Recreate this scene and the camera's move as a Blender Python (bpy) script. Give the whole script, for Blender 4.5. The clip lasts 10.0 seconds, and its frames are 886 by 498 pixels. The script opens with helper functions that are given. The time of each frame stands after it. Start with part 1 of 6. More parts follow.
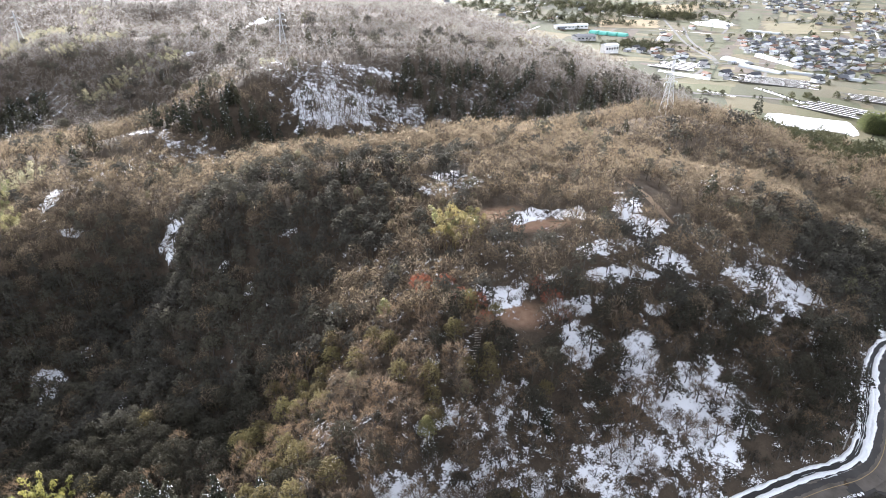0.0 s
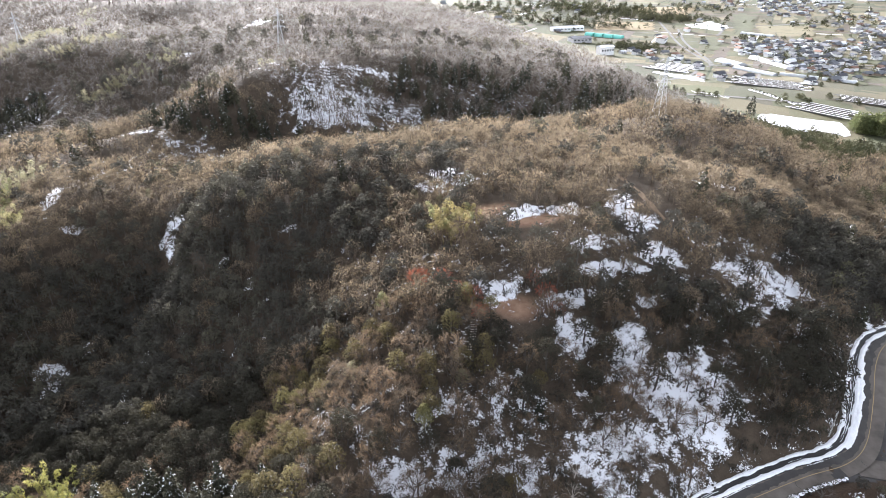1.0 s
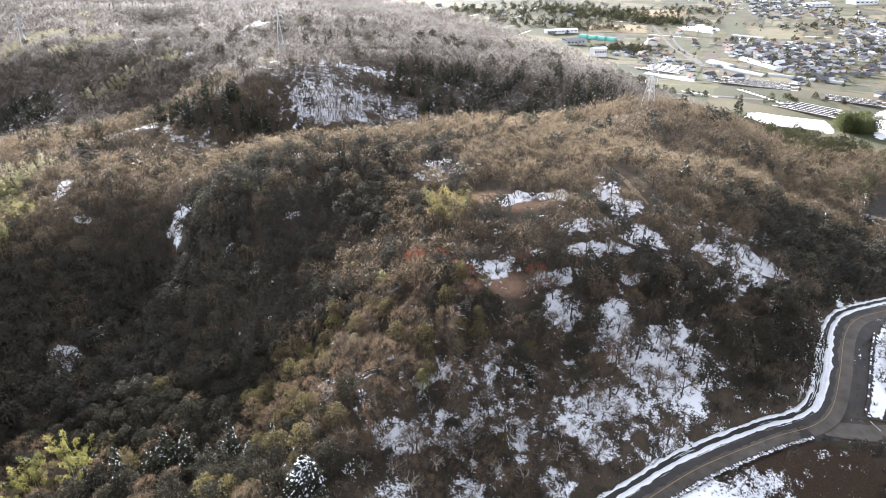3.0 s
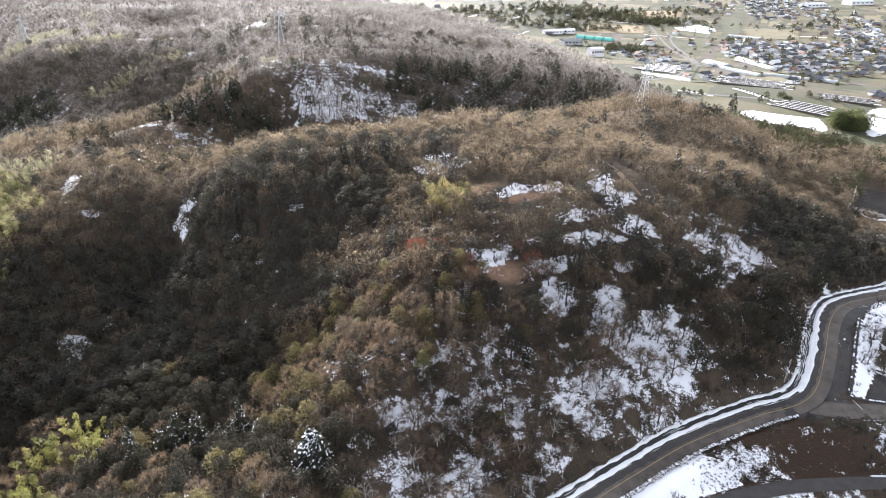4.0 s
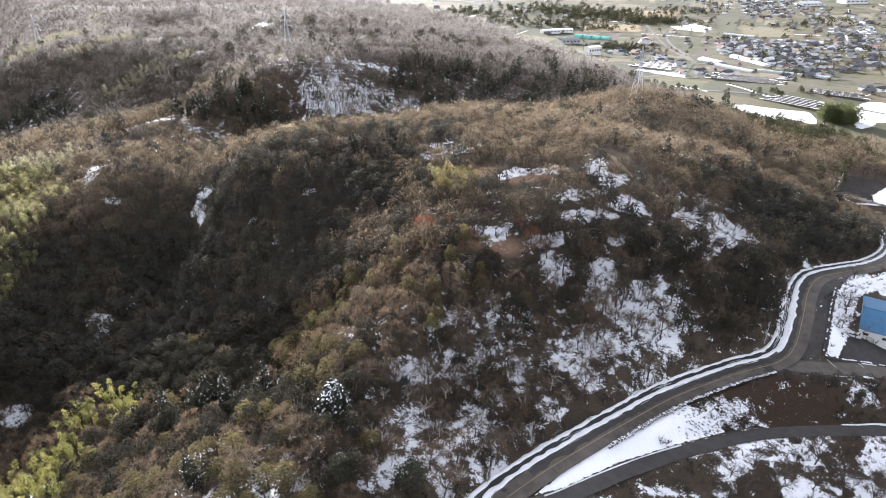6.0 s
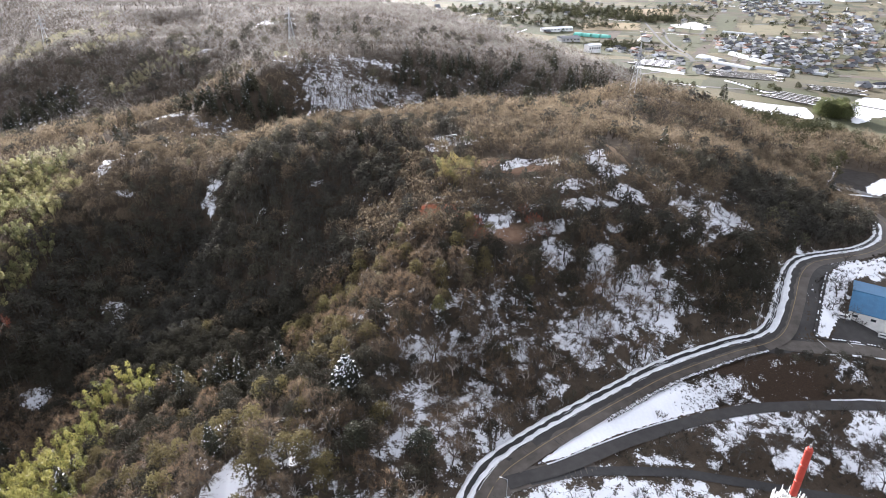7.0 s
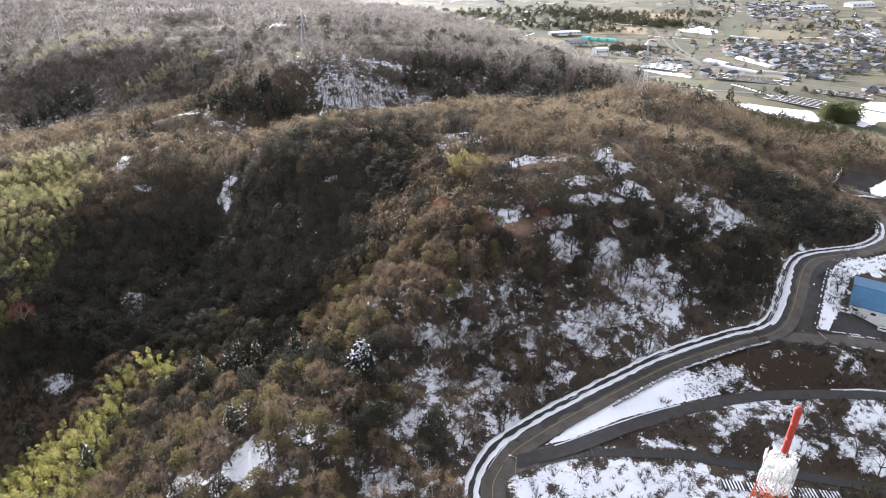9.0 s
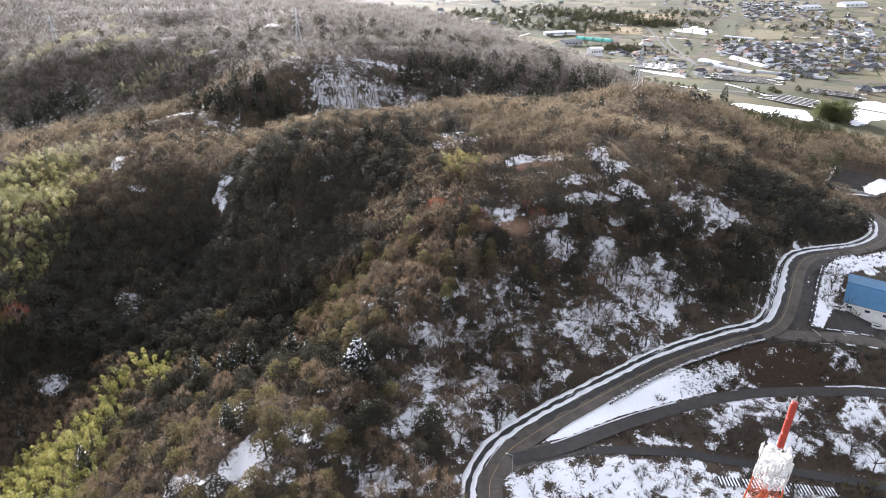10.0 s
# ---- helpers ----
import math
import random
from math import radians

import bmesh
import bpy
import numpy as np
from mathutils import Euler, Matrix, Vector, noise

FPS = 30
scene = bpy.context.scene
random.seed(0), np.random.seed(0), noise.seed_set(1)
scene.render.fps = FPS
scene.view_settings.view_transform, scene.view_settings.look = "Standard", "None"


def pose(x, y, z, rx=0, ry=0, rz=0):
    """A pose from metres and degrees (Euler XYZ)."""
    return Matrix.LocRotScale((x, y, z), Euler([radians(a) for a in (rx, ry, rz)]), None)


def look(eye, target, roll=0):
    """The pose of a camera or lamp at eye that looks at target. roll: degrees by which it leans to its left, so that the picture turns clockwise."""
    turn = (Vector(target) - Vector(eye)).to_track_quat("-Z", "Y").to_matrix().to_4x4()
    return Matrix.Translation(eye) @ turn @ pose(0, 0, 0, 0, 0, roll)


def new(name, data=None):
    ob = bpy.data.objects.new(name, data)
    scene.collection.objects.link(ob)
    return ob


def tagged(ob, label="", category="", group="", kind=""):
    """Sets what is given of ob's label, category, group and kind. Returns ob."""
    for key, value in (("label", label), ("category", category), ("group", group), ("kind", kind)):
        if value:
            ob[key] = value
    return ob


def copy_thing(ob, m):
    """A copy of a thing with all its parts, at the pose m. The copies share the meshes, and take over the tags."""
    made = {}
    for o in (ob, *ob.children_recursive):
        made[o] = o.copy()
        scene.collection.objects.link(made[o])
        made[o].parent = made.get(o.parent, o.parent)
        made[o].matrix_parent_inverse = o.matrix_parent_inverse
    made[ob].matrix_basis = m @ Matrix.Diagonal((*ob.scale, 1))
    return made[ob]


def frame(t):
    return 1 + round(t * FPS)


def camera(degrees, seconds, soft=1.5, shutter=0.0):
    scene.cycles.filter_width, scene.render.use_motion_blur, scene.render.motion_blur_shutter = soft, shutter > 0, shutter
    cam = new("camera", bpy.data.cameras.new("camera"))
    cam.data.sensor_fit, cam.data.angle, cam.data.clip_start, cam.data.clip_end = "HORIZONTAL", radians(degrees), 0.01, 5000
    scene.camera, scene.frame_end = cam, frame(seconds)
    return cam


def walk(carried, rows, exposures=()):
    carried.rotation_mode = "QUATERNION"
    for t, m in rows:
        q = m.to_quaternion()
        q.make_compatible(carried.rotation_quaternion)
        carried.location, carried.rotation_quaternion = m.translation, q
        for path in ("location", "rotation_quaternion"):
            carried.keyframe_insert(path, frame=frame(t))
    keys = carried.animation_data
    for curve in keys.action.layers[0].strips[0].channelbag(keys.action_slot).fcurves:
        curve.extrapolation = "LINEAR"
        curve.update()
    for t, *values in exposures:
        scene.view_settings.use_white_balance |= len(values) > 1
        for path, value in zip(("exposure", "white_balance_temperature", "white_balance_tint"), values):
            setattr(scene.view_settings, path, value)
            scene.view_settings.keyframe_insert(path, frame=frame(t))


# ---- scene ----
cam = camera(72.0, 10.0, soft=0.6)
METRES, EYE, TILT, LEAN, TURN = 66.0, 129.6, -28.0, 0.0, 0.0
ROWS = [
    (0.0, 0.0, 0.0, 0.0, 0.0, -0.0, 0.0),
    (0.5, 0.0007, -0.0297, -0.0166, -0.14, 0.1, 0.02),
    (1.0, 0.0011, -0.0653, -0.0375, -0.29, 0.2, 0.03),
    (1.5, 0.0007, -0.1066, -0.0618, -0.43, 0.29, 0.04),
    (2.0, -0.0, -0.1522, -0.0887, -0.53, 0.36, 0.05),
    (2.5, -0.0012, -0.2016, -0.1179, -0.61, 0.43, 0.07),
    (4.0, -0.0081, -0.3652, -0.2162, -0.78, 0.64, 0.22),
    (4.5, -0.0137, -0.4237, -0.2515, -0.81, 0.69, 0.3),
    (5.0, -0.0217, -0.484, -0.2878, -0.81, 0.74, 0.39),
    (6.5, -0.0596, -0.6724, -0.3991, -0.78, 0.81, 0.63),
    (7.0, -0.0761, -0.7361, -0.4366, -0.76, 0.77, 0.7),
    (7.5, -0.0893, -0.789, -0.4649, -0.65, 0.72, 0.63),
    (8.0, -0.0993, -0.8218, -0.4856, -0.57, 0.82, 0.53),
    (8.5, -0.1054, -0.8385, -0.4975, -0.44, 0.95, 0.39),
    (9.0, -0.1084, -0.8433, -0.5019, -0.24, 1.11, 0.21),
    (9.5, -0.1102, -0.8445, -0.5057, -0.11, 1.21, 0.12),
    (10.0, -0.1103, -0.8446, -0.5094, -0.64, 1.14, 0.41),
]
walk(cam, [(t, pose(0, 0, EYE, TILT, LEAN, TURN) @ pose(METRES * x, METRES * y, METRES * z, 90 + pitch, roll, yaw)) for t, x, y, z, yaw, pitch, roll in ROWS],
     [(0.0, 2.24, 5850, 14), (4.5, 2.02, 5880, 15), (9.0, 1.77, 5900, 16), (10.0, 1.77, 5900, 16)])

# ---- sky and sun: low winter sun ahead and to the left ----
SUN_TURN, SUN_UP = -18.0, 16.5
SUN_WAY = Vector((math.sin(radians(SUN_TURN)) * math.cos(radians(SUN_UP)), math.cos(radians(SUN_TURN)) * math.cos(radians(SUN_UP)), math.sin(radians(SUN_UP))))
world = bpy.data.worlds.new("sky")
scene.world = world
world.use_nodes = True
sky = world.node_tree.nodes.new("ShaderNodeTexSky")
sky.sky_type, sky.sun_disc = "NISHITA", False
sky.sun_elevation, sky.sun_rotation = radians(SUN_UP), radians(SUN_TURN % 360)
sky.dust_density, sky.air_density, sky.ozone_density = 2.5, 0.8, 0.3
backing = world.node_tree.nodes["Background"]
backing.inputs["Strength"].default_value = 0.15
haze = world.node_tree.nodes.new("ShaderNodeHueSaturation")
haze.inputs["Saturation"].default_value = 0.10
world.node_tree.links.new(sky.outputs[0], haze.inputs["Color"])
world.node_tree.links.new(haze.outputs[0], backing.inputs["Color"])
sun = new("sun", bpy.data.lights.new("sun", "SUN"))
sun.data.energy, sun.data.angle, sun.data.color = 5.0, radians(0.6), (1.0, 0.93, 0.83)
sun.matrix_world = look(SUN_WAY * 400, (0, 0, 0))


# ---- materials ----
def material(name, rough=0.9, gloss=0.2):
    m = bpy.data.materials.new(name)
    m.use_nodes = True
    b = m.node_tree.nodes["Principled BSDF"]
    b.inputs["Roughness"].default_value = rough
    b.inputs["Specular IOR Level"].default_value = gloss
    return m, m.node_tree, b


def grain(nt, scale, detail=4.0, rough=0.6, where="Object"):
    co = nt.nodes.new("ShaderNodeTexCoord")
    n = nt.nodes.new("ShaderNodeTexNoise")
    n.inputs["Scale"].default_value, n.inputs["Detail"].default_value, n.inputs["Roughness"].default_value = scale, detail, rough
    nt.links.new(co.outputs[where], n.inputs["Vector"])
    return n.outputs["Fac"]


def calc(nt, op, a, b=None, c=None):
    n = nt.nodes.new("ShaderNodeMath")
    n.operation = op
    for i, v in enumerate((a, b, c)):
        if v is None:
            continue
        if isinstance(v, (int, float)):
            n.inputs[i].default_value = v
        else:
            nt.links.new(v, n.inputs[i])
    return n.outputs[0]


def clamp01(nt, v):
    n = nt.nodes.new("ShaderNodeClamp")
    nt.links.new(v, n.inputs[0])
    return n.outputs[0]


def blend(nt, fac, a, b):
    n = nt.nodes.new("ShaderNodeMix")
    n.data_type = "RGBA"
    for key, v in ((0, fac), (6, a), (7, b)):
        if isinstance(v, (int, float)):
            n.inputs[key].default_value = v
        elif isinstance(v, tuple):
            n.inputs[key].default_value = (*v, 1.0)
        else:
            nt.links.new(v, n.inputs[key])
    return n.outputs[2]


def ramp(nt, fac, stops):
    n = nt.nodes.new("ShaderNodeValToRGB")
    while len(n.color_ramp.elements) < len(stops):
        n.color_ramp.elements.new(0.5)
    for e, (at, colour) in zip(n.color_ramp.elements, stops):
        e.position, e.color = at, (*colour, 1.0)
    nt.links.new(fac, n.inputs[0])
    return n.outputs[0]


def attribute(nt, name):
    n = nt.nodes.new("ShaderNodeAttribute")
    n.attribute_name = name
    return n.outputs["Fac"]


def relief(nt, b, fac, strength, far):
    n = nt.nodes.new("ShaderNodeBump")
    n.inputs["Strength"].default_value, n.inputs["Distance"].default_value = strength, far
    nt.links.new(fac, n.inputs["Height"])
    nt.links.new(n.outputs[0], b.inputs["Normal"])


def plain(name, colour, rough=0.7, gloss=0.3, vary=0.25, scale=3.0, metal=0.0, bump=0.0):
    """A surface of one colour with stains at two scales."""
    m, nt, b = material(name, rough, gloss)
    dark = tuple(c * (1 - vary) for c in colour)
    light = tuple(min(1, c * (1 + vary)) for c in colour)
    n = calc(nt, "ADD", calc(nt, "MULTIPLY", grain(nt, scale, 5), 0.6), calc(nt, "MULTIPLY", grain(nt, scale * 0.13, 3), 0.4))
    nt.links.new(ramp(nt, n, [(0.32, dark), (0.68, light)]), b.inputs["Base Color"])
    b.inputs["Metallic"].default_value = metal
    if bump:
        relief(nt, b, n, bump, 0.05)
    return m


def tinted(name, stops, rough=0.9, gloss=0.1, scale=0.6, thin=0.0):
    """Foliage and twigs: each tree has its own hue from the tint, each twig its own shade."""
    m, nt, b = material(name, rough, gloss)
    info = nt.nodes.new("ShaderNodeObjectInfo")
    isle = nt.nodes.new("ShaderNodeNewGeometry").outputs["Random Per Island"]
    own = calc(nt, "FRACT", calc(nt, "ADD", attribute(nt, "tint"), info.outputs["Random"]))
    n = calc(nt, "ADD", calc(nt, "MULTIPLY", own, 0.7), calc(nt, "MULTIPLY", isle, 0.3))
    colour = ramp(nt, n, stops)
    nt.links.new(colour, b.inputs["Base Color"])
    if thin:
        t = nt.nodes.new("ShaderNodeBsdfTranslucent")
        nt.links.new(colour, t.inputs["Color"])
        mix = nt.nodes.new("ShaderNodeMixShader")
        mix.inputs[0].default_value = thin
        nt.links.new(b.outputs[0], mix.inputs[1])
        nt.links.new(t.outputs[0], mix.inputs[2])
        nt.links.new(mix.outputs[0], nt.nodes["Material Output"].inputs["Surface"])
    return m


BARK = plain("bark", (0.20, 0.18, 0.155), 0.95, 0.1, 0.4, 4)
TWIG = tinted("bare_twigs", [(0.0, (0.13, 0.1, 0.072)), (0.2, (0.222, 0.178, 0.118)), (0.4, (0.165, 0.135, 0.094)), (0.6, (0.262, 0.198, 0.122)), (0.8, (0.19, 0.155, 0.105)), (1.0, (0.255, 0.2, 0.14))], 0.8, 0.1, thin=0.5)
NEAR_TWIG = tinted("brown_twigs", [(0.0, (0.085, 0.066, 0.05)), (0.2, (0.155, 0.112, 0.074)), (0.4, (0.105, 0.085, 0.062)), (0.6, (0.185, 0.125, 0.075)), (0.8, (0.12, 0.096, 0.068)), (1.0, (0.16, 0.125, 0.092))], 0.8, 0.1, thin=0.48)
# Twigs of the far ridges: haze put into a paler, greyer colour.
HAZE_TWIG = tinted("hazed_twigs", [(0.0, (0.185, 0.174, 0.162)), (0.3, (0.25, 0.233, 0.213)), (0.6, (0.22, 0.206, 0.19)), (1.0, (0.285, 0.264, 0.24))], 0.8, 0.12, thin=0.5)
# Wood of the far trees, coloured dark to paint shade inside their crowns.
SHADED_HEART = plain("shaded_inner_wood", (0.1, 0.079, 0.057), 0.95, 0.1, 0.3, 1.0)
DARK_BARK = plain("dark_bark", (0.085, 0.075, 0.065), 0.95, 0.1, 0.35, 4)
RED_TWIG = tinted("russet_twigs", [(0.0, (0.24, 0.078, 0.05)), (1.0, (0.34, 0.125, 0.075))], thin=0.3)
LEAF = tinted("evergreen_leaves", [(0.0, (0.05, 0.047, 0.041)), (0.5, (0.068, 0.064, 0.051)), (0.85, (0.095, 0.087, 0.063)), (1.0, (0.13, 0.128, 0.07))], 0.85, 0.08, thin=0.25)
# Shaded copy of the evergreen leaves: the near slope's shade is in the colour.
SHADE_LEAF = tinted("shaded_evergreen_leaves", [(0.0, (0.03, 0.028, 0.022)), (0.5, (0.044, 0.041, 0.03)), (0.85, (0.062, 0.056, 0.039)), (1.0, (0.11, 0.108, 0.056))], 0.85, 0.08, thin=0.25)
NEEDLE = tinted("cedar_needles", [(0.0, (0.028, 0.031, 0.022)), (0.6, (0.042, 0.043, 0.028)), (1.0, (0.065, 0.06, 0.036))], 0.8, 0.2, thin=0.1)
GARDEN = tinted("garden_leaves", [(0.0, (0.034, 0.036, 0.022)), (0.5, (0.052, 0.054, 0.029)), (1.0, (0.088, 0.085, 0.042))], 0.85, 0.1, thin=0.25)
# Evergreen leaves with sunlight painted in as olive; also colours the dry bushes.
OLIVE = tinted("olive_leaves", [(0.0, (0.085, 0.07, 0.035)), (0.5, (0.125, 0.105, 0.05)), (1.0, (0.17, 0.15, 0.065))], 0.75, 0.15, thin=0.4)
THICKET = tinted("thicket_leaves", [(0.0, (0.034, 0.031, 0.026)), (0.5, (0.05, 0.044, 0.034)), (1.0, (0.056, 0.058, 0.038))], 0.9, 0.08, thin=0.1)
BAMBOO = tinted("bamboo_leaves", [(0.0, (0.11, 0.115, 0.052)), (0.5, (0.2, 0.195, 0.088)), (1.0, (0.31, 0.285, 0.13))], 0.5, 0.35, thin=0.55)
FRESH_BAMBOO = tinted("fresh_bamboo_leaves", [(0.0, (0.12, 0.125, 0.04)), (0.5, (0.225, 0.22, 0.065)), (1.0, (0.34, 0.31, 0.1))], 0.5, 0.3, thin=0.5)
DRY_BAMBOO = tinted("dry_bamboo_leaves", [(0.0, (0.16, 0.135, 0.06)), (1.0, (0.29, 0.24, 0.1))], 0.6, 0.25, thin=0.5)
PALE_BAMBOO = tinted("pale_bamboo_leaves", [(0.0, (0.2, 0.19, 0.115)), (1.0, (0.33, 0.3, 0.19))], 0.6, 0.25, thin=0.5)
SNOW = plain("snow", (0.79, 0.8, 0.82), 0.6, 0.3, 0.06, 1.5, bump=0.4)
DIRTY_SNOW = plain("ploughed_snow", (0.72, 0.73, 0.74), 0.65, 0.3, 0.16, 2.5, bump=0.6)
ASPHALT = plain("asphalt", (0.098, 0.086, 0.073), 0.85, 0.22, 0.4, 0.3, bump=0.06)
WET_ASPHALT = plain("wet_asphalt", (0.028, 0.027, 0.026), 0.6, 0.3, 0.35, 1.0)
YELLOW_LINE = plain("yellow_line", (0.29, 0.215, 0.11), 0.8, 0.2, 0.3, 4)
WHITE_LINE = plain("white_line", (0.6, 0.6, 0.58), 0.8, 0.2, 0.3, 4)
CONCRETE = plain("concrete", (0.36, 0.35, 0.33), 0.9, 0.2, 0.25, 2)


def ground_material():
    m, nt, b = material("ground", 0.95, 0.1)
    fine, mid, broad = grain(nt, 2.2, 6, 0.65), grain(nt, 0.35, 5, 0.6), grain(nt, 0.035, 4, 0.55)
    litter = ramp(nt, calc(nt, "ADD", calc(nt, "MULTIPLY", fine, 0.5), calc(nt, "MULTIPLY", mid, 0.5)),
                  [(0.3, (0.028, 0.023, 0.018)), (0.5, (0.06, 0.047, 0.034)), (0.7, (0.09, 0.07, 0.05))])
    soil = ramp(nt, mid, [(0.3, (0.16, 0.095, 0.06)), (0.7, (0.28, 0.185, 0.125))])
    cells = nt.nodes.new("ShaderNodeTexVoronoi")
    cells.inputs["Scale"].default_value = 0.016
    cells.distance = "CHEBYCHEV"
    co = nt.nodes.new("ShaderNodeTexCoord")
    turn = nt.nodes.new("ShaderNodeMapping")
    turn.inputs["Rotation"].default_value = (0, 0, 0.45)
    nt.links.new(co.outputs["Object"], turn.inputs["Vector"])
    nt.links.new(turn.outputs[0], cells.inputs["Vector"])
    part_ = nt.nodes.new("ShaderNodeSeparateColor")
    nt.links.new(cells.outputs["Color"], part_.inputs[0])
    parcel = ramp(nt, part_.outputs[0], [(0.0, (0.036, 0.042, 0.024)), (0.22, (0.074, 0.078, 0.038)), (0.4, (0.108, 0.09, 0.054)), (0.55, (0.042, 0.048, 0.029)), (0.7, (0.082, 0.071, 0.046)), (0.82, (0.145, 0.122, 0.07)), (1.0, (0.052, 0.047, 0.034))])
    parcel = blend(nt, calc(nt, "MULTIPLY", mid, 0.3), parcel, (0.058, 0.056, 0.04))
    parcel = blend(nt, calc(nt, "MULTIPLY", broad, 0.3), parcel, (0.085, 0.079, 0.048))
    colour = blend(nt, attribute(nt, "plain"), litter, parcel)
    colour = blend(nt, attribute(nt, "soil"), colour, soil)
    colour = blend(nt, clamp01(nt, attribute(nt, "fern")), colour, ramp(nt, fine, [(0.3, (0.026, 0.018, 0.013)), (0.55, (0.045, 0.031, 0.021)), (0.75, (0.066, 0.046, 0.031))]))
    lobe = grain(nt, 0.11, 3, 0.5)
    n = calc(nt, "ADD", calc(nt, "MULTIPLY", fine, 0.36), calc(nt, "ADD", calc(nt, "MULTIPLY", mid, 0.42), calc(nt, "MULTIPLY", lobe, 0.22)))
    n = calc(nt, "DIVIDE", calc(nt, "SUBTRACT", n, 0.36), 0.28)
    lying = clamp01(nt, calc(nt, "MULTIPLY", calc(nt, "SUBTRACT", attribute(nt, "snow"), n), 7.0))
    white = ramp(nt, broad, [(0.3, (0.74, 0.755, 0.78)), (0.7, (0.81, 0.82, 0.84))])
    colour = blend(nt, lying, colour, white)
    nt.links.new(colour, b.inputs["Base Color"])
    relief(nt, b, n, 0.6, 0.25)
    return m


GROUND = ground_material()
# ---- the lie of the land: ridge, valley and bench lines, joined by a thin-plate surface ----
SPINE = [(-24, 110, 14), (-7, 98, 8), (7, 106, 10), (-6, 132, 20), (20, 156, 26), (-17, 172, 23), (6, 185, 31), (41, 192, 37),
         (50, 180, 36), (66, 196, 40), (49, 270, 37), (108, 265, 25), (130, 347, 31), (24, 300, 33), (-24, 290, 29), (72, 324, 23), (160, 362, 25)]
EAST_SIDE = [(43, 144, 20), (38, 96, 5), (67, 112, 8), (76, 122, 11), (103, 119, 7), (109, 178, 24), (116, 181, 24), (125, 173, 20), (158, 196, 11),
             (133, 221, 29), (134, 157, 13), (125, 116, 5), (160, 142, 2), (192, 240, 2), (234, 274, -7), (223, 332, 0), (190, 345, 14)]
NEAR_SIDE = [(20, 64, 0), (38, 85, 0), (72, 101, 1), (71, 83, 0), (109, 73, -6), (119, 89, -4), (32, 55, 0), (2, 36, -1), (72, 48, -7), (144, 60, -10),
             (-31, 82, 11), (-50, 53, 5), (-65, 77, 0), (-12, 72, 5), (-24, -48, -5), (96, -72, -14), (-180, -48, -48)]
WEST_VALLEY = [(-95, 89, -16), (-52, 108, -4), (-106, 122, -23), (-128, 126, -25), (-152, 132, -38), (-146, 180, -32), (-156, 190, -29), (-204, 72, -60), (-196, 182, -8), (-192, 160, -13),
               (-42, 169, 11), (-26, 134, 12), (-119, 226, -18), (-72, 168, -5), (-108, 168, -22), (-122, 236, -1), (-68, 214, 22), (-101, 221, 18),
               (-26, 190, 22), (-186, 234, 4), (-194, 277, 11), (-212, 250, -2), (-228, 192, 5), (-276, 156, 0), (-170, 331, 10), (-84, 288, 24)]
FIRST_RIDGE = [(-231, 330, 9), (-206, 346, 12), (-181, 364, 18), (-151, 384, 23), (-136, 396, 25), (-138, 418, 33), (-127, 439, 38), (-128, 477, 37), (-100, 500, 39), (-62, 506, 39), (-20, 517, 38),
               (14, 532, 32), (68, 540, 24), (99, 540, 18), (-84, 404, 14), (-75, 455, 30), (-53, 445, 19), (-30, 430, 6), (-4, 430, 1), (58, 440, -2), (39, 490, 16), (86, 480, 8), (104, 450, 0),
               (158, 520, 3), (-113, 402, 9), (-130, 372, 3), (-60, 362, 1), (-150, 340, 5), (-190, 323, 4), (48, 396, 1), (-22, 405, -3), (132, 444, -1)]
WEST_HOLLOW = [(-346, 440, -22), (-317, 440, -16), (-376, 530, -8), (-318, 480, -8), (-343, 486, -15), (-235, 480, 8), (-269, 490, 4), (-316, 530, 8), (-250, 517, 18), (-220, 552, 30), (-205, 462, 2),
               (-195, 420, 0), (-260, 400, -6), (-290, 365, -6), (-456, 456, -2), (-504, 240, 12), (-720, 360, 40)]
SECOND_RIDGE = [(-359, 570, 22), (-345, 576, 24), (-312, 590, 33), (-265, 610, 36), (-209, 610, 34), (-149, 602, 41), (-122, 640, 47), (-76, 640, 43), (-5, 620, 32), (47, 620, 27), (97, 600, 18), (128, 580, 12),
                (-90, 572, 34), (-40, 574, 30), (40, 578, 20), (-240, 690, 14), (-130, 730, 18), (-40, 720, 12), (60, 700, 4)]
LAST_RIDGES = [(-429, 590, 11), (-401, 602, 23), (-418, 690, 21), (-437, 780, 25), (-475, 900, 34), (-573, 1000, 30), (-594, 900, 23), (-490, 660, 4), (-520, 760, 8), (-350, 690, 8), (-370, 780, 2),
               (-422, 900, 4), (-241, 850, 18), (-328, 1000, 22), (-455, 1120, 22), (-185, 1000, 20), (-96, 900, 20), (-35, 900, 8), (-88, 1500, -18), (-192, 1300, 0), (48, 984, -24), (-720, 960, 36)]
PLAIN = [(192, 480, -7), (235, 432, -6), (284, 521, -16), (340, 488, -23), (391, 511, -25), (398, 651, -25), (372, 396, -23), (312, 600, -22), (204, 624, -14), (502, 731, -37), (360, 840, -37), (216, 840, -31), (144, 672, -10), (720, 600, -41), (480, 300, -26),
         (360, 180, -19), (720, 1080, -42), (240, 1200, -41), (1080, 1800, -43), (0, 1800, -24), (1920, 960, -43), (-840, 1800, 20), (480, -120, -24)]


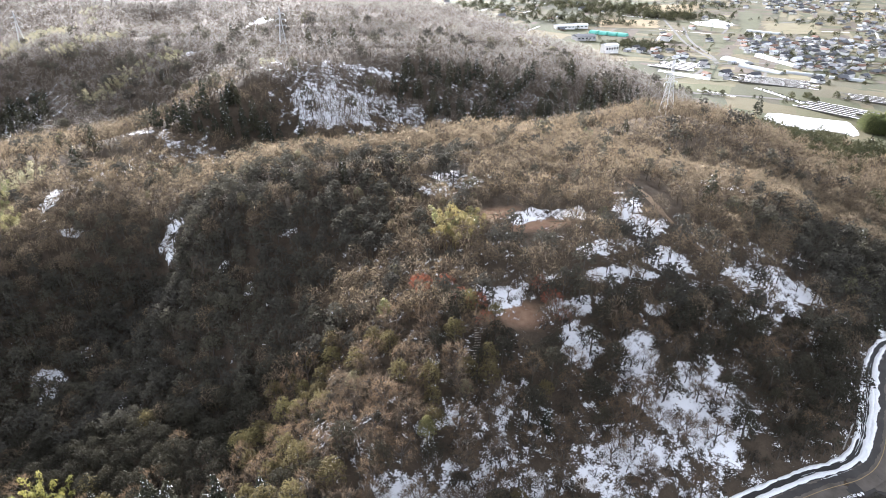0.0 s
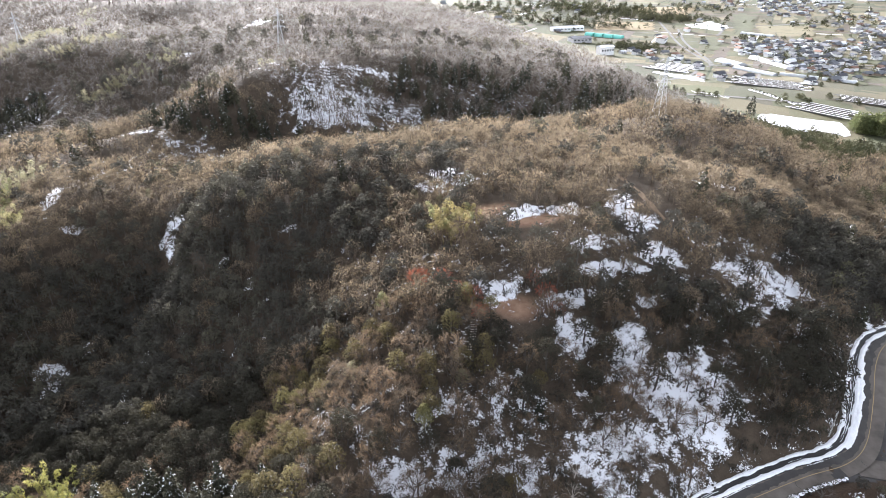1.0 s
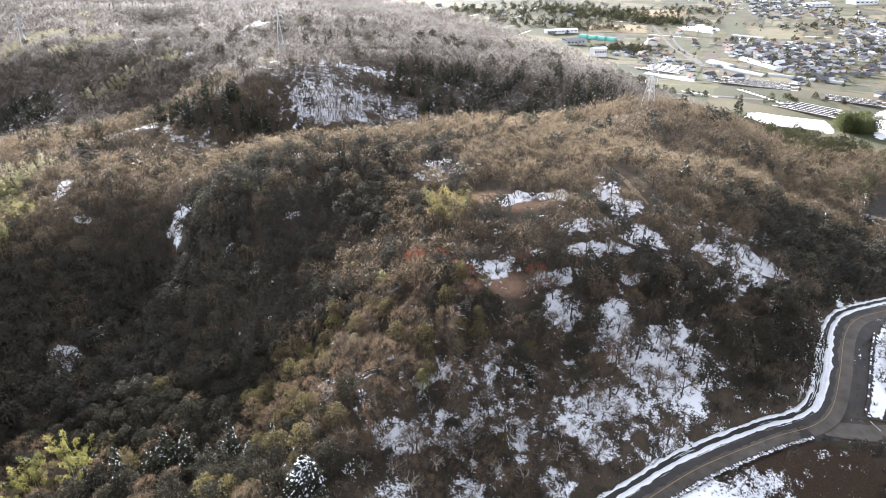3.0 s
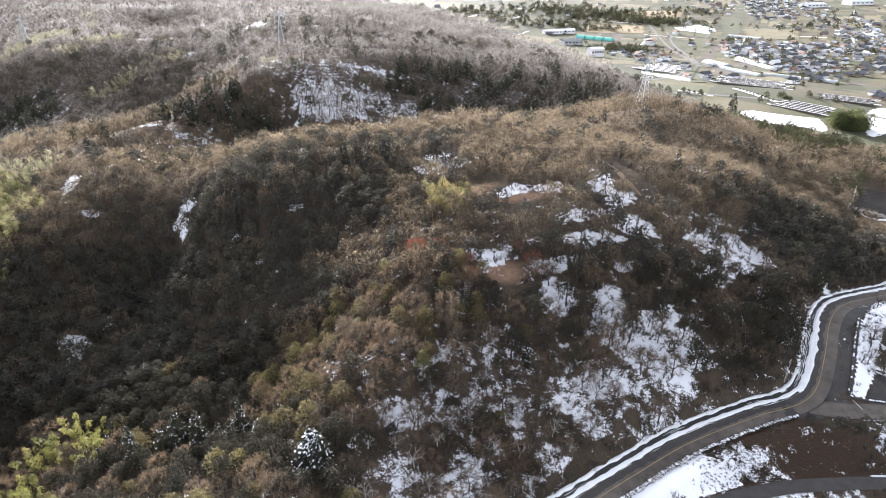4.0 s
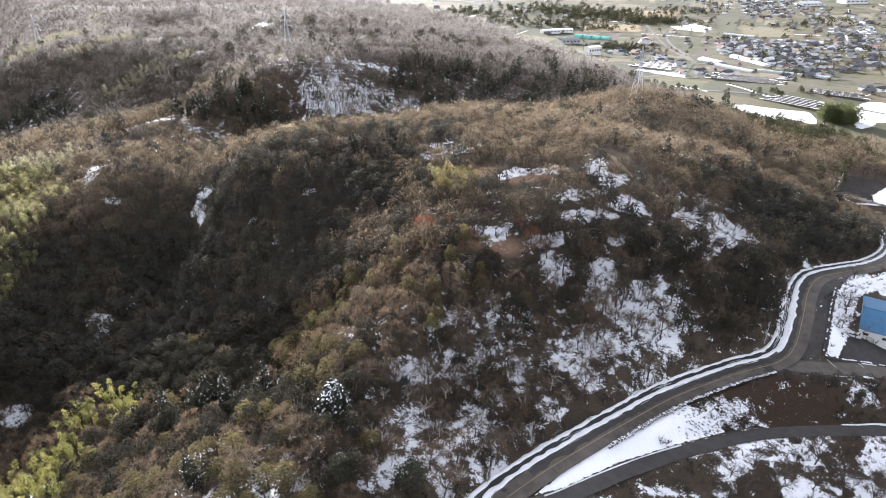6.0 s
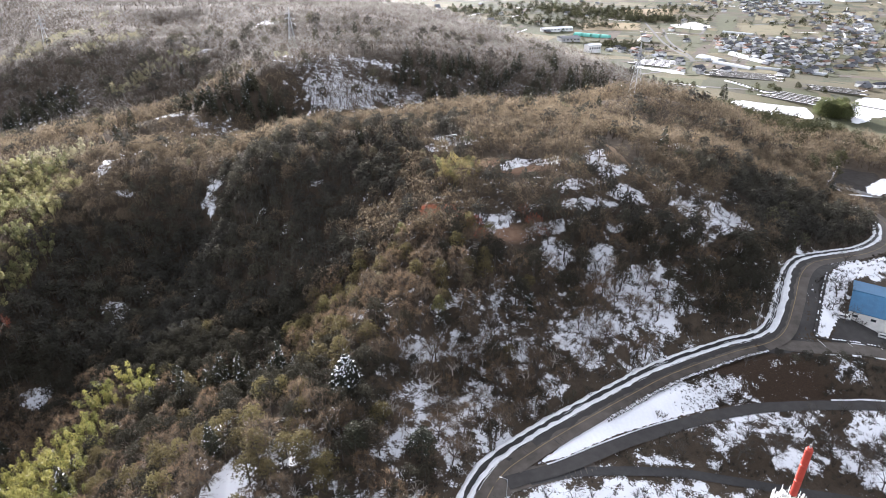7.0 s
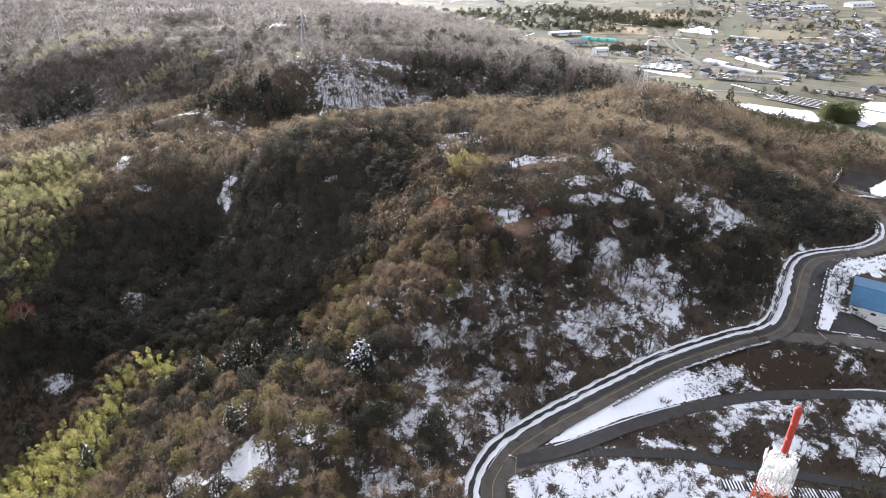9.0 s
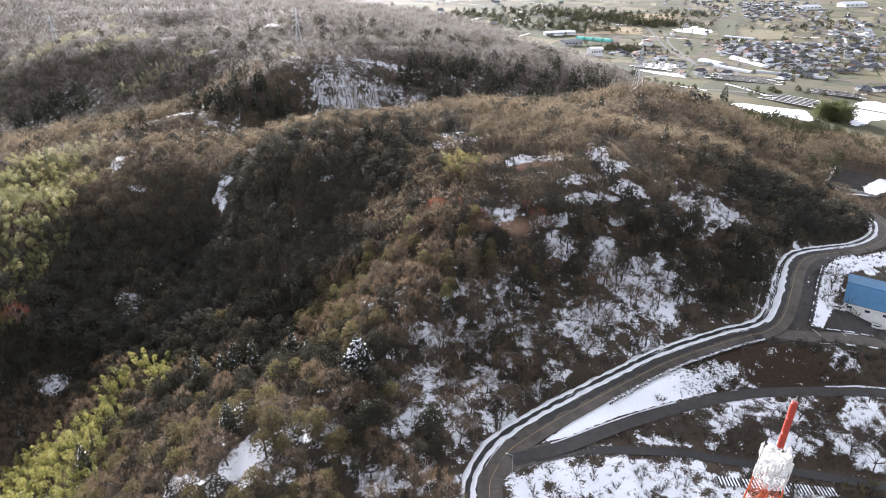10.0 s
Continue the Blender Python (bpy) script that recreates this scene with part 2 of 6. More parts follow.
def plate(points):
    """The smooth surface through all the points of the lines."""
    p = np.array(points, float)
    d2 = ((p[:, None, :2] - p[None, :, :2]) ** 2).sum(-1)
    k = 0.5 * d2 * np.log(d2 + 1e-9) + np.eye(len(p)) * 80.0
    q = np.c_[np.ones(len(p)), p[:, :2]]
    a = np.block([[k, q], [q.T, np.zeros((3, 3))]])
    return p[:, :2], np.linalg.solve(a, np.r_[p[:, 2], 0, 0, 0])


LAND, WEIGHT = plate(SPINE + EAST_SIDE + NEAR_SIDE + WEST_VALLEY + FIRST_RIDGE + WEST_HOLLOW + SECOND_RIDGE + LAST_RIDGES + PLAIN)


def bare_height(x, y):
    x, y = np.asarray(x, float), np.asarray(y, float)
    xc, yc = np.clip(x, -840, 1900), np.clip(y, -130, 1860)
    out = WEIGHT[-3] + WEIGHT[-2] * xc + WEIGHT[-1] * yc
    for (px, py), w in zip(LAND, WEIGHT):
        d2 = (xc - px) ** 2 + (yc - py) ** 2
        out = out + w * 0.5 * d2 * np.log(d2 + 1e-9)
    return out


# ---- roads: centre lines and heights ----
def smooth_line(points, step=1.5):
    """A curve through the points, as places every step metres."""
    p = np.array(points, float)
    p = np.vstack([2 * p[0] - p[1], p, 2 * p[-1] - p[-2]])
    out = []
    for a, b, c, d in zip(p, p[1:], p[2:], p[3:]):
        n = max(2, int(np.linalg.norm(c[:2] - b[:2]) / step))
        for s in np.arange(n) / n:
            out.append(0.5 * (2 * b + (c - a) * s + (2 * a - 5 * b + 4 * c - d) * s * s + (3 * b - a - 3 * c + d) * s**3))
    return np.array(out + [p[-2]])


MAIN_ROAD = smooth_line([(10, 0, -1.5), (7, 26, -0.8), (6, 46, -0.4), (8, 53, -0.2), (12.6, 60, 0), (18.7, 65.2, 0.1), (28, 72, 0.2), (40.7, 80.3, 0.4), (54, 88.5, 0.8),
                         (71, 98, 1.6), (94, 107, 2.8), (108, 111, 3.7), (116.5, 117, 4.8), (126, 130.3, 7.2), (137, 147, 8.8), (148, 158, 8.2), (166.5, 169, 4.5), (188.5, 181.5, 0), (211, 200, -4.5), (228, 222, -8), (235, 240, -10), (237, 262, -11)])
BRANCH_ROAD = smooth_line([(13, 56.5, 0), (19, 58.5, 0), (29, 62.0, -0.3), (47, 70.7, -1.0), (66, 78, -1.4), (87, 84.7, -2.4), (106, 87.5, -3.4), (126, 88.6, -4.6), (150, 88.5, -6)])
LOWER_ROAD = smooth_line([(19, 57.3, -0.1), (28, 59.6, -0.4), (36, 60.8, -1.0), (44, 61.5, -1.7), (61, 62.0, -3.5), (76.5, 60.4, -5.4), (92, 58.3, -7.2), (104, 56.7, -8.4), (125, 53, -10)])
SIDE_ROAD = smooth_line([(110, 110.5, 3.6), (118, 109, 3.2), (126, 109, 2.4), (136, 109.5, 1.4), (150, 106.5, 0.4), (165, 99, -1.5), (195, 84, -5)])
ROADS = [(MAIN_ROAD, 4.8), (BRANCH_ROAD, 2.3), (LOWER_ROAD, 1.7), (SIDE_ROAD, 3.2)]
WAVES = np.random.RandomState(5).uniform(-1, 1, (14, 3))


def road_distance(x, y, line):
    """Distance to a road's centre line and the road's height there."""
    x, y = np.ravel(np.asarray(x, float)), np.ravel(np.asarray(y, float))
    far, high = np.full(x.shape, 999.0), np.zeros(x.shape)
    near = np.where((x > line[:, 0].min() - 20) & (x < line[:, 0].max() + 20) & (y > line[:, 1].min() - 20) & (y < line[:, 1].max() + 20))[0]
    for some in np.array_split(near, max(1, len(near) // 20000)):
        if len(some):
            d = np.hypot(x[some, None] - line[None, :, 0], y[some, None] - line[None, :, 1])
            k = d.argmin(1)
            far[some], high[some] = d[np.arange(len(some)), k], line[k, 2]
    return far, high


def is_plain(x, y):
    """1 on the farmed plain, 0 on the wooded hills."""
    edge = np.interp(y, [-600, 180, 276, 350, 385, 405, 430, 456, 520, 560, 744, 840, 1020, 1200, 1440, 1900, 4000], [900, 450, 430, 385, 350, 320, 280, 238, 226, 205, 222, 212, 170, 110, -60, -200, -700])
    return np.clip((x - edge) / 12.0 + 0.5, 0, 1)


def height(x, y):
    shape = np.shape(x)
    x, y = np.ravel(np.asarray(x, float)), np.ravel(np.asarray(y, float))
    z = bare_height(x, y)
    rough = np.zeros(x.shape)
    for n, (a, b, c) in enumerate(WAVES):
        rough += np.sin((a * x + b * y) * (0.06 + 0.02 * n) + 9 * c) * 0.9 / (1 + 0.25 * n)
    z = z + rough * 0.45 * (1 - is_plain(x, y))
    hills = np.clip((y - 560) / 150, 0, 1) * (1 - is_plain(x + 70, y))
    along = 0.62 * x - 0.78 * y + 18 * np.sin(0.013 * y + 0.004 * x)
    z = z + hills * (7 * (0.5 - np.abs(np.sin(along * 0.021 + 0.5))) + 4 * (0.5 - np.abs(np.sin((0.9 * x + 0.35 * y) * 0.037))))
    gully = np.clip(1 - np.abs(x + 78) / 50, 0, 1) * np.clip((y - 112) / 30, 0, 1) * np.clip((250 - y) / 40, 0, 1)
    z = z + gully * 7 * (0.5 - np.abs(np.sin((0.45 * x + 0.9 * y) * 0.075)))
    for line, half in ROADS:
        far, high = road_distance(x, y, line)
        s = np.clip((far - half - 1.2) / 7.0, 0, 1)
        s = s * s * (3 - 2 * s)
        z = np.where(far < 900, (high - 0.12) * (1 - s) + z * s, z)
    return z.reshape(shape)


# Snow that still lies: (x, y, half-width, half-depth, cover)
SNOW_ON_CREST = [(37, 198.5, 14, 4, 1.1), (66, 198, 5, 11, 1.1), (72, 191, 9, 5, 1.1), (129, 266, 8, 15, 0.9), (50, 177, 5, 3, 0.9), (74, 175, 7, 4.5, 1.0), (55, 168, 10, 3, 1.05), (35, 167.5, 4, 2, 0.9),
                 (19, 161, 8, 5, 1.05), (40.5, 157.5, 7, 2.5, 1.0), (111, 174, 16, 8, 1.15), (100, 161, 7, 6, 0.85), (64.5, 156, 4, 1.6, 0.95), (4, 232, 11, 8, 0.9), (115, 192, 18, 5, 0.55), (60, 181, 14, 5, 0.5), (95, 184, 8, 6, 0.5), (122, 150, 16, 14, 0.5)]
SNOW_ON_SLOPE = [(41, 145.5, 6, 7, 1.0), (56, 138, 8, 9, 0.95), (69, 136, 7, 5, 0.95), (77, 140, 2, 3, 1.0), (64, 127, 13, 11, 0.95), (71, 121, 8, 8, 1.1), (49, 113, 10, 7, 0.85), (39, 106, 8, 4, 0.85), (81, 129, 6, 5, 0.85), (90, 142, 8, 6, 0.5)]
SNOW_IN_WOODS = [(-155, 188, 5, 4, 1.0), (-152, 180, 2.5, 6, 0.95), (-146, 200, 3, 4, 0.85), (-118, 172, 2, 5, 0.85), (-116, 188, 2, 2, 0.85), (-85, 207, 2, 2, 0.85), (-73, 196, 2, 2, 0.8), (-191, 275, 4, 12, 0.9), (-170, 250, 7, 2, 0.9), (-121, 248, 5, 8, 0.9), (-109, 159, 4, 8, 0.6), (-62, 213, 4, 1.8, 0.75), (-64, 188, 2, 1.5, 0.85), (-104, 201, 2, 1.5, 0.85), (-163, 135, 7, 4, 0.9), (14, 118, 18, 11, 0.62),
                 (-5, 101, 11, 5, 0.75), (-33, 117, 3, 7, 0.55), (-76, 424, 30, 22, 0.95), (-40, 436, 32, 16, 0.75), (-88, 450, 32, 22, 0.62), (-82, 404, 16, 8, 1.0), (-150, 352, 22, 14, 0.6), (-190, 322, 24, 12, 0.62), (-181, 363, 12, 1.6, 0.8), (-345, 482, 30, 36, 0.66), (50, 470, 70, 30, 0.42), (-60, 476, 26, 2, 0.9), (-241, 850, 22, 30, 1.0), (-220, 552, 6, 6, 0.8), (-128, 480, 12, 5, 0.7)]
SNOW_NEAR = [(-17, 63, 4, 3, 0.75), (-1, 64, 3, 3, 0.75), (4, 82, 4, 3, 0.75), (32, 92, 5, 3, 0.8), (24, 85, 4, 3, 0.75), (15, 73, 4, 3, 0.75), (-14, 45, 5, 3, 0.85), (41, 100, 5, 3, 0.8),
             (-59, 54, 8, 6, 1.2), (-77, 53, 5, 4, 0.9), (-68, 78, 5, 12, 0.62), (-41, 65, 5, 11, 0.64), (-55, 61.5, 6, 3.5, 0.64), (-43, 62, 11, 12, 0.6), (-7, 100, 8, 4, 0.85), (-19, 47, 10, 5, 0.8), (1, 74, 20, 16, 0.66), (-15, 65, 5, 8, 0.8)]
SNOW_BY_ROADS = [(80, 91, 9, 5, 0.85), (90, 80, 14, 6, 0.9), (80, 73, 6, 4, 0.75), (101, 76, 4, 4, 0.85), (98, 68, 8, 3.5, 0.9), (116, 66, 6, 6, 0.95), (123, 79, 6, 6, 0.9), (60, 66, 10, 1.5, 0.85), (128, 82, 10, 5, 0.85), (46, 51, 38, 8, 0.95), (132, 101, 11, 4, 0.6), (58, 112, 24, 13, 0.66), (10, 105, 20, 10, 0.62), (140, 137, 9, 12, 0.9), (165, 165, 16, 7, 0.9)]


def snow_cover(x, y):
    out = np.where((y < 200) & (x > -40) & (x < 125), 0.27, np.where(y > 205, 0.04, 0.13)) * (1 - is_plain(x, y))
    drift = np.sin(0.31 * x + 0.17 * y + 2 * np.sin(0.11 * y)) + 0.8 * np.sin(0.41 * y - 0.23 * x + 1.7 * np.sin(0.13 * x)) + 0.6 * np.sin(0.9 * x + 0.5 * y + 2 * np.sin(0.3 * y)) + 0.6 * np.sin(1.1 * y - 0.6 * x + 2 * np.sin(0.27 * x))
    for px, py, rx, ry, cover in SNOW_ON_CREST + SNOW_ON_SLOPE + SNOW_IN_WOODS + SNOW_NEAR + SNOW_BY_ROADS:
        d = np.hypot((x - px) / rx, (y - py) / ry) + (0.2 if cover > 0.9 else 0.3) * drift
        out = np.maximum(out, 0.80 * min(cover, 1.0) * np.clip(1.75 - 1.05 * d, 0, 1))
    return out


CLEARINGS = [(19, 203, 8, 4), (34, 193, 11, 3.5), (23, 154, 8, 4.5)]


def fern_cover(x, y):
    """Dead bracken on the bank below the junction."""
    return np.clip(1.8 - 1.3 * np.hypot((x - 101) / 21, (y - 97) / 9), 0, 1) + 0.5 * np.clip(1.6 - np.hypot((x - 112) / 30, (y - 78) / 16), 0, 0.9)


def soil_cover(x, y):
    out = np.zeros(np.shape(x))
    for px, py, rx, ry in CLEARINGS:
        out = np.maximum(out, np.clip(1.7 - 1.2 * np.hypot((x - px) / rx, (y - py) / ry), 0, 1))
    return out


def mesh_from(name, verts, faces, mats, index=None, smooth=False, **layers):
    """A mesh from arrays: triangles or quads of one kind."""
    v, f = np.asarray(verts, np.float32), np.asarray(faces, np.int32)
    me = bpy.data.meshes.new(name)
    me.vertices.add(len(v))
    me.vertices.foreach_set("co", v.ravel())
    me.loops.add(f.size)
    me.loops.foreach_set("vertex_index", f.ravel())
    me.polygons.add(len(f))
    me.polygons.foreach_set("loop_start", np.arange(0, f.size, f.shape[1], dtype=np.int32))
    me.polygons.foreach_set("loop_total", np.full(len(f), f.shape[1], np.int32))
    for m in mats:
        me.materials.append(m)
    if index is not None:
        me.polygons.foreach_set("material_index", np.asarray(index, np.int32))
    me.polygons.foreach_set("use_smooth", np.full(len(f), smooth))
    for key, values in layers.items():
        me.attributes.new(key, "FLOAT", "POINT").data.foreach_set("value", np.asarray(values, np.float32).ravel())
    me.update(calc_edges=True)
    return me


def steps(dense_from, dense_to, step, low, high, grow=1.05):
    mid = list(np.arange(dense_from, dense_to, step))
    a, s = [mid[0]], step
    while a[-1] > low:
        s *= grow
        a.append(a[-1] - s)
    b, s = [mid[-1]], step
    while b[-1] < high:
        s *= grow
        b.append(b[-1] + s)
    return np.array(a[:0:-1] + mid + b[1:])


def grid_faces(rows, cols):
    k = np.arange(rows * cols).reshape(rows, cols)
    return np.stack([k[:-1, :-1], k[:-1, 1:], k[1:, 1:], k[1:, :-1]], -1).reshape(-1, 4)


xs, ys = steps(-150, 190, 1.5, -3200, 4200, 1.05), steps(34, 215, 1.5, -1200, 4600, 1.033)
gx, gy = np.meshgrid(xs, ys)
ground = new("ground", mesh_from("ground", np.stack([gx, gy, height(gx, gy)], -1).reshape(-1, 3), grid_faces(len(ys), len(xs)), [GROUND], smooth=True,
                                 snow=snow_cover(gx, gy), plain=is_plain(gx, gy), soil=soil_cover(gx, gy), fern=fern_cover(gx, gy)))
tagged(ground, "leaf-littered hillside and farmed plain with patches of old snow", "ground", kind="structure")


SNOWY_FIELD = [(281, 524), (296, 533), (344, 527), (356, 526), (349, 498), (341, 484), (331, 478), (322, 488), (306, 484), (290, 470), (276, 478), (266, 484), (266, 500)]
SNOWY_TERRACE = [(402, 536), (447, 580), (463, 578), (475, 560), (430, 500), (405, 494), (372, 468), (371, 478), (378, 490), (394, 508)]


# ---- road surfaces, lines and ploughed snow ----
def offset_line(line, side):
    """The line moved sideways, to the left of its way."""
    d = np.gradient(line[:, :2], axis=0)
    d /= np.linalg.norm(d, axis=1)[:, None] + 1e-9
    out = line.copy()
    out[:, 0] -= d[:, 1] * side
    out[:, 1] += d[:, 0] * side
    return out


def strip(name, line, left, right, lift, mat, wobble=0.0, crown=0.0, seed=1, label="", kind="structure", category=""):
    """A band along a line between two side offsets, with uneven edges and a raised middle."""
    r = np.random.RandomState(seed)
    n, cols = len(line), 5 if crown else 2
    soft = lambda: np.convolve(r.uniform(-1, 1, n + 4), np.ones(5) / 2.6, "valid")
    a, b, top = left + wobble * soft(), right + wobble * soft(), 1 + 0.5 * soft()
    rows = []
    for c in range(cols):
        s = c / (cols - 1)
        p = offset_line(line, 0)
        d = np.gradient(line[:, :2], axis=0)
        d /= np.linalg.norm(d, axis=1)[:, None] + 1e-9
        o = a * (1 - s) + b * s
        p[:, 0] -= d[:, 1] * o
        p[:, 1] += d[:, 0] * o
        p[:, 2] += lift + crown * math.sin(math.pi * s) * np.clip(top, 0.2, 2)
        if crown and c in (0, cols - 1):
            p[:, 2] -= 0.1
        rows.append(p)
    v = np.stack(rows, 1).reshape(-1, 3)
    ob = new(name, mesh_from(name, v, grid_faces(n, cols), [mat], smooth=bool(crown)))
    return tagged(ob, label, category, kind=kind)


def between(line, a, b):
    """The stretch of a line from share a to share b of its length."""
    n = len(line)
    return line[int(a * n):max(int(a * n) + 3, int(b * n))]


def finer(line, step=0.45):
    run = np.r_[0, np.cumsum(np.hypot(*np.diff(line[:, :2], axis=0).T))]
    at = np.arange(0, run[-1], step)
    return np.stack([np.interp(at, run, line[:, k]) for k in range(3)], 1)


LANE_ASPHALT = plain("damp_asphalt", (0.048, 0.045, 0.042), 0.8, 0.25, 0.3, 0.35, bump=0.06)
strip("road", MAIN_ROAD, 3.1, -3.3, 0.06, ASPHALT, 0.06, label="damp grey asphalt mountain road with a yellow centre line", category="road")
strip("sidewalk", MAIN_ROAD, 6.3, 3.1, 0.05, WET_ASPHALT, 0.05, seed=2, label="wet dark asphalt footway between two ridges of snow", category="pavement")
strip("branch_road", BRANCH_ROAD, 2.2, -2.2, 0.09, LANE_ASPHALT, 0.1, seed=3, label="narrow asphalt side road branching below the bend", category="road")
strip("lower_road", LOWER_ROAD, 1.6, -1.6, 0.08, WET_ASPHALT, 0.1, seed=4, label="narrow damp lane leading down to the mast", category="road")
strip("side_road", SIDE_ROAD, 3.4, -3.4, 0.10, ASPHALT, 0.1, seed=5, label="asphalt junction arm leading to the blue shed", category="road")
strip("road_line", MAIN_ROAD, 0.09, -0.09, 0.085, YELLOW_LINE, 0.02, label="worn yellow centre line on the asphalt", category="road marking")
strip("wet_lane", between(finer(MAIN_ROAD), 0.2, 0.66), 3.0, 0.9, 0.07, LANE_ASPHALT, 0.5, seed=6, label="dark meltwater along the uphill lane", category="road")
FINE_ROAD = finer(MAIN_ROAD)
strip("snow_bank", FINE_ROAD, 5.0, 3.15, 0.0, DIRTY_SNOW, 0.34, 0.32, 8, "ploughed ridge of snow between road and footway", category="snow")
strip("snow_bank", FINE_ROAD, 7.5, 6.0, 0.0, DIRTY_SNOW, 0.42, 0.36, 9, "ridge of old snow along the foot of the wooded slope", category="snow")
bend = FINE_ROAD[(FINE_ROAD[:, 0] > 112) & (FINE_ROAD[:, 0] < 136) & (FINE_ROAD[:, 1] < 146)]
strip("snow_bank", bend, 4.2, 2.2, 0.0, DIRTY_SNOW, 0.5, 0.25, 71, "wide ploughed heap of snow on the inside of the bend", category="snow")
strip("snow_bank", bend[8:], 8.8, 7.3, 0.1, DIRTY_SNOW, 0.6, 0.3, 72, "snow slid down against the foot of the slope", category="snow")
for k, o in enumerate((5.1, 5.5, 5.9)):
    strip("snow_streak", bend[4 + 9 * k:-6 + 2 * k], o + 0.22, o, 0.03, DIRTY_SNOW, 0.2, 0.08, 73 + k, "streak of packed snow along the footway", category="snow")
crumbs = random.Random(6)
for k in range(26):
    a = crumbs.uniform(0.08, 0.9)
    o = crumbs.choice((5.2, 5.6, 3.0, 2.8))
    strip("snow_streak", between(FINE_ROAD, a, a + crumbs.uniform(0.008, 0.03)), o + crumbs.uniform(0.12, 0.3), o, 0.03, DIRTY_SNOW, 0.12, 0.07, 40 + k, "thin streak of slush beside the snow bank", category="snow")
strip("snow_bank", between(BRANCH_ROAD, 0.78, 1.0), 3.1, 2.2, 0.02, DIRTY_SNOW, 0.5, 0.16, 11, "line of snow beside the side road", category="snow")
strip("snow_bank", between(BRANCH_ROAD, 0.1, 0.42), 2.75, 2.35, 0.02, DIRTY_SNOW, 0.12, 0.2, 10, "thin line of snow beside the side road", category="snow")
for k, (a, b, w) in enumerate(((0.16, 0.24, 0.5), (0.27, 0.31, 0.7), (0.34, 0.37, 0.4), (0.42, 0.52, 0.6), (0.56, 0.6, 0.5))):
    strip("snow_bank", between(SIDE_ROAD, a, b), -3.3, -3.3 - w, 0.0, DIRTY_SNOW, 0.3, 0.22, 12 + k, "broken line of snow on the junction's edge", category="snow")
for k, (a, b, w) in enumerate(((0.3, 0.36, 0.6), (0.38, 0.44, 0.5), (0.47, 0.5, 0.6), (0.53, 0.6, 0.5))):
    strip("snow_bank", between(SIDE_ROAD, a, b), 3.4 + w, 3.4, 0.0, DIRTY_SNOW, 0.25, 0.22, 22 + k, "patchy kerb of snow along the yard", category="snow")


def inside(poly, x, y):
    out = np.zeros(np.shape(x), bool)
    for (ax, ay), (bx, by) in zip(poly, poly[1:] + poly[:1]):
        out ^= ((ay > y) != (by > y)) & (x < (bx - ax) * (y - ay) / (by - ay + 1e-9) + ax)
    return out


def sheet(name, poly, step, lift, mat, label, category, ragged=0.6, seed=1, kind="structure", lumpy=1.0):
    """A thin layer that lies on the ground inside an outline, with a ragged edge."""
    p = np.array(poly, float)
    x, y = np.meshgrid(np.arange(p[:, 0].min(), p[:, 0].max(), step), np.arange(p[:, 1].min(), p[:, 1].max(), step))
    r = np.random.RandomState(seed)
    a, b, c, d = r.uniform(0, 6, 4)
    q = 0.55 / max(step, 0.3)
    wx = x + ragged * (np.sin(q * (0.9 * x + 1.3 * y) + a) + 0.6 * np.sin(q * (2.7 * x - 1.9 * y) + b + 2 * np.sin(0.31 * x)) + 0.4 * np.sin(q * (3.3 * x + 4.6 * y) + c + 3 * np.sin(0.23 * y))) + r.normal(0, 0.2 * ragged, x.shape)
    wy = y + ragged * (np.sin(q * (1.4 * x - 0.8 * y) + c) + 0.6 * np.sin(q * (1.9 * x + 2.9 * y) + d + 2 * np.sin(0.27 * y)) + 0.4 * np.sin(q * (4.1 * x - 3.7 * y) + a + 3 * np.sin(0.19 * x))) + r.normal(0, 0.2 * ragged, x.shape)
    z = height(x, y) + lift + r.uniform(-0.03, 0.03, x.shape) * min(1, step) * lumpy
    f = grid_faces(*x.shape)
    keep = inside(poly, wx, wy).ravel()[f].all(1)
    f = f[keep]
    used, back = np.unique(f, return_inverse=True)
    v = np.stack([x, y, z], -1).reshape(-1, 3)[used]
    return tagged(new(name, mesh_from(name, v, back.reshape(-1, 4), [mat], smooth=True)), label, category, kind=kind)


sheet("snow_field", [(21, 62.6), (30, 65.4), (47, 74.2), (68, 81.8), (82, 86.2), (80, 90.5), (72, 94), (65.6, 92.4), (49.5, 83.3), (30.4, 70.2)], 0.3, 0.16, SNOW, "smooth untouched snow on the wedge between two roads", "snow", 0.12)
sheet("snow_field", SNOWY_FIELD, 1.1, 0.35, DIRTY_SNOW, "snow-covered field beyond the wooded hill", "snow", 0.7, 2)
sheet("snow_field", SNOWY_TERRACE, 1.4, 0.35, DIRTY_SNOW, "snow-covered terrace beside a grove", "snow", 0.9, 3)
sheet("snow_field", [(484, 1285), (530, 1200), (575, 1255), (570, 1345)], 6.0, 0.6, SNOW, "snow on a frozen pond in the plain", "snow", 3.0, 4)
sheet("snow_field", [(261, 626), (267, 640), (284, 619), (291, 596), (281, 602), (272, 614)], 1.5, 0.4, DIRTY_SNOW, "thin snow on rough ground behind the hill", "snow", 4.0, 15)
sheet("snow_field", [(264, 768), (270, 782), (318, 738), (306, 702), (290, 718)], 2.0, 0.5, SNOW, "long strip of snow on a field edge", "snow", 2.0, 5)
PARK_ASPHALT = plain("old_asphalt", (0.045, 0.041, 0.037), 0.97, 0.03, 0.3, 0.4)
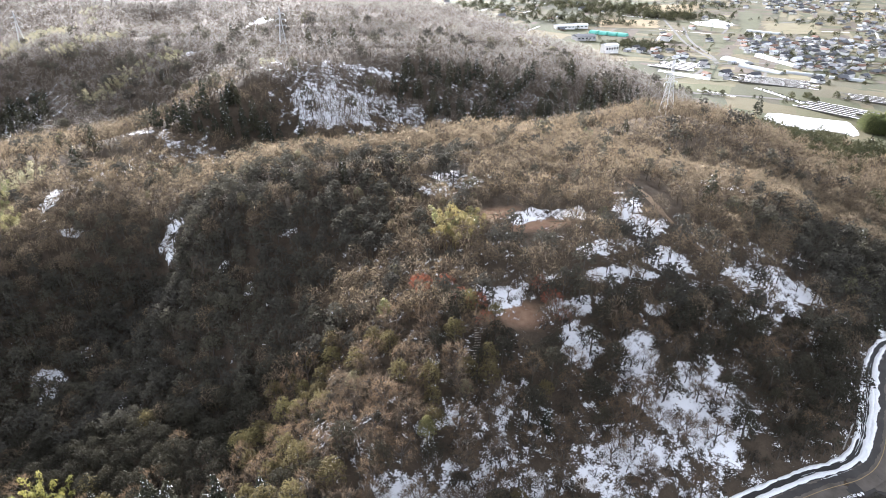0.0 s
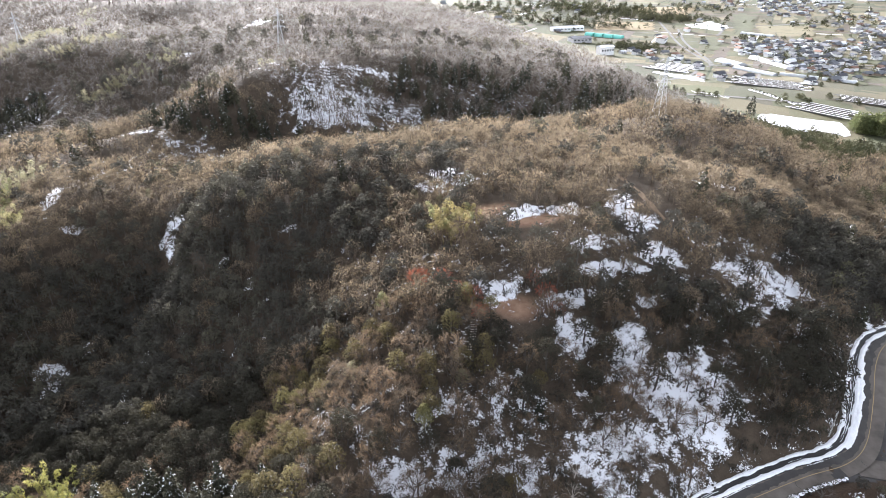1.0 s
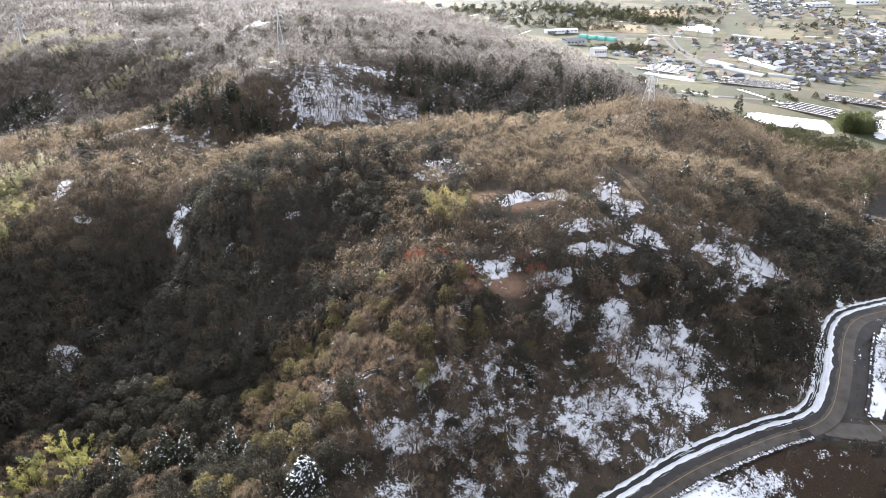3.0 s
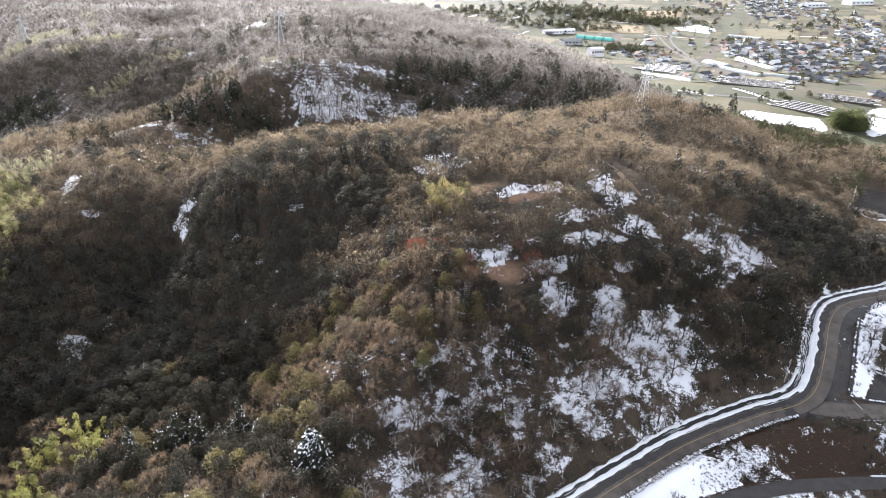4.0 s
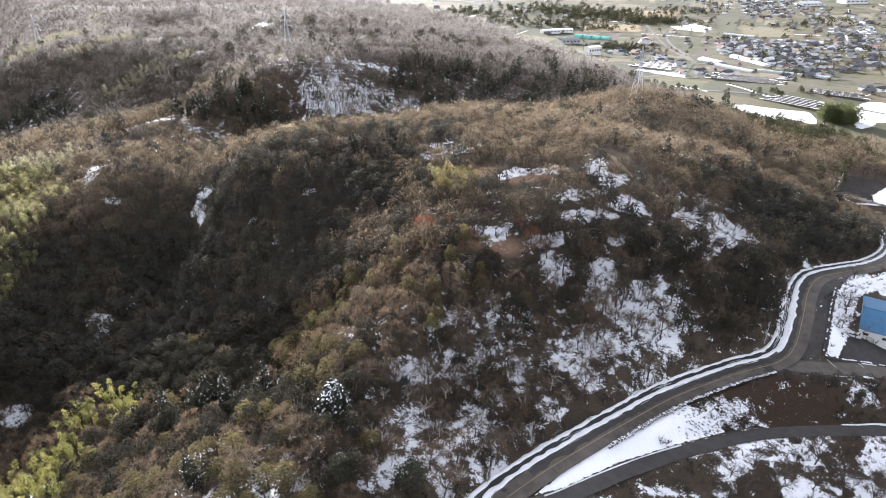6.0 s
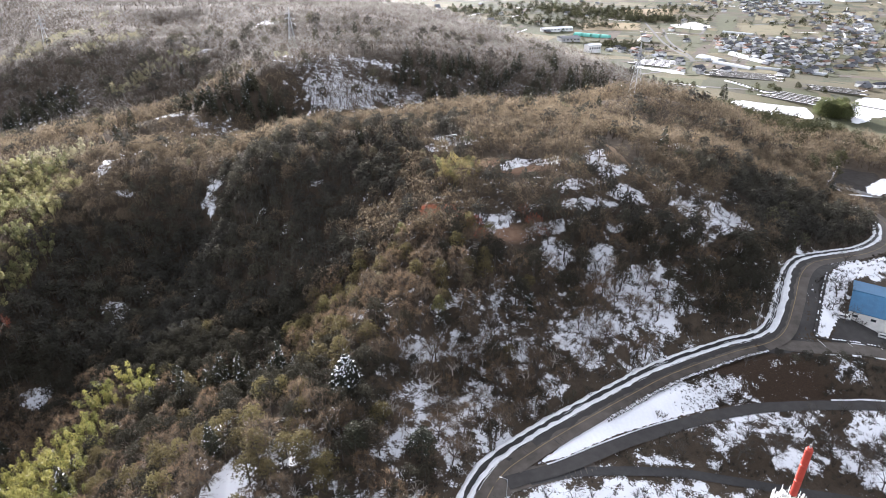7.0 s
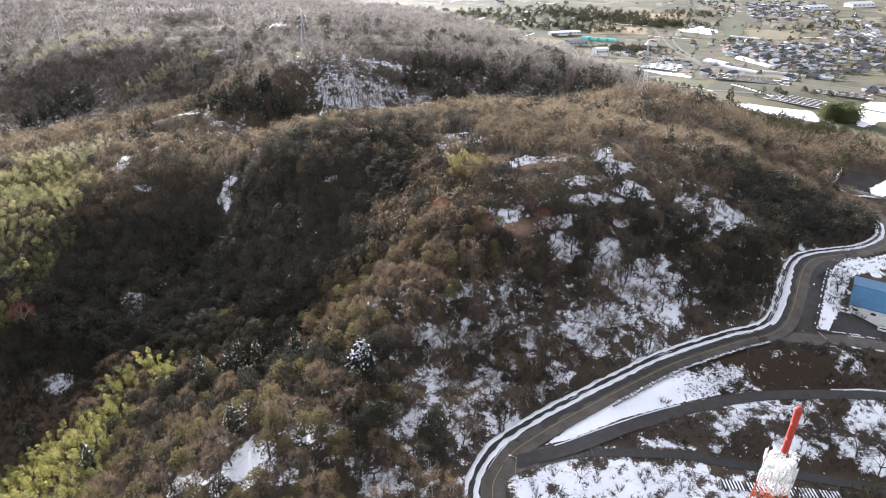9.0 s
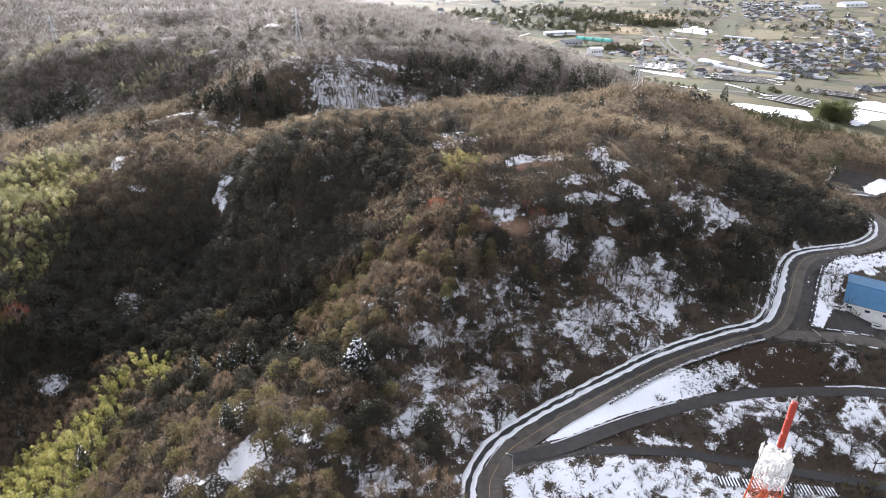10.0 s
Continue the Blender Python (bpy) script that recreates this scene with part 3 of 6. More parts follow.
for k, edge in enumerate(([(225, 275), (243, 298), (262, 323)], [(226, 275), (247, 271), (262, 281)])):
    p = smooth_line([(x, y, 0) for x, y in edge], 1.5)
    p[:, 2] = height(p[:, 0], p[:, 1]) + 0.35
    strip("snow_bank", p, 0.8, -0.8, 0.0, SNOW, 0.4, 0.4, 81 + k, "line of snow along the rim of the car park", category="snow")
sheet("car_park", [(226, 276), (262, 322), (290, 320), (275, 294), (247, 272)], 2.0, 0.3, PARK_ASPHALT, "dark asphalt car park cut into the wooded slope", "pavement", 0.3, 6, lumpy=0.0)
sheet("snow_field", [(252, 276), (260, 290), (286, 312), (291, 309), (276, 288), (258, 273)], 0.7, 0.42, SNOW, "drift of snow along the edge of the car park", "snow", 0.25, 7)
sheet("yard", [(129, 112), (133, 117.5), (140.5, 127.5), (144, 128), (150, 123.5), (182, 101), (176, 95), (166, 103), (151, 110), (140, 112)], 1.2, 0.14, LANE_ASPHALT, "worn asphalt yard in front of the shed", "pavement", 0.2, 8, lumpy=0.0)
sheet("junction", [(100, 107), (104, 104.5), (118, 105.5), (126.5, 113.5), (133, 124), (141, 136), (150, 149), (166, 164.5), (178, 171), (166, 169), (148, 158), (136, 146), (125, 130), (115, 117)], 0.7, 0.06, LANE_ASPHALT, "wide asphalt mouth of the junction", "road", 0.1, 9, lumpy=0.0)
sheet("snow_field", [(127, 115.8), (133, 125), (140.5, 136.5), (150, 149.5), (160, 158.5), (176, 168), (206, 186), (211, 180), (180, 163), (161, 151), (150, 138), (142, 128.5), (136, 120), (131, 115)], 0.25, 0.2, SNOW, "snow over the bank between the junction and the shed", "snow", 0.28, 10)
sheet("fork", [(10, 50), (9, 56), (13, 60.5), (21, 62.6), (30, 64.6), (37, 64.5), (40, 62), (33, 59), (22, 55.6), (14, 53)], 0.4, 0.17, ASPHALT, "patched asphalt where the side roads fork off", "road", 0.1, 11, lumpy=0.0)

seams = random.Random(8)
for k in range(30):
    q = FINE_ROAD[int(len(FINE_ROAD) * seams.uniform(0.1, 0.5))]
    w = FINE_ROAD[(np.abs(FINE_ROAD - q).sum(1)).argmin() + 1] - q
    side = np.array([-w[1], w[0], 0]) / math.hypot(w[0], w[1])
    a, b = seams.choice(((-3.1, -0.3), (-3.1, -1.2), (-2.4, -0.2), (0.3, 2.8)))
    seam = smooth_line([q + side * a, q + side * (a * 0.5 + b * 0.5) + w * seams.uniform(-0.8, 0.8), q + side * b + w * seams.uniform(-1, 1)], 0.4)
    strip("tar_seam", seam, 0.05, -0.05, 0.092, WET_ASPHALT, 0.03, seed=100 + k, label="dark tar seam across the worn asphalt", category="road")
for k, (x, y, long) in enumerate(((22, 58.8, 3.2), (25.5, 60.6, 2.2), (29, 62.6, 2.0), (17, 57.2, 1.6), (33, 61.2, 1.4), (14.5, 64.6, 2.0))):
    poly = [(x - long / 2, y - 0.5), (x, y - 0.6), (x + long / 2, y + 0.2), (x + long / 3, y + 0.7), (x - long / 3, y + 0.4)]
    sheet("damp_patch", poly, 0.12, 0.24, WET_ASPHALT, "dark damp patch on the asphalt of the fork", "road", 0.06, 20 + k, lumpy=0.0)
for ax, ay, bx, by in ((126.6, 114, 127.2, 110), (136.8, 113.2, 137.2, 110.6), (147.4, 112.6, 147, 109.6)):
    mark = finer(np.array([(ax, ay, float(height(ax, ay))), (bx, by, float(height(bx, by)))]), 0.4)
    strip("road_line", mark, 0.1, -0.1, 0.27, WHITE_LINE, 0.02, label="worn white stop line on the junction arm", category="road marking")

PATH_SOIL = plain("trodden_soil", (0.15, 0.11, 0.075), 0.95, 0.1, 0.35, 0.8, bump=0.3)
path_line = smooth_line([(72, 232, 0), (75.3, 212, 0), (79, 198, 0), (83, 189, 0), (90, 182, 0)])
path_line[:, 2] = height(path_line[:, 0], path_line[:, 1])
strip("path", finer(path_line, 0.8), 1.3, -1.3, 0.12, PATH_SOIL, 0.55, 0.06, 61, "bare trodden path along the crest beside snow", category="path")


# ---- trees: one shape function a kind; each gives (places, triangles, material number) ----
def join(pieces):
    v, f, m, n = [], [], [], 0
    for verts, faces, mat in pieces:
        verts, faces = np.asarray(verts, float).reshape(-1, 3), np.asarray(faces, int).reshape(-1, 3)
        v.append(verts), f.append(faces + n), m.append(np.full(len(faces), mat))
        n += len(verts)
    return np.vstack(v), np.vstack(f), np.concatenate(m)


def tube(points, radii, sides=3):
    """A tapered limb along points."""
    p, n = np.asarray(points, float), len(points)
    d = np.gradient(p, axis=0)
    d /= np.linalg.norm(d, axis=1)[:, None] + 1e-9
    u = np.cross(d, (0.31, 0.9, 0.29))
    u /= np.linalg.norm(u, axis=1)[:, None] + 1e-9
    w = np.cross(d, u)
    ang = np.arange(sides) * 2 * math.pi / sides
    ring = p[:, None] + np.asarray(radii)[:, None, None] * (u[:, None] * np.cos(ang)[None, :, None] + w[:, None] * np.sin(ang)[None, :, None])
    f = []
    for i in range(n - 1):
        for k in range(sides):
            a, b = i * sides + k, i * sides + (k + 1) % sides
            f += [(a, b, b + sides), (a, b + sides, a + sides)]
    return ring.reshape(-1, 3), f


def slivers(base, way, long, wide, r):
    """Thin pointed blades, for twigs and leaves."""
    n = len(base)
    way = way / (np.linalg.norm(way, axis=1)[:, None] + 1e-9)
    side = np.cross(way, r.normal(size=(n, 3)))
    side /= np.linalg.norm(side, axis=1)[:, None] + 1e-9
    long, wide = np.broadcast_to(long, n)[:, None], np.broadcast_to(wide, n)[:, None]
    v = np.stack([base - side * wide / 2, base + side * wide / 2, base + way * long], 1).reshape(-1, 3)
    return v, np.arange(3 * n).reshape(n, 3)


def bare_tree(seed, high=10.0, wide=3.6, limbs=7, tips=36, twigs=15, twig_wide=0.085, twig_long=1.15, branches=True, outward=0.9):
    """A leafless broadleaf tree: trunk, rising limbs, and branches that end in sprays of twigs over an uneven dome."""
    r = np.random.RandomState(seed)
    fork = np.array([r.normal(0, 0.3), r.normal(0, 0.3), high * r.uniform(0.25, 0.36)])
    pieces = [(*tube([(0, 0, -0.8), fork * 0.5 + r.normal(0, 0.08, 3), fork], [0.24, 0.19, 0.15], 4), 0)]
    middle = np.array([0, 0, high * 0.47])
    elbows = []
    for i in range(limbs):
        a = 2.4 * i + r.uniform(-0.4, 0.4)
        out = wide * r.uniform(0.35, 0.55) * (0.3 if i == 0 else 1)
        end = np.array([math.cos(a) * out, math.sin(a) * out, high * r.uniform(0.55, 0.74) - 0.2 * out])
        pieces.append((*tube([fork, fork * 0.5 + end * 0.5 + r.normal(0, 0.12, 3), end], [0.12, 0.085, 0.06]), 0))
        elbows.append(end)
    elbows = np.array(elbows)
    lobes = r.normal(size=(5, 3)) + np.array([0, 0, 0.4])
    lobes /= np.linalg.norm(lobes, axis=1)[:, None]
    for i in range(tips):
        u = 1 - 1.12 * (i + 0.5) / tips
        a = 2.39996 * i + r.uniform(-0.25, 0.25)
        n = np.array([math.cos(a) * math.sqrt(max(0, 1 - u * u)), math.sin(a) * math.sqrt(max(0, 1 - u * u)), u])
        bulge = 0.8 + 0.3 * max(0, (lobes @ n).max()) ** 3 + r.normal(0, 0.07)
        tip = middle + n * np.array([wide, wide, high * 0.5]) * bulge * 0.86
        start = elbows[((elbows - tip) ** 2).sum(1).argmin()]
        if branches:
            pieces.append((*tube([start, tip], [0.05, 0.02]), 0))
        t = r.uniform(0.35, 1.0, twigs)[:, None]
        at = start * (1 - t) + tip * t + r.normal(0, 0.2, (twigs, 3))
        dirs = n * outward + r.normal(0, 0.55, (twigs, 3)) + np.array([0, 0, 0.12])
        pieces.append((*slivers(at, dirs, twig_long * r.uniform(0.6, 1.25, twigs), twig_wide * r.uniform(0.7, 1.3, twigs), r), 1))
    return join(pieces)


def crowned_tree(seed, high=9.0, wide=4.0, inner=26, twigs=170, twig_wide=0.12, twig_long=0.9, limbs=3):
    """A leafless tree seen from afar: trunk, rising limbs, a heart of branches coloured dark as crown shade, and a
    shell of fine twigs over an uneven dome.
    """
    r = np.random.RandomState(seed)
    fork = np.array([r.normal(0, 0.3), r.normal(0, 0.3), high * 0.33])
    pieces = [(*tube([(0, 0, -0.8), fork], [0.2, 0.13]), 0)]
    for i in range(limbs):
        a = 2.1 * i + r.uniform(-0.5, 0.5)
        end = np.array([math.cos(a) * wide * 0.45, math.sin(a) * wide * 0.45, high * r.uniform(0.62, 0.8)])
        pieces.append((*tube([fork, end], [0.1, 0.04]), 0))
    lobes = r.normal(size=(6, 3)) + np.array([0, 0, 0.5])
    lobes /= np.linalg.norm(lobes, axis=1)[:, None]
    middle = np.array([0, 0, high * 0.5])
    half = np.array([wide, wide, high * 0.5])

    def dome(n, low):
        u = 1 - (1 - low) * (np.arange(n) + r.uniform(0.2, 0.8, n)) / n
        a = 2.39996 * np.arange(n) + r.uniform(-0.5, 0.5, n)
        d = np.stack([np.cos(a) * np.sqrt(1 - u * u), np.sin(a) * np.sqrt(1 - u * u), u], 1)
        return d, 0.74 + 0.3 * np.clip((d @ lobes.T).max(1), 0, 1) ** 4

    d, bulge = dome(inner, -0.35)
    across = np.cross(d, r.normal(size=(inner, 3)))
    pieces.append((*slivers(middle + d * half * (bulge * r.uniform(0.55, 0.78, inner))[:, None] - across * 0.4, across + 0.3 * d, wide * r.uniform(0.4, 0.65, inner), wide * 0.085, r), 0))
    d, bulge = dome(twigs, -0.3)
    at = middle + d * half * (bulge * r.uniform(0.7, 0.98, twigs))[:, None]
    pieces.append((*slivers(at, d * 0.75 + r.normal(0, 0.55, (twigs, 3)) + np.array([0, 0, 0.15]), twig_long * r.uniform(0.6, 1.3, twigs), twig_wide * r.uniform(0.7, 1.3, twigs), r), 1))
    return join(pieces)


def leafy_tree(seed, high=9.0, wide=3.2, clumps=22, leaves=34, size=0.42, drop=0.48):
    """An evergreen broadleaf tree: a lumpy crown of leaf sprays."""
    r = np.random.RandomState(seed)
    pieces = [(*tube([(0, 0, -0.8), (r.normal(0, 0.2), r.normal(0, 0.2), high * 0.5), (0, 0, high * 0.8)], [0.22, 0.16, 0.06], 4), 0)]
    for i in range(clumps):
        a, s = 2.4 * i, math.sqrt((i + 0.5) / clumps)
        c = np.array([math.cos(a) * s * wide * 0.8, math.sin(a) * s * wide * 0.8, high * (0.86 - drop * s * s) + r.normal(0, 0.35)])
        rad = wide * r.uniform(0.26, 0.42)
        d = r.normal(size=(leaves, 3)) + np.array([0, 0, 0.5])
        d /= np.linalg.norm(d, axis=1)[:, None]
        at = c + d * rad * r.uniform(0.7, 1.05, leaves)[:, None]
        across = np.cross(d, r.normal(size=(leaves, 3)))
        pieces.append((*slivers(at, across + 0.35 * d + np.array([0, 0, -0.15]), size * r.uniform(0.7, 1.4, leaves), size * 0.75, r), 1))
    return join(pieces)


def cedar_tree(seed, high=14.0, wide=2.6, tiers=13, fronds=13, snowy=0.0, size=1.0, fleck=0.2):
    """A conical conifer of drooping fronds, with snow lying on some of them."""
    r = np.random.RandomState(seed)
    pieces = [(*tube([(0, 0, -0.8), (0, 0, high * 0.5), (0, 0, high)], [0.24, 0.15, 0.03], 4), 0)]
    for i in range(tiers):
        s = i / tiers
        z, rad = high * (0.12 + 0.86 * s), (wide * (1 - s ** 1.6) ** 0.9 + 0.12) * r.uniform(0.82, 1.12)
        n = max(5, int(fronds * (1.15 - 0.55 * s)))
        a = r.uniform(0, 6.28, n)
        out = np.stack([np.cos(a), np.sin(a), np.zeros(n)], 1)
        up = np.array([0, 0, 1.0])
        at = out * rad * r.uniform(0.3, 0.72, n)[:, None] + up * (z + r.normal(0, 0.35, n))[:, None]
        pieces.append((*slivers(at, out * 0.8 + r.normal(0, 0.3, (n, 3)) - up * 0.42, (0.5 * rad + 0.35) * r.uniform(0.7, 1.2, n), 0.7 * size, r), 1))
        pieces.append((*slivers(at + up * 0.2, np.cross(out, up) * r.choice([-1, 1], n)[:, None] + out * 0.4 - up * 0.35 + r.normal(0, 0.25, (n, 3)), (0.42 * rad + 0.3) * r.uniform(0.7, 1.2, n), 0.55 * size, r), 1))
        if snowy:
            k = max(1, int(n * snowy))
            flat = np.cross(out[:k], up)
            for again in range(3):
                b = out[:k] * rad * r.uniform(0.5, 1.0, k)[:, None] + flat * r.uniform(-0.5, 0.5, k)[:, None]
                b[:, 2] += z - 0.1 * rad + 0.2 + r.uniform(-0.35, 0.3, k)
                w = (fleck * r.uniform(0.5, 1.5, k))[:, None]
                tilt = out[:k] * w * r.uniform(0.9, 2.2, k)[:, None] - up * 0.15
                v = np.stack([b - flat * w, b + flat * w * 0.8, b + tilt + flat * w * 0.7, b + tilt * 0.8 - flat * w * 0.6], 1).reshape(-1, 3)
                q = np.arange(4 * k).reshape(k, 4)
                pieces.append((v, np.vstack([q[:, :3], q[:, [0, 2, 3]]]), 2))
    return join(pieces)


def bamboo_clump(seed, high=9.5, wide=3.3, culms=6, leaves=95, blade=0.22):
    """A clump of bamboo: arching culms that end in nodding plumes of small leaves, with dark gaps between them."""
    r = np.random.RandomState(seed)
    pieces = []
    for i in range(culms):
        a, s = 2.4 * i, math.sqrt((i + 0.5) / culms) * wide
        foot = np.array([math.cos(a) * s, math.sin(a) * s, -0.5])
        b, h = a + r.uniform(-0.9, 0.9), high * r.uniform(0.62, 1.12)
        lean = np.array([math.cos(b), math.sin(b), 0]) * r.uniform(0.9, 1.9)
        tip = foot + lean + np.array([0, 0, h])
        mid = foot + lean * 0.3 + np.array([0, 0, h * 0.62])
        pieces.append((*tube([foot, mid, tip], [0.07, 0.06, 0.02]), 0))
        t = r.uniform(0.0, 1.0, leaves)[:, None] ** 0.75
        arc = mid * (1 - t) + tip * t + lean * t * t * 0.5 - np.array([0, 0, 1.0]) * t ** 4 * 0.8
        ball = r.normal(size=(leaves, 3))
        ball /= np.linalg.norm(ball, axis=1)[:, None]
        fat = (0.2 + 0.85 * np.sin(np.pi * np.clip(t * 0.8 + 0.15, 0, 1))) * r.uniform(0.8, 1.1)
        at = arc + ball * fat * r.uniform(0.75, 1.0, leaves)[:, None]
        across = np.cross(ball, r.normal(size=(leaves, 3)))
        pieces.append((*slivers(at, across + ball * 0.35 + np.array([0, 0, -0.45]), r.uniform(0.4, 0.85, leaves), blade, r), 1))
    return join(pieces)


def shrub(seed, wide=1.1, high=1.6, stems=7, twigs=12):
    r = np.random.RandomState(seed)
    pieces = []
    for i in range(stems):
        a = r.uniform(0, 6.28)
        tip = np.array([math.cos(a) * wide * r.uniform(0.3, 0.9), math.sin(a) * wide * r.uniform(0.3, 0.9), high * r.uniform(0.6, 1)])
        pieces.append((*tube([(0, 0, -0.2), tip], [0.035, 0.012]), 0))
        t = r.uniform(0.3, 1, twigs)[:, None]
        pieces.append((*slivers(tip * t, tip / np.linalg.norm(tip) + r.normal(0, 0.6, (twigs, 3)), r.uniform(0.4, 0.9, twigs), 0.06, r), 1))
    return join(pieces)


def grove(name, shapes, rows, mats, label, category="woods", lift=0.0):
    """Many trees as one piece of woodland. rows: x, y, z, size, turn, tint."""
    rows = np.asarray(rows, float).reshape(-1, 6)
    which = np.arange(len(rows)) % len(shapes)
    V, F, M, T, n = [], [], [], [], 0
    for k, (v, f, m) in enumerate(shapes):
        some = rows[which == k]
        if not len(some):
            continue
        c, s = np.cos(some[:, 4])[:, None], np.sin(some[:, 4])[:, None]
        size = some[:, 3][:, None]
        x = (v[None, :, 0] * c - v[None, :, 1] * s) * size + some[:, 0:1]
        y = (v[None, :, 0] * s + v[None, :, 1] * c) * size + some[:, 1:2]
        z = v[None, :, 2] * size + some[:, 2:3]
        V.append(np.stack([x, y, z], -1).reshape(-1, 3))
        F.append((f[None] + (np.arange(len(some)) * len(v))[:, None, None]).reshape(-1, 3) + n)
        M.append(np.tile(m, len(some)))
        T.append(np.repeat(some[:, 5], len(v)))
        n += len(some) * len(v)
    ob = new(name, mesh_from(name, np.vstack(V), np.vstack(F), mats, np.concatenate(M), tint=np.concatenate(T)))
    return tagged(ob, label, category, kind="stuff")


def tree_thing(name, shape, mats, names, label, category="tree", group=""):
    """One tree as a thing with its parts."""
    v, f, m = shape
    top = tagged(new(name), label, category, group)
    top.empty_display_size = 0.3
    for k, piece in enumerate(names):
        some = f[m == k]
        if not len(some):
            continue
        used, back = np.unique(some, return_inverse=True)
        ob = new(piece, mesh_from(piece, v[used], back.reshape(-1, 3), [mats[k]]))
        ob.parent = top
        if piece == "snow":
            tagged(ob, "clumps of snow", kind="stuff")
    return top


# Single trees on the crests: (x, y, size)
PALE_TREES = [(-97, 265, 0.93), (-65, 261, 0.93), (-48, 243, 0.62), (-22, 228, 0.63), (-34, 226, 0.89), (-141, 270, 0.86), (-80, 224, 0.83), (-72, 222, 0.71), (0, 208, 0.81), (-20, 221, 0.81), (-67, 243, 0.80), (-111, 256, 0.66), (-10, 217, 0.75), (-32, 208, 0.74), (-19, 202, 0.85), (-16, 173, 0.95), (-25, 132, 0.93), (6, 125, 0.79)]
DARK_TREES = [(-41, 239, 0.93), (-34, 279, 0.88), (-32, 403, 0.81), (-210, 352, 0.81), (-208, 333, 0.94), (-231, 353, 0.90), (-203, 468, 0.91), (-141, 400, 1.07), (-137, 403, 0.96), (-153, 392, 0.97), (-17, 208, 0.87), (-12, 198, 0.81)]


# ---- where the trees stand ----
dice = np.random.RandomState(11)


def scatter(x0, x1, y0, y1, gap):
    """Uneven but even-handed places on a grid of that gap."""
    x, y = np.meshgrid(np.arange(x0, x1, gap), np.arange(y0, y1, gap))
    x = (x + dice.uniform(-0.48, 0.48, x.shape) * gap).ravel()
    y = (y + dice.uniform(-0.48, 0.48, y.shape) * gap).ravel()
    return x, y


def wooded(x, y, margin=1.6):
    """Where trees may stand: off the roads, the open slopes, the plain and the clearings."""
    ok = is_plain(x, y) < 0.4
    for line, half in ROADS:
        far, _ = road_distance(x, y, line)
        ok &= far > half + margin + (2.6 if line is MAIN_ROAD else 0.6)
    ok &= ~((x > 16) & (y < 104) & (y < np.interp(x, MAIN_ROAD[::-1, 0] if MAIN_ROAD[0, 0] > MAIN_ROAD[-1, 0] else np.maximum.accumulate(MAIN_ROAD[:, 0]), MAIN_ROAD[:, 1])))
    ok &= ~((x > 118) & (x < 229) & (y < np.interp(x, [118, 137, 148, 166, 188, 212, 229], [118, 147, 158, 169, 181, 200, 222])))
    ok &= ~inside([(216, 262), (224, 272), (262, 324), (294, 322), (284, 290), (258, 258), (238, 254)], x, y)
    ok &= ~((x > 66 + (232 - y) * 0.22) & (x < 79 + (232 - y) * 0.22) & (y > 186) & (y < 232) & (np.random.RandomState(3).uniform(size=np.shape(x)) < 0.85))
    ok &= (soil_cover(x, y) < 0.3) & (soil_cover(x, y + 5) < 0.6) & (soil_cover(x, y + 10) < 0.85)
    ok &= ~((y > 700) & (y < 815) & (x > -350) & (x < 150))
    return ok


def near_any(x, y, spots):
    out = np.zeros(np.shape(x), bool)
    for px, py, rx, ry in spots:
        out |= np.hypot((x - px) / rx, (y - py) / ry) < 1
    return out


BAMBOO_GROVES = [(-124, 97, 15, 8), (-138, 80, 23, 19), (-119, 117, 12, 9), (-117, 63, 9, 12), (-214, 232, 22, 36), (-208, 184, 24, 36), (-235, 262, 24, 26), (-230, 292, 20, 22), (-196, 175, 13, 18), (-192, 156, 9, 10), (-124, 52, 19, 13), (5, 190, 7, 6), (364, 500, 3, 3),
                 (-402, 600, 20, 9), (-429, 591, 26, 8), (-412, 640, 9, 30), (-418, 690, 9, 40), (-434, 765, 10, 50), (-462, 860, 14, 60), (-345, 576, 20, 10), (-315, 589, 20, 9), (-262, 502, 12, 20), (-252, 518, 12, 12), (-272, 488, 16, 9), (-235, 535, 14, 10), (-128, 439, 7, 6), (60, 900, 60, 60), (110, 860, 40, 40)]
CEDAR_STANDS = [(-142, 384, 24, 14), (-165, 374, 16, 9), (-112, 386, 22, 12), (40, 462, 80, 36), (-10, 452, 26, 22), (120, 475, 60, 40), (-345, 478, 34, 40), (-205, 346, 5, 5), (-222, 318, 5, 4), (-36, 309, 4, 4), (-20, 306, 3, 3), (-43, 250, 4, 4),
                (-95, 520, 16, 6), (-80, 535, 12, 6), (-88, 112, 10, 6), (-70, 108, 12, 6), (-104, 118, 9, 6), (-52, 104, 9, 5)]
# Dark evergreens, some added only to darken slopes that lie in shade.
DARK_STANDS = [(-115, 190, 62, 62), (-58, 203, 40, 20), (165, 204, 36, 22), (98, 137, 17, 16), (64, 156, 22, 8), (14, 141, 17, 9), (66, 181, 16, 6), (-96, 137, 26, 10), (-21, 85, 12, 7), (150, 180, 34, 22), (190, 210, 26, 16), (102, 146, 24, 13), (76, 152, 14, 10), (28, 179, 14, 8),
               (-168, 152, 32, 26), (-86, 140, 30, 20), (-62, 165, 22, 18), (-76, 122, 18, 9), (-178, 185, 24, 30), (262, 415, 34, 44), (296, 424, 34, 30), (232, 395, 20, 26), (120, 205, 20, 8)]
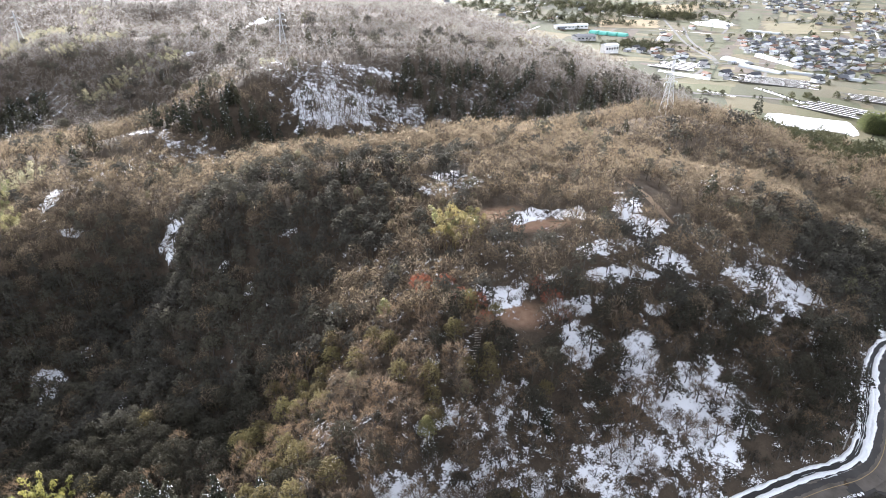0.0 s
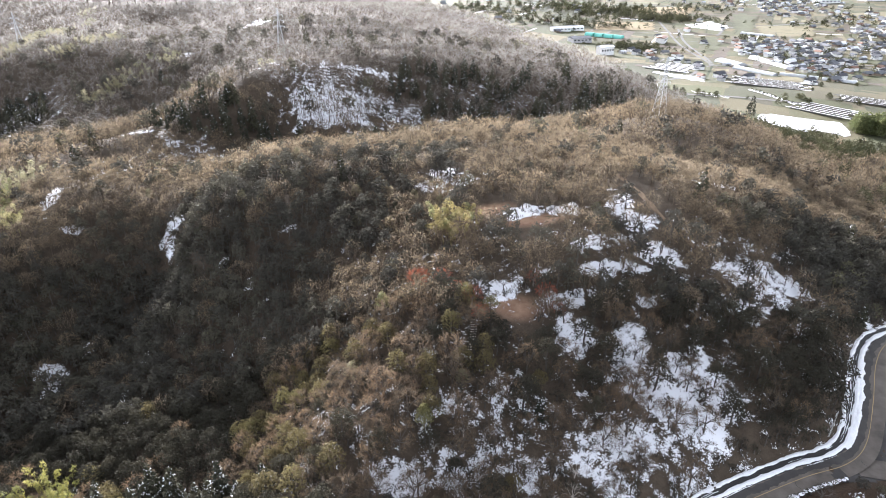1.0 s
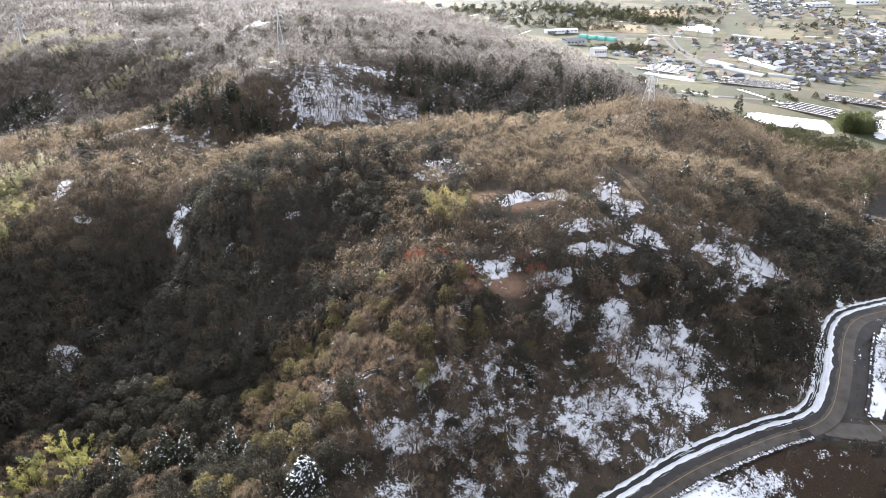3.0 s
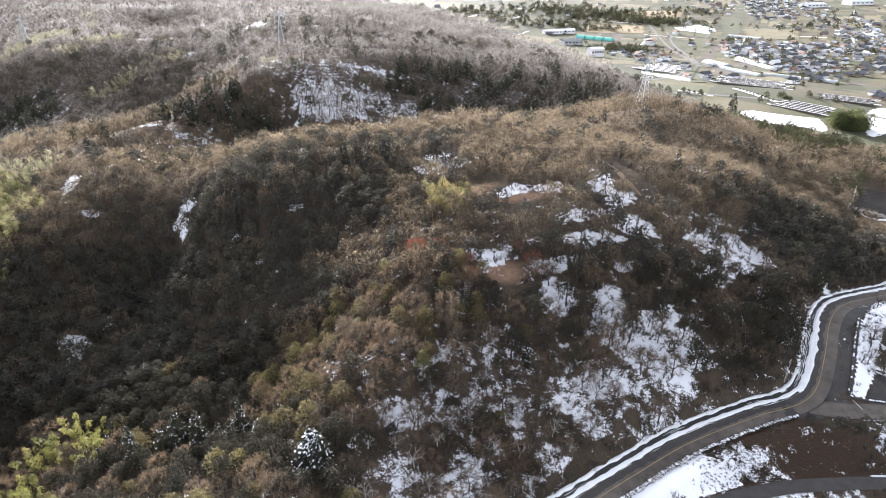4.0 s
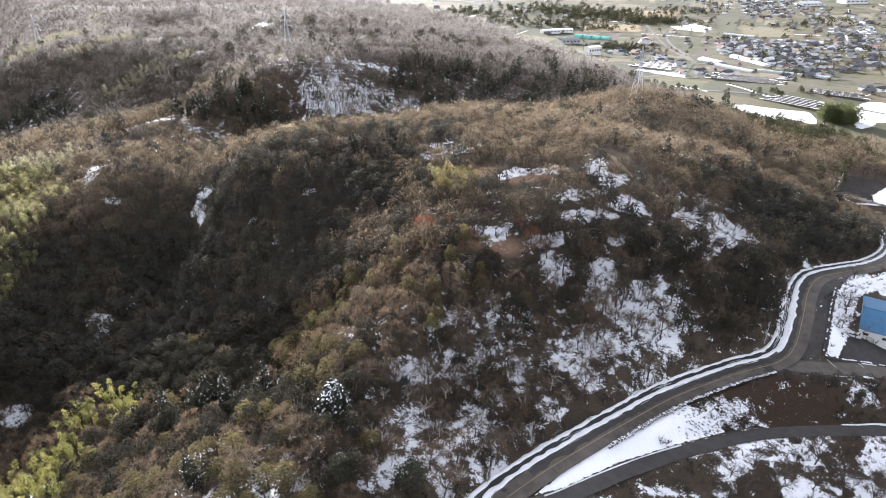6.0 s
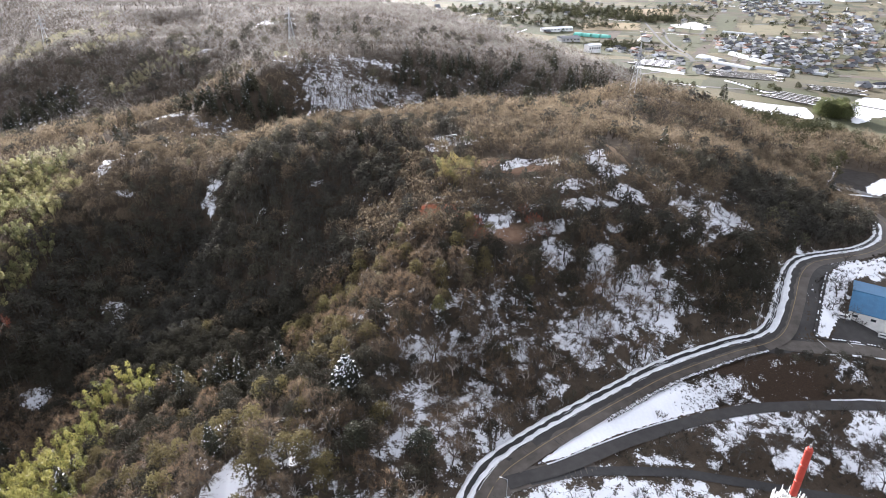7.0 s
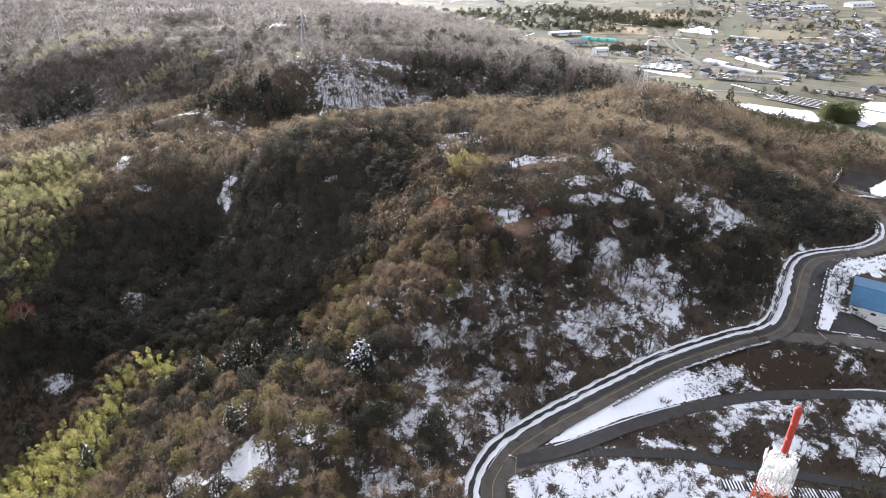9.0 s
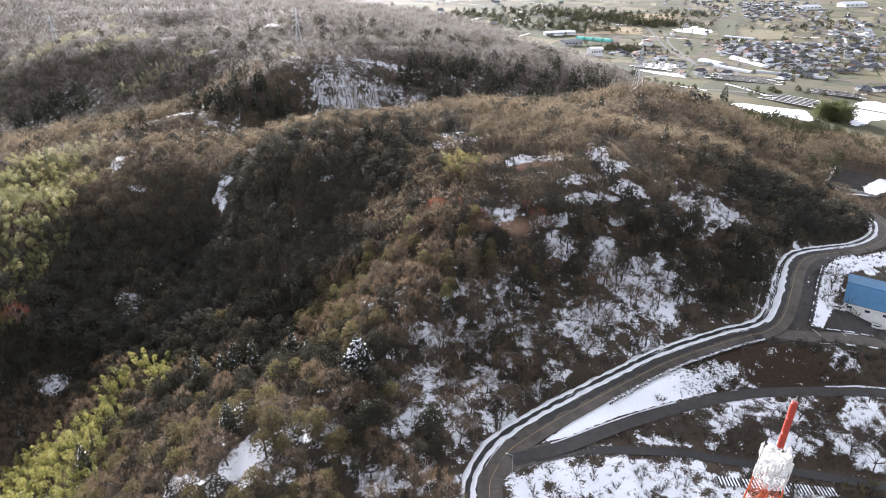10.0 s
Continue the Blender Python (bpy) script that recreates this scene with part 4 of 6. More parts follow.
EVERGREEN = [(-75, 95, 40, 20), (-110, 100, 25, 15), (250, 410, 50, 44), (-40, 235, 50, 26), (40, 128, 12, 8), (98, 128, 30, 24), (118, 152, 16, 14), (84, 104, 14, 8), (78, 152, 26, 10), (45, 160, 16, 9), (-30, 80, 14, 8), (70, 150, 18, 8), (-60, 200, 45, 22), (196, 205, 20, 26)]


def woodland(x0, x1, y0, y1, gap, bare, leafy, cedar, size=1.0, share=0.12, thin=True):
    """Fills a stretch of hill with mixed woods; returns rows for bare, evergreen, cedar and bamboo."""
    x, y = scatter(x0, x1, y0, y1, gap)
    ok = wooded(x, y) & (np.abs(x + 4) < 0.80 * (y + 95) + 25)
    if thin:
        ok &= dice.uniform(size=x.shape) > np.clip((np.maximum(np.maximum(snow_cover(x, y), 0.97 * snow_cover(x, y + 6)), 0.85 * snow_cover(x, y + 12)) - 0.42) * 1.9, 0, np.where(y > 300, 0.45, 0.82))
    x, y = x[ok], y[ok]
    z = height(x, y)
    rows = np.stack([x, y, z, size * dice.uniform(0.72, 1.25, x.shape), dice.uniform(0, 6.28, x.shape), (0.55 * dice.uniform(0, 1, x.shape) + 0.45 * (0.5 + 0.5 * np.sin(0.043 * x + 2.2 * np.sin(0.031 * y)) * np.sin(0.051 * y + 1.7 * np.sin(0.027 * x))))], 1)
    luck = dice.uniform(size=x.shape)
    b = near_any(x, y, BAMBOO_GROVES) & (luck < np.where(x < -180, 0.55, 0.85))
    c = near_any(x, y, CEDAR_STANDS) & (luck < np.where((x > -40) & (y > 400), 0.42, 0.75)) & ~b
    dark = near_any(x, y, DARK_STANDS)
    e = ~b & ~c & (luck < np.where(dark, np.where((x < -20) | (x > 120), 0.9, 0.7), np.where(near_any(x, y, EVERGREEN), 0.62, share)))
    c |= ~b & ~e & (luck > 0.996)
    rows[b, 3] = size * dice.uniform(0.8, 1.15, b.sum())
    return rows[~(b | c | e)], rows[e], rows[c], rows[b]


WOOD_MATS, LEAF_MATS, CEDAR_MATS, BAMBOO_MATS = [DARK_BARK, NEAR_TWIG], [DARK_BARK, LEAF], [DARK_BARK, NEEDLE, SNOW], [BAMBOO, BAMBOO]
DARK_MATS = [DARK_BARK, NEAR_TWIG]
RED_MATS = [BARK, RED_TWIG]

# the spur nearest the camera
near_bare, near_leafy, near_cedar, near_bamboo = woodland(-235, 150, 38, 152, 5.4, 1, 1, 1, 1.08)
# its crest and the far side of the west valley
mid_bare, mid_leafy, mid_cedar, mid_bamboo = woodland(-320, 320, 152, 285, 5.1, 1, 1, 1, 1.1)
# the ridges behind
far_bare, far_leafy, far_cedar, far_bamboo = woodland(-520, 400, 285, 720, 7.3, 1, 1, 1, 1.32, 0.10)
last_bare, last_leafy, _, last_bamboo = woodland(-760, 240, 720, 1400, 15.5, 1, 1, 1, 2.3, 0.08, False)

olive = (near_bare[:, 0] > -120) & (near_bare[:, 0] < 30) & (dice.uniform(size=len(near_bare)) < np.where(near_bare[:, 0] < -32, 0.5, np.where((near_bare[:, 0] > -28) & (near_bare[:, 1] < 98), 0.03, 0.2)))
olive_rows, near_bare = near_bare[olive], near_bare[~olive]
grove("olive_evergreens", [leafy_tree(s, 8, 3.0, 22, 34, 0.4) for s in (25, 26, 27)], olive_rows, [DARK_BARK, OLIVE], "evergreens mixed into the bare woods, sunlight put into their olive leaf colour")
near_shapes = [bare_tree(s, *hw, tips=t, twigs=19, twig_wide=0.065, twig_long=1.0, outward=0.6) for s, hw, t in ((1, (9.0, 3.7), 36), (2, (8.0, 3.4), 34), (3, (10.0, 4.0), 40), (4, (7.5, 3.8), 36), (5, (9.5, 3.2), 34), (6, (8.5, 4.2), 40))]
single = (near_bare[:, 1] < 150) & (near_bare[:, 0] > -70) & (near_bare[:, 0] < 105)
single &= np.cumsum(single) <= 290
LOOKS = ["leafless grey-brown tree with fine twigs on the slope", "leafless brown broadleaf tree on leaf litter", "tall bare tree with rising limbs among others",
         "spreading leafless tree above thin snow", "slender bare tree with reddish-brown twigs", "broad bare tree with a rounded twiggy crown"]
whole = [tree_thing("bare_tree", s, DARK_MATS, ["trunk", "crown"], LOOKS[k], group="bare trees on the slope") for k, s in enumerate(near_shapes)]
for k, (x, y, z, size, turn, tint) in enumerate(near_bare[single]):
    m = Matrix.LocRotScale((x, y, z), Euler((0, 0, turn)), (size, size, size * (0.9 + 0.2 * tint)))
    if k < len(whole):
        whole[k].matrix_basis = m
    else:
        ob = copy_thing(whole[k % len(whole)], m)
        ob.matrix_basis = m
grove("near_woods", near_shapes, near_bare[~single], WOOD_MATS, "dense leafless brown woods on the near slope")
grove("near_evergreens", [leafy_tree(s, leaves=28, size=0.46) for s in (21, 22, 23, 24)], near_leafy, [DARK_BARK, SHADE_LEAF], "evergreen broadleaf trees among bare woods, shade put into their leaf colour")
grove("near_bamboo", [bamboo_clump(s) for s in (31, 32, 33, 34)], near_bamboo, [FRESH_BAMBOO, FRESH_BAMBOO], "sunlit yellow-green bamboo grove on the valley side")
mid_shapes = [crowned_tree(s, h, w, 34, 240, 0.085, 1.0) for s, h, w in ((41, 9, 4.0), (42, 8, 3.6), (43, 10, 4.3), (44, 8.5, 4.2), (45, 9.5, 3.7))]
grove("crest_woods", mid_shapes, mid_bare, [SHADED_HEART, TWIG], "leafless brown woods along the hill's crest")
grove("crest_evergreens", [leafy_tree(s, 9, 3.2, 14, 15, 0.75) for s in (51, 52, 53)], mid_leafy, LEAF_MATS, "dark evergreens in the valley woods, partly added to deepen its shade")
grove("crest_bamboo", [bamboo_clump(s, 11, 3.4, 6, 105, 0.3) for s in (61, 62, 63, 66)], mid_bamboo, BAMBOO_MATS, "pale green bamboo on the far side of the valley")
far_shapes = [crowned_tree(s, h, w, 26, 125, 0.135, 1.1, 2) for s, h, w in ((71, 9, 4.2), (72, 8, 3.8), (73, 9.5, 4.0), (74, 8.5, 4.4))]
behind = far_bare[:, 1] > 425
grove("far_woods", far_shapes, far_bare[~behind], [SHADED_HEART, TWIG], "grey-brown leafless woods on the shoulder of the hill")
HAZE_MATS = [SHADED_HEART, HAZE_TWIG]
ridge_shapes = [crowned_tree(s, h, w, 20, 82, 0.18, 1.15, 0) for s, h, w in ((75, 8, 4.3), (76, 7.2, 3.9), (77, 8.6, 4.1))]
grove("ridge_woods", ridge_shapes, far_bare[behind], HAZE_MATS, "leafless woods on the ridge behind, greyed in colour for haze")
grove("far_evergreens", [leafy_tree(s, 9, 3.4, 9, 10, 1.2) for s in (81, 82)], far_leafy[far_leafy[:, 0] < 215], LEAF_MATS, "evergreens dotted over the far ridge")
grove("green_belt", [leafy_tree(s, 9, 3.8, 18, 20, 0.7, 0.6) for s in (83, 84)], far_leafy[far_leafy[:, 0] >= 215], [DARK_BARK, GARDEN], "dark green evergreen belt at the foot of the hill")
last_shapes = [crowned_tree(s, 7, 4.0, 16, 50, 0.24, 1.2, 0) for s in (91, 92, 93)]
grove("distant_woods", last_shapes, np.vstack([last_bare, last_leafy]), HAZE_MATS, "woods on the last ridges, haze put into the twig colour")
grove("ridge_bamboo", [bamboo_clump(s, 9, 3.6, 6, 34, 0.5) for s in (64, 65)], np.vstack([far_bamboo, last_bamboo * np.array([1, 1, 1, 0.6, 1, 1])]), [PALE_BAMBOO, PALE_BAMBOO], "pale yellow-green bamboo along the crests of the far ridges")
cedars = np.vstack([mid_cedar, far_cedar])
grove("cedar_stand", [cedar_tree(s, h, 2.4, 14, 22, 0.15, 0.7, 0.1) for s, h in ((104, 12), (105, 13.5), (106, 10.5))], near_cedar, CEDAR_MATS, "dark conifers among the bare trees of the valley")
grove("cedar_stand", [cedar_tree(s, h, 2.5, 11, 12, 0.1, 1.25, 0.1) for s, h in ((101, 12), (102, 13.5), (103, 10.5))], cedars, CEDAR_MATS, "dark conifers standing above the bare woods")


x, y = scatter(-128, -14, 396, 474, 4.6)
ok = snow_cover(x, y) > 0.3
x, y = x[ok], y[ok]
grove("slope_trees", [bare_tree(s, 7.5, 2.2, 4, 9, 4, 0.16, 1.2) for s in (781, 782, 783)], np.stack([x, y, height(x, y), dice.uniform(0.6, 1.2, x.shape), x, dice.uniform(0, 1, x.shape)], 1), DARK_MATS, "thin dark trees standing in snow on the far slope")


# ---- single trees that stand out ----
def one_kind(shape):
    return shape[0], shape[1], shape[2] * 0


def plant(name, shape, mats, names, x, y, size, label, group=""):
    ob = tree_thing(name, shape, mats, names, label, group=group)
    ob.matrix_basis = Matrix.LocRotScale((x, y, float(height(x, y))), Euler((0, 0, x)), (size, size, size))
    return ob


plant("snowy_conifer", cedar_tree(111, 8, 3.3, 15, 44, 0.5, 0.75, 0.115), CEDAR_MATS, ["trunk", "fronds", "snow"], -30.6, 82, 1.6, "dark conifer with clumps of snow on its fronds")
plant("snowy_conifer", cedar_tree(112, 9, 2.6, 12, 18, 0.25, 0.9, 0.14), CEDAR_MATS, ["trunk", "fronds", "snow"], -33, 68, 0.9, "small conifer flecked with snow among bare trees")
plant("snowy_conifer", cedar_tree(113, 9, 2.6, 12, 18, 0.25, 0.9, 0.14), CEDAR_MATS, ["trunk", "fronds", "snow"], 27, 118, 0.9, "low conifer speckled with snow above the road")
plant("conifer", leafy_tree(114, 11, 3.6, 34, 40, 0.5), [DARK_BARK, NEEDLE], ["trunk", "fronds"], -9, 61, 1.1, "dense dark rounded conifer above the road")
plant("conifer", leafy_tree(115, 11, 3.6, 34, 40, 0.5), [DARK_BARK, NEEDLE], ["trunk", "fronds"], -26, 60, 1.05, "dense dark conifer beside a patch of snow")
plant("russet_tree", bare_tree(121, 8, 3.6, twigs=24, twig_wide=0.11), RED_MATS, ["trunk", "crown"], -7, 163, 1.15, "bare tree with russet red twigs")
for k, (x, y, size) in enumerate([(10, 154, 1.0), (33, 156, 1.0), (12, 147, 0.9), (36, 152, 0.8), (5, 158, 0.9), (1, 164, 0.9), (30, 162, 0.8)]):
    plant("russet_tree", bare_tree(411 + k, 8, 3.8), RED_MATS, ["trunk", "crown"], x, y, size, "bare tree with reddish-brown twigs beside bare soil", "russet trees by the clearing")
plant("russet_tree", bare_tree(122, 10, 4.4), RED_MATS, ["trunk", "crown"], -183, 153, 1.4, "tree with withered red leaves in the shaded valley")
for k, (x, y, size) in enumerate([(5, 189, 1.4), (2, 186, 1.3), (8, 192, 1.3), (6, 185, 1.15), (0, 191, 1.2), (10, 187, 1.1)]):
    plant("bamboo", one_kind(bamboo_clump(131 + k)), [DRY_BAMBOO, DRY_BAMBOO], ["plume"], x, y, size, "yellow-green bamboo clump beside the clearing", "bamboo by the clearing")
BUSHES = [(-18, 157, 1.0), (-22, 150, 0.8), (-36, 162, 0.8), (-30, 126, 0.9), (-4, 113, 1.0), (-12, 92, 0.8), (-26, 93, 0.8), (-38, 140, 0.7)]
for k, (x, y, size) in enumerate(BUSHES):
    plant("evergreen_tree", leafy_tree(141 + k, 9, 2.4, 24, 30, 0.5), [BARK, BAMBOO if k in (4, 0) else LEAF], ["trunk", "crown"], x, y, size, "sunlit evergreen standing out of the bare woods", "evergreens on the spur")
for k, (x, y, size) in enumerate([(28, 163, 0.9), (24, 158, 0.7), (60, 128, 0.8), (52, 117, 0.75), (66, 122, 0.6), (58, 135, 0.7), (46, 109, 0.7), (70, 130, 0.6), (33, 204, 0.7), (45, 203, 0.7), (24, 208, 0.8), (60, 190, 0.7), (70, 195, 0.7), (66, 204, 0.8), (75, 190, 0.7), (52, 168, 0.8), (60, 168, 0.7), (74, 175, 0.8), (104, 172, 0.9), (112, 175, 1.0), (118, 173, 0.8), (99, 162, 0.9), (103, 159, 0.8), (20, 160, 0.9), (41, 147, 0.8), (57, 138, 0.9), (52, 142, 0.8), (68, 134, 0.8)]):
    plant("bare_tree", bare_tree(161 + k, 8, 3.2, 6, 22, 8, 0.06, 1.3), DARK_MATS, ["trunk", "crown"], x, y, size, "thin dark leafless tree standing in snow", "bare trees in the snow")
x, y = scatter(5, 150, 40, 215, 2.3)
pick = dice.uniform(size=x.shape) < np.where((y < 58) & (x > 18) & (x < 78), 0.4, np.where(snow_cover(x, y) > 0.5, 0.4, np.where((x > 44) & (y < np.interp(x, [44, 58, 140], [72, 86, 112])) & (np.hypot((x - 101) / 19, (y - 97) / 8) > 1), 0.9, 0.0)))
for line, half in ROADS:
    pick &= road_distance(x, y, line)[0] > half + 1.0
pick &= ~inside([(21, 62.6), (30, 65.4), (47, 74.2), (68, 81.8), (84, 86.8), (93, 88.5), (82, 97), (66, 91.5), (50, 82.5), (31, 69.5)], x, y) | ((x > 71) & (dice.uniform(size=x.shape) < (x - 68) / 20)) | (np.hypot(x - 56, y - 78) < 1.6) | (np.hypot(x - 62, y - 81.5) < 1.6)
x, y = x[pick], y[pick]
grove("undergrowth", [shrub(s) for s in (181, 182, 183)], np.stack([x, y, height(x, y), np.where(y < 58, 1.15, 1.0) * dice.uniform(0.6, 1.4, x.shape), x, dice.uniform(0, 1, x.shape)], 1), [DARK_BARK, THICKET], "dark bare shrubs poking through the snow", "shrubs")
PALE_BARK = plain("pale_bark", (0.46, 0.42, 0.37), 0.85, 0.15, 0.25, 4)
for k, (x, y, size) in enumerate([(-6, 86, 0.9), (-2, 80, 0.8), (14, 76, 0.7), (-38, 60, 0.8), (22, 92, 0.8), (-20, 74, 0.8), (6, 112, 0.8), (32, 98, 0.8), (-50, 66, 0.7), (60, 140, 0.7), (-10, 50, 0.8), (3, 66, 0.8), (-17, 75, 0.7), (-11, 90, 0.7), (0, 93, 0.75), (14, 95, 0.7), (25, 100, 0.7), (0, 73, 0.65), (-14, 47, 0.7), (-5, 46, 0.6), (47, 114, 0.7), (34, 104, 0.65), (-24, 70, 0.7), (9, 86, 0.6), (19, 82, 0.6), (-32, 74, 0.7)]):
    plant("pale_tree", bare_tree(401 + k, 8, 3.8, 9, 30, 3, 0.05, 1.4), [PALE_BARK, PALE_BARK], ["trunk", "crown"], x, y, size, "bare tree with pale grey bark and long limbs", "pale trees on the slope")
SNOWY_BARK = plain("snow_lined_bark", (0.44, 0.42, 0.4), 0.8, 0.2, 0.25, 3)
snowy = random.Random(17)
snowy_shapes = [tree_thing("snow_lined_tree", bare_tree(431 + k, 7, 3.4, 9, 24, 2, 0.05, 1.3), [SNOWY_BARK, SNOWY_BARK], ["trunk", "crown"], "bare tree with snow lying along its limbs", group="snow-lined trees above the road") for k in range(5)]
k = 0
while k < 46:
    x, y = snowy.uniform(-48, 62), snowy.uniform(42, 116)
    if not bool(wooded(np.array([x]), np.array([y]))[0]) or y > 100 + 0.3 * x + 12:
        continue
    size = snowy.uniform(0.45, 0.85)
    m = Matrix.LocRotScale((x, y, float(height(x, y))), Euler((0.1, 0, snowy.uniform(0, 6))), (size, size, size * 0.85))
    ob = snowy_shapes[k] if k < 5 else copy_thing(snowy_shapes[k % 5], m)
    ob.matrix_basis = m
    k += 1
x, y = scatter(-80, 232, 40, 236, 3.0)
ok = wooded(x, y, 0.2) & ((y < 165) | (x > 140)) & (dice.uniform(size=x.shape) < np.where(snow_cover(x, y) > 0.5, 0.12, np.where(x > 50, 0.95, 0.6)))
x, y = x[ok], y[ok]
grove("thicket", [leafy_tree(s, 2.2, 1.5, 7, 10, 0.42) for s in (501, 502, 503)], np.stack([x, y, height(x, y), dice.uniform(0.6, 1.5, x.shape), x, dice.uniform(0, 1, x.shape)], 1), [DARK_BARK, THICKET], "dark evergreen undergrowth beneath the bare trees", "undergrowth")


# Dark undergrowth added so the shaded valley floor comes out darker.
x, y = scatter(-215, -78, 112, 232, 4.2)
ok = wooded(x, y, 0.4) & (snow_cover(x, y) < 0.45) & ~near_any(x, y, BAMBOO_GROVES)
x, y = x[ok], y[ok]
grove("valley_thicket", [leafy_tree(s, 2.6, 2.2, 8, 10, 0.55) for s in (504, 505)], np.stack([x, y, height(x, y), dice.uniform(0.9, 1.8, x.shape), x, dice.uniform(0, 1, x.shape)], 1), [DARK_BARK, THICKET], "dark evergreen undergrowth added on the valley floor to deepen its shade", "undergrowth")
# Crest evergreens catching the low sun: the backlight is painted as cream leaves.
BACKLIT_LEAF = tinted("backlit_evergreen", [(0.0, (0.14, 0.125, 0.075)), (1.0, (0.23, 0.205, 0.125))], 0.6, 0.3, thin=0.35)
for k, (x, y, size) in enumerate(PALE_TREES):
    plant("evergreen_tree", leafy_tree(801 + k % 5, 9, 2.6, 24, 30, 0.5), [DARK_BARK, BACKLIT_LEAF], ["trunk", "crown"], x, y, size, "evergreen on the crest with backlight put into its pale leaf colour", "pale evergreens on the crest")
for k, (x, y, size) in enumerate(DARK_TREES):
    plant("conifer", cedar_tree(811 + k % 5, 10, 2.5, 13, 22, 0, 0.8), [DARK_BARK, NEEDLE, SNOW], ["trunk", "fronds"], x, y, size, "dark pointed conifer above the bare woods", "dark conifers on the crests")


def log_steps(x, y, xx, yy, count):
    """A flight of log steps up the slope."""
    flight = tagged(new("log_steps"), "flight of pale log steps climbing through the woods", "steps")
    for k in range(count):
        s = k / (count - 1)
        px, py = x * (1 - s) + xx * s + 0.8 * math.sin(3 * s), y * (1 - s) + yy * s
        v, f = tube([(px - 0.9, py, float(height(px, py)) + 0.2), (px + 0.9, py + 0.1, float(height(px, py)) + 0.2)], [0.13, 0.13], 6)
        ob = new("log_step", mesh_from("log_step", v, np.array(f), [PALE_BARK]))
        ob.parent = flight


log_steps(8, 136, 10, 148, 14)


# ---- small builders for made things ----
def part(name, bm, mat, parent, label=""):
    me = bpy.data.meshes.new(name)
    bm.to_mesh(me)
    bm.free()
    me.materials.append(mat)
    ob = new(name, me)
    ob.parent = parent
    return tagged(ob, label)


def box(bm, size, at=(0, 0, 0), turn=None, taper=1.0):
    got = bmesh.ops.create_cube(bm, size=1.0)["verts"]
    for v in got:
        if v.co.z > 0:
            v.co.x *= taper
            v.co.y *= taper
    m = Matrix.Translation(at) @ (turn or Matrix.Identity(4)) @ Matrix.Diagonal((*size, 1))
    bmesh.ops.transform(bm, matrix=m, verts=got)
    return bm


def rod(bm, a, b, radius, sides=6, end=None):
    a, b = Vector(a), Vector(b)
    got = bmesh.ops.create_cone(bm, cap_ends=True, segments=sides, radius1=radius, radius2=radius if end is None else end, depth=(b - a).length)["verts"]
    m = Matrix.Translation((a + b) / 2) @ (b - a).to_track_quat("Z", "Y").to_matrix().to_4x4()
    bmesh.ops.transform(bm, matrix=m, verts=got)
    return bm


def bevelled(bm, width=0.05, segments=2):
    bmesh.ops.bevel(bm, geom=bm.edges[:], offset=width, segments=segments, affect="EDGES", profile=0.6)
    return bm


RED = plain("red_paint", (0.37, 0.055, 0.036), 0.6, 0.3, 0.2, 1.0)
ORANGE = plain("orange_paint", (0.50, 0.12, 0.05), 0.55, 0.4, 0.2, 1.5)
WHITE = plain("white_paint", (0.62, 0.62, 0.60), 0.5, 0.4, 0.1, 1.5)
STEEL = plain("galvanised_steel", (0.42, 0.43, 0.44), 0.5, 0.5, 0.15, 2, 0.6)
BLUE_ROOF = plain("blue_sheet_roof", (0.03, 0.11, 0.205), 0.6, 0.3, 0.15, 0.4)
PALE_WALL = plain("pale_wall", (0.62, 0.61, 0.58), 0.7, 0.3, 0.12, 0.8)
GLASS = plain("dark_glass", (0.03, 0.035, 0.04), 0.12, 0.6, 0.2, 1)
RUBBER = plain("tyre_rubber", (0.02, 0.02, 0.02), 0.9, 0.2)
POLE = plain("pole_concrete", (0.30, 0.29, 0.27), 0.85, 0.2)


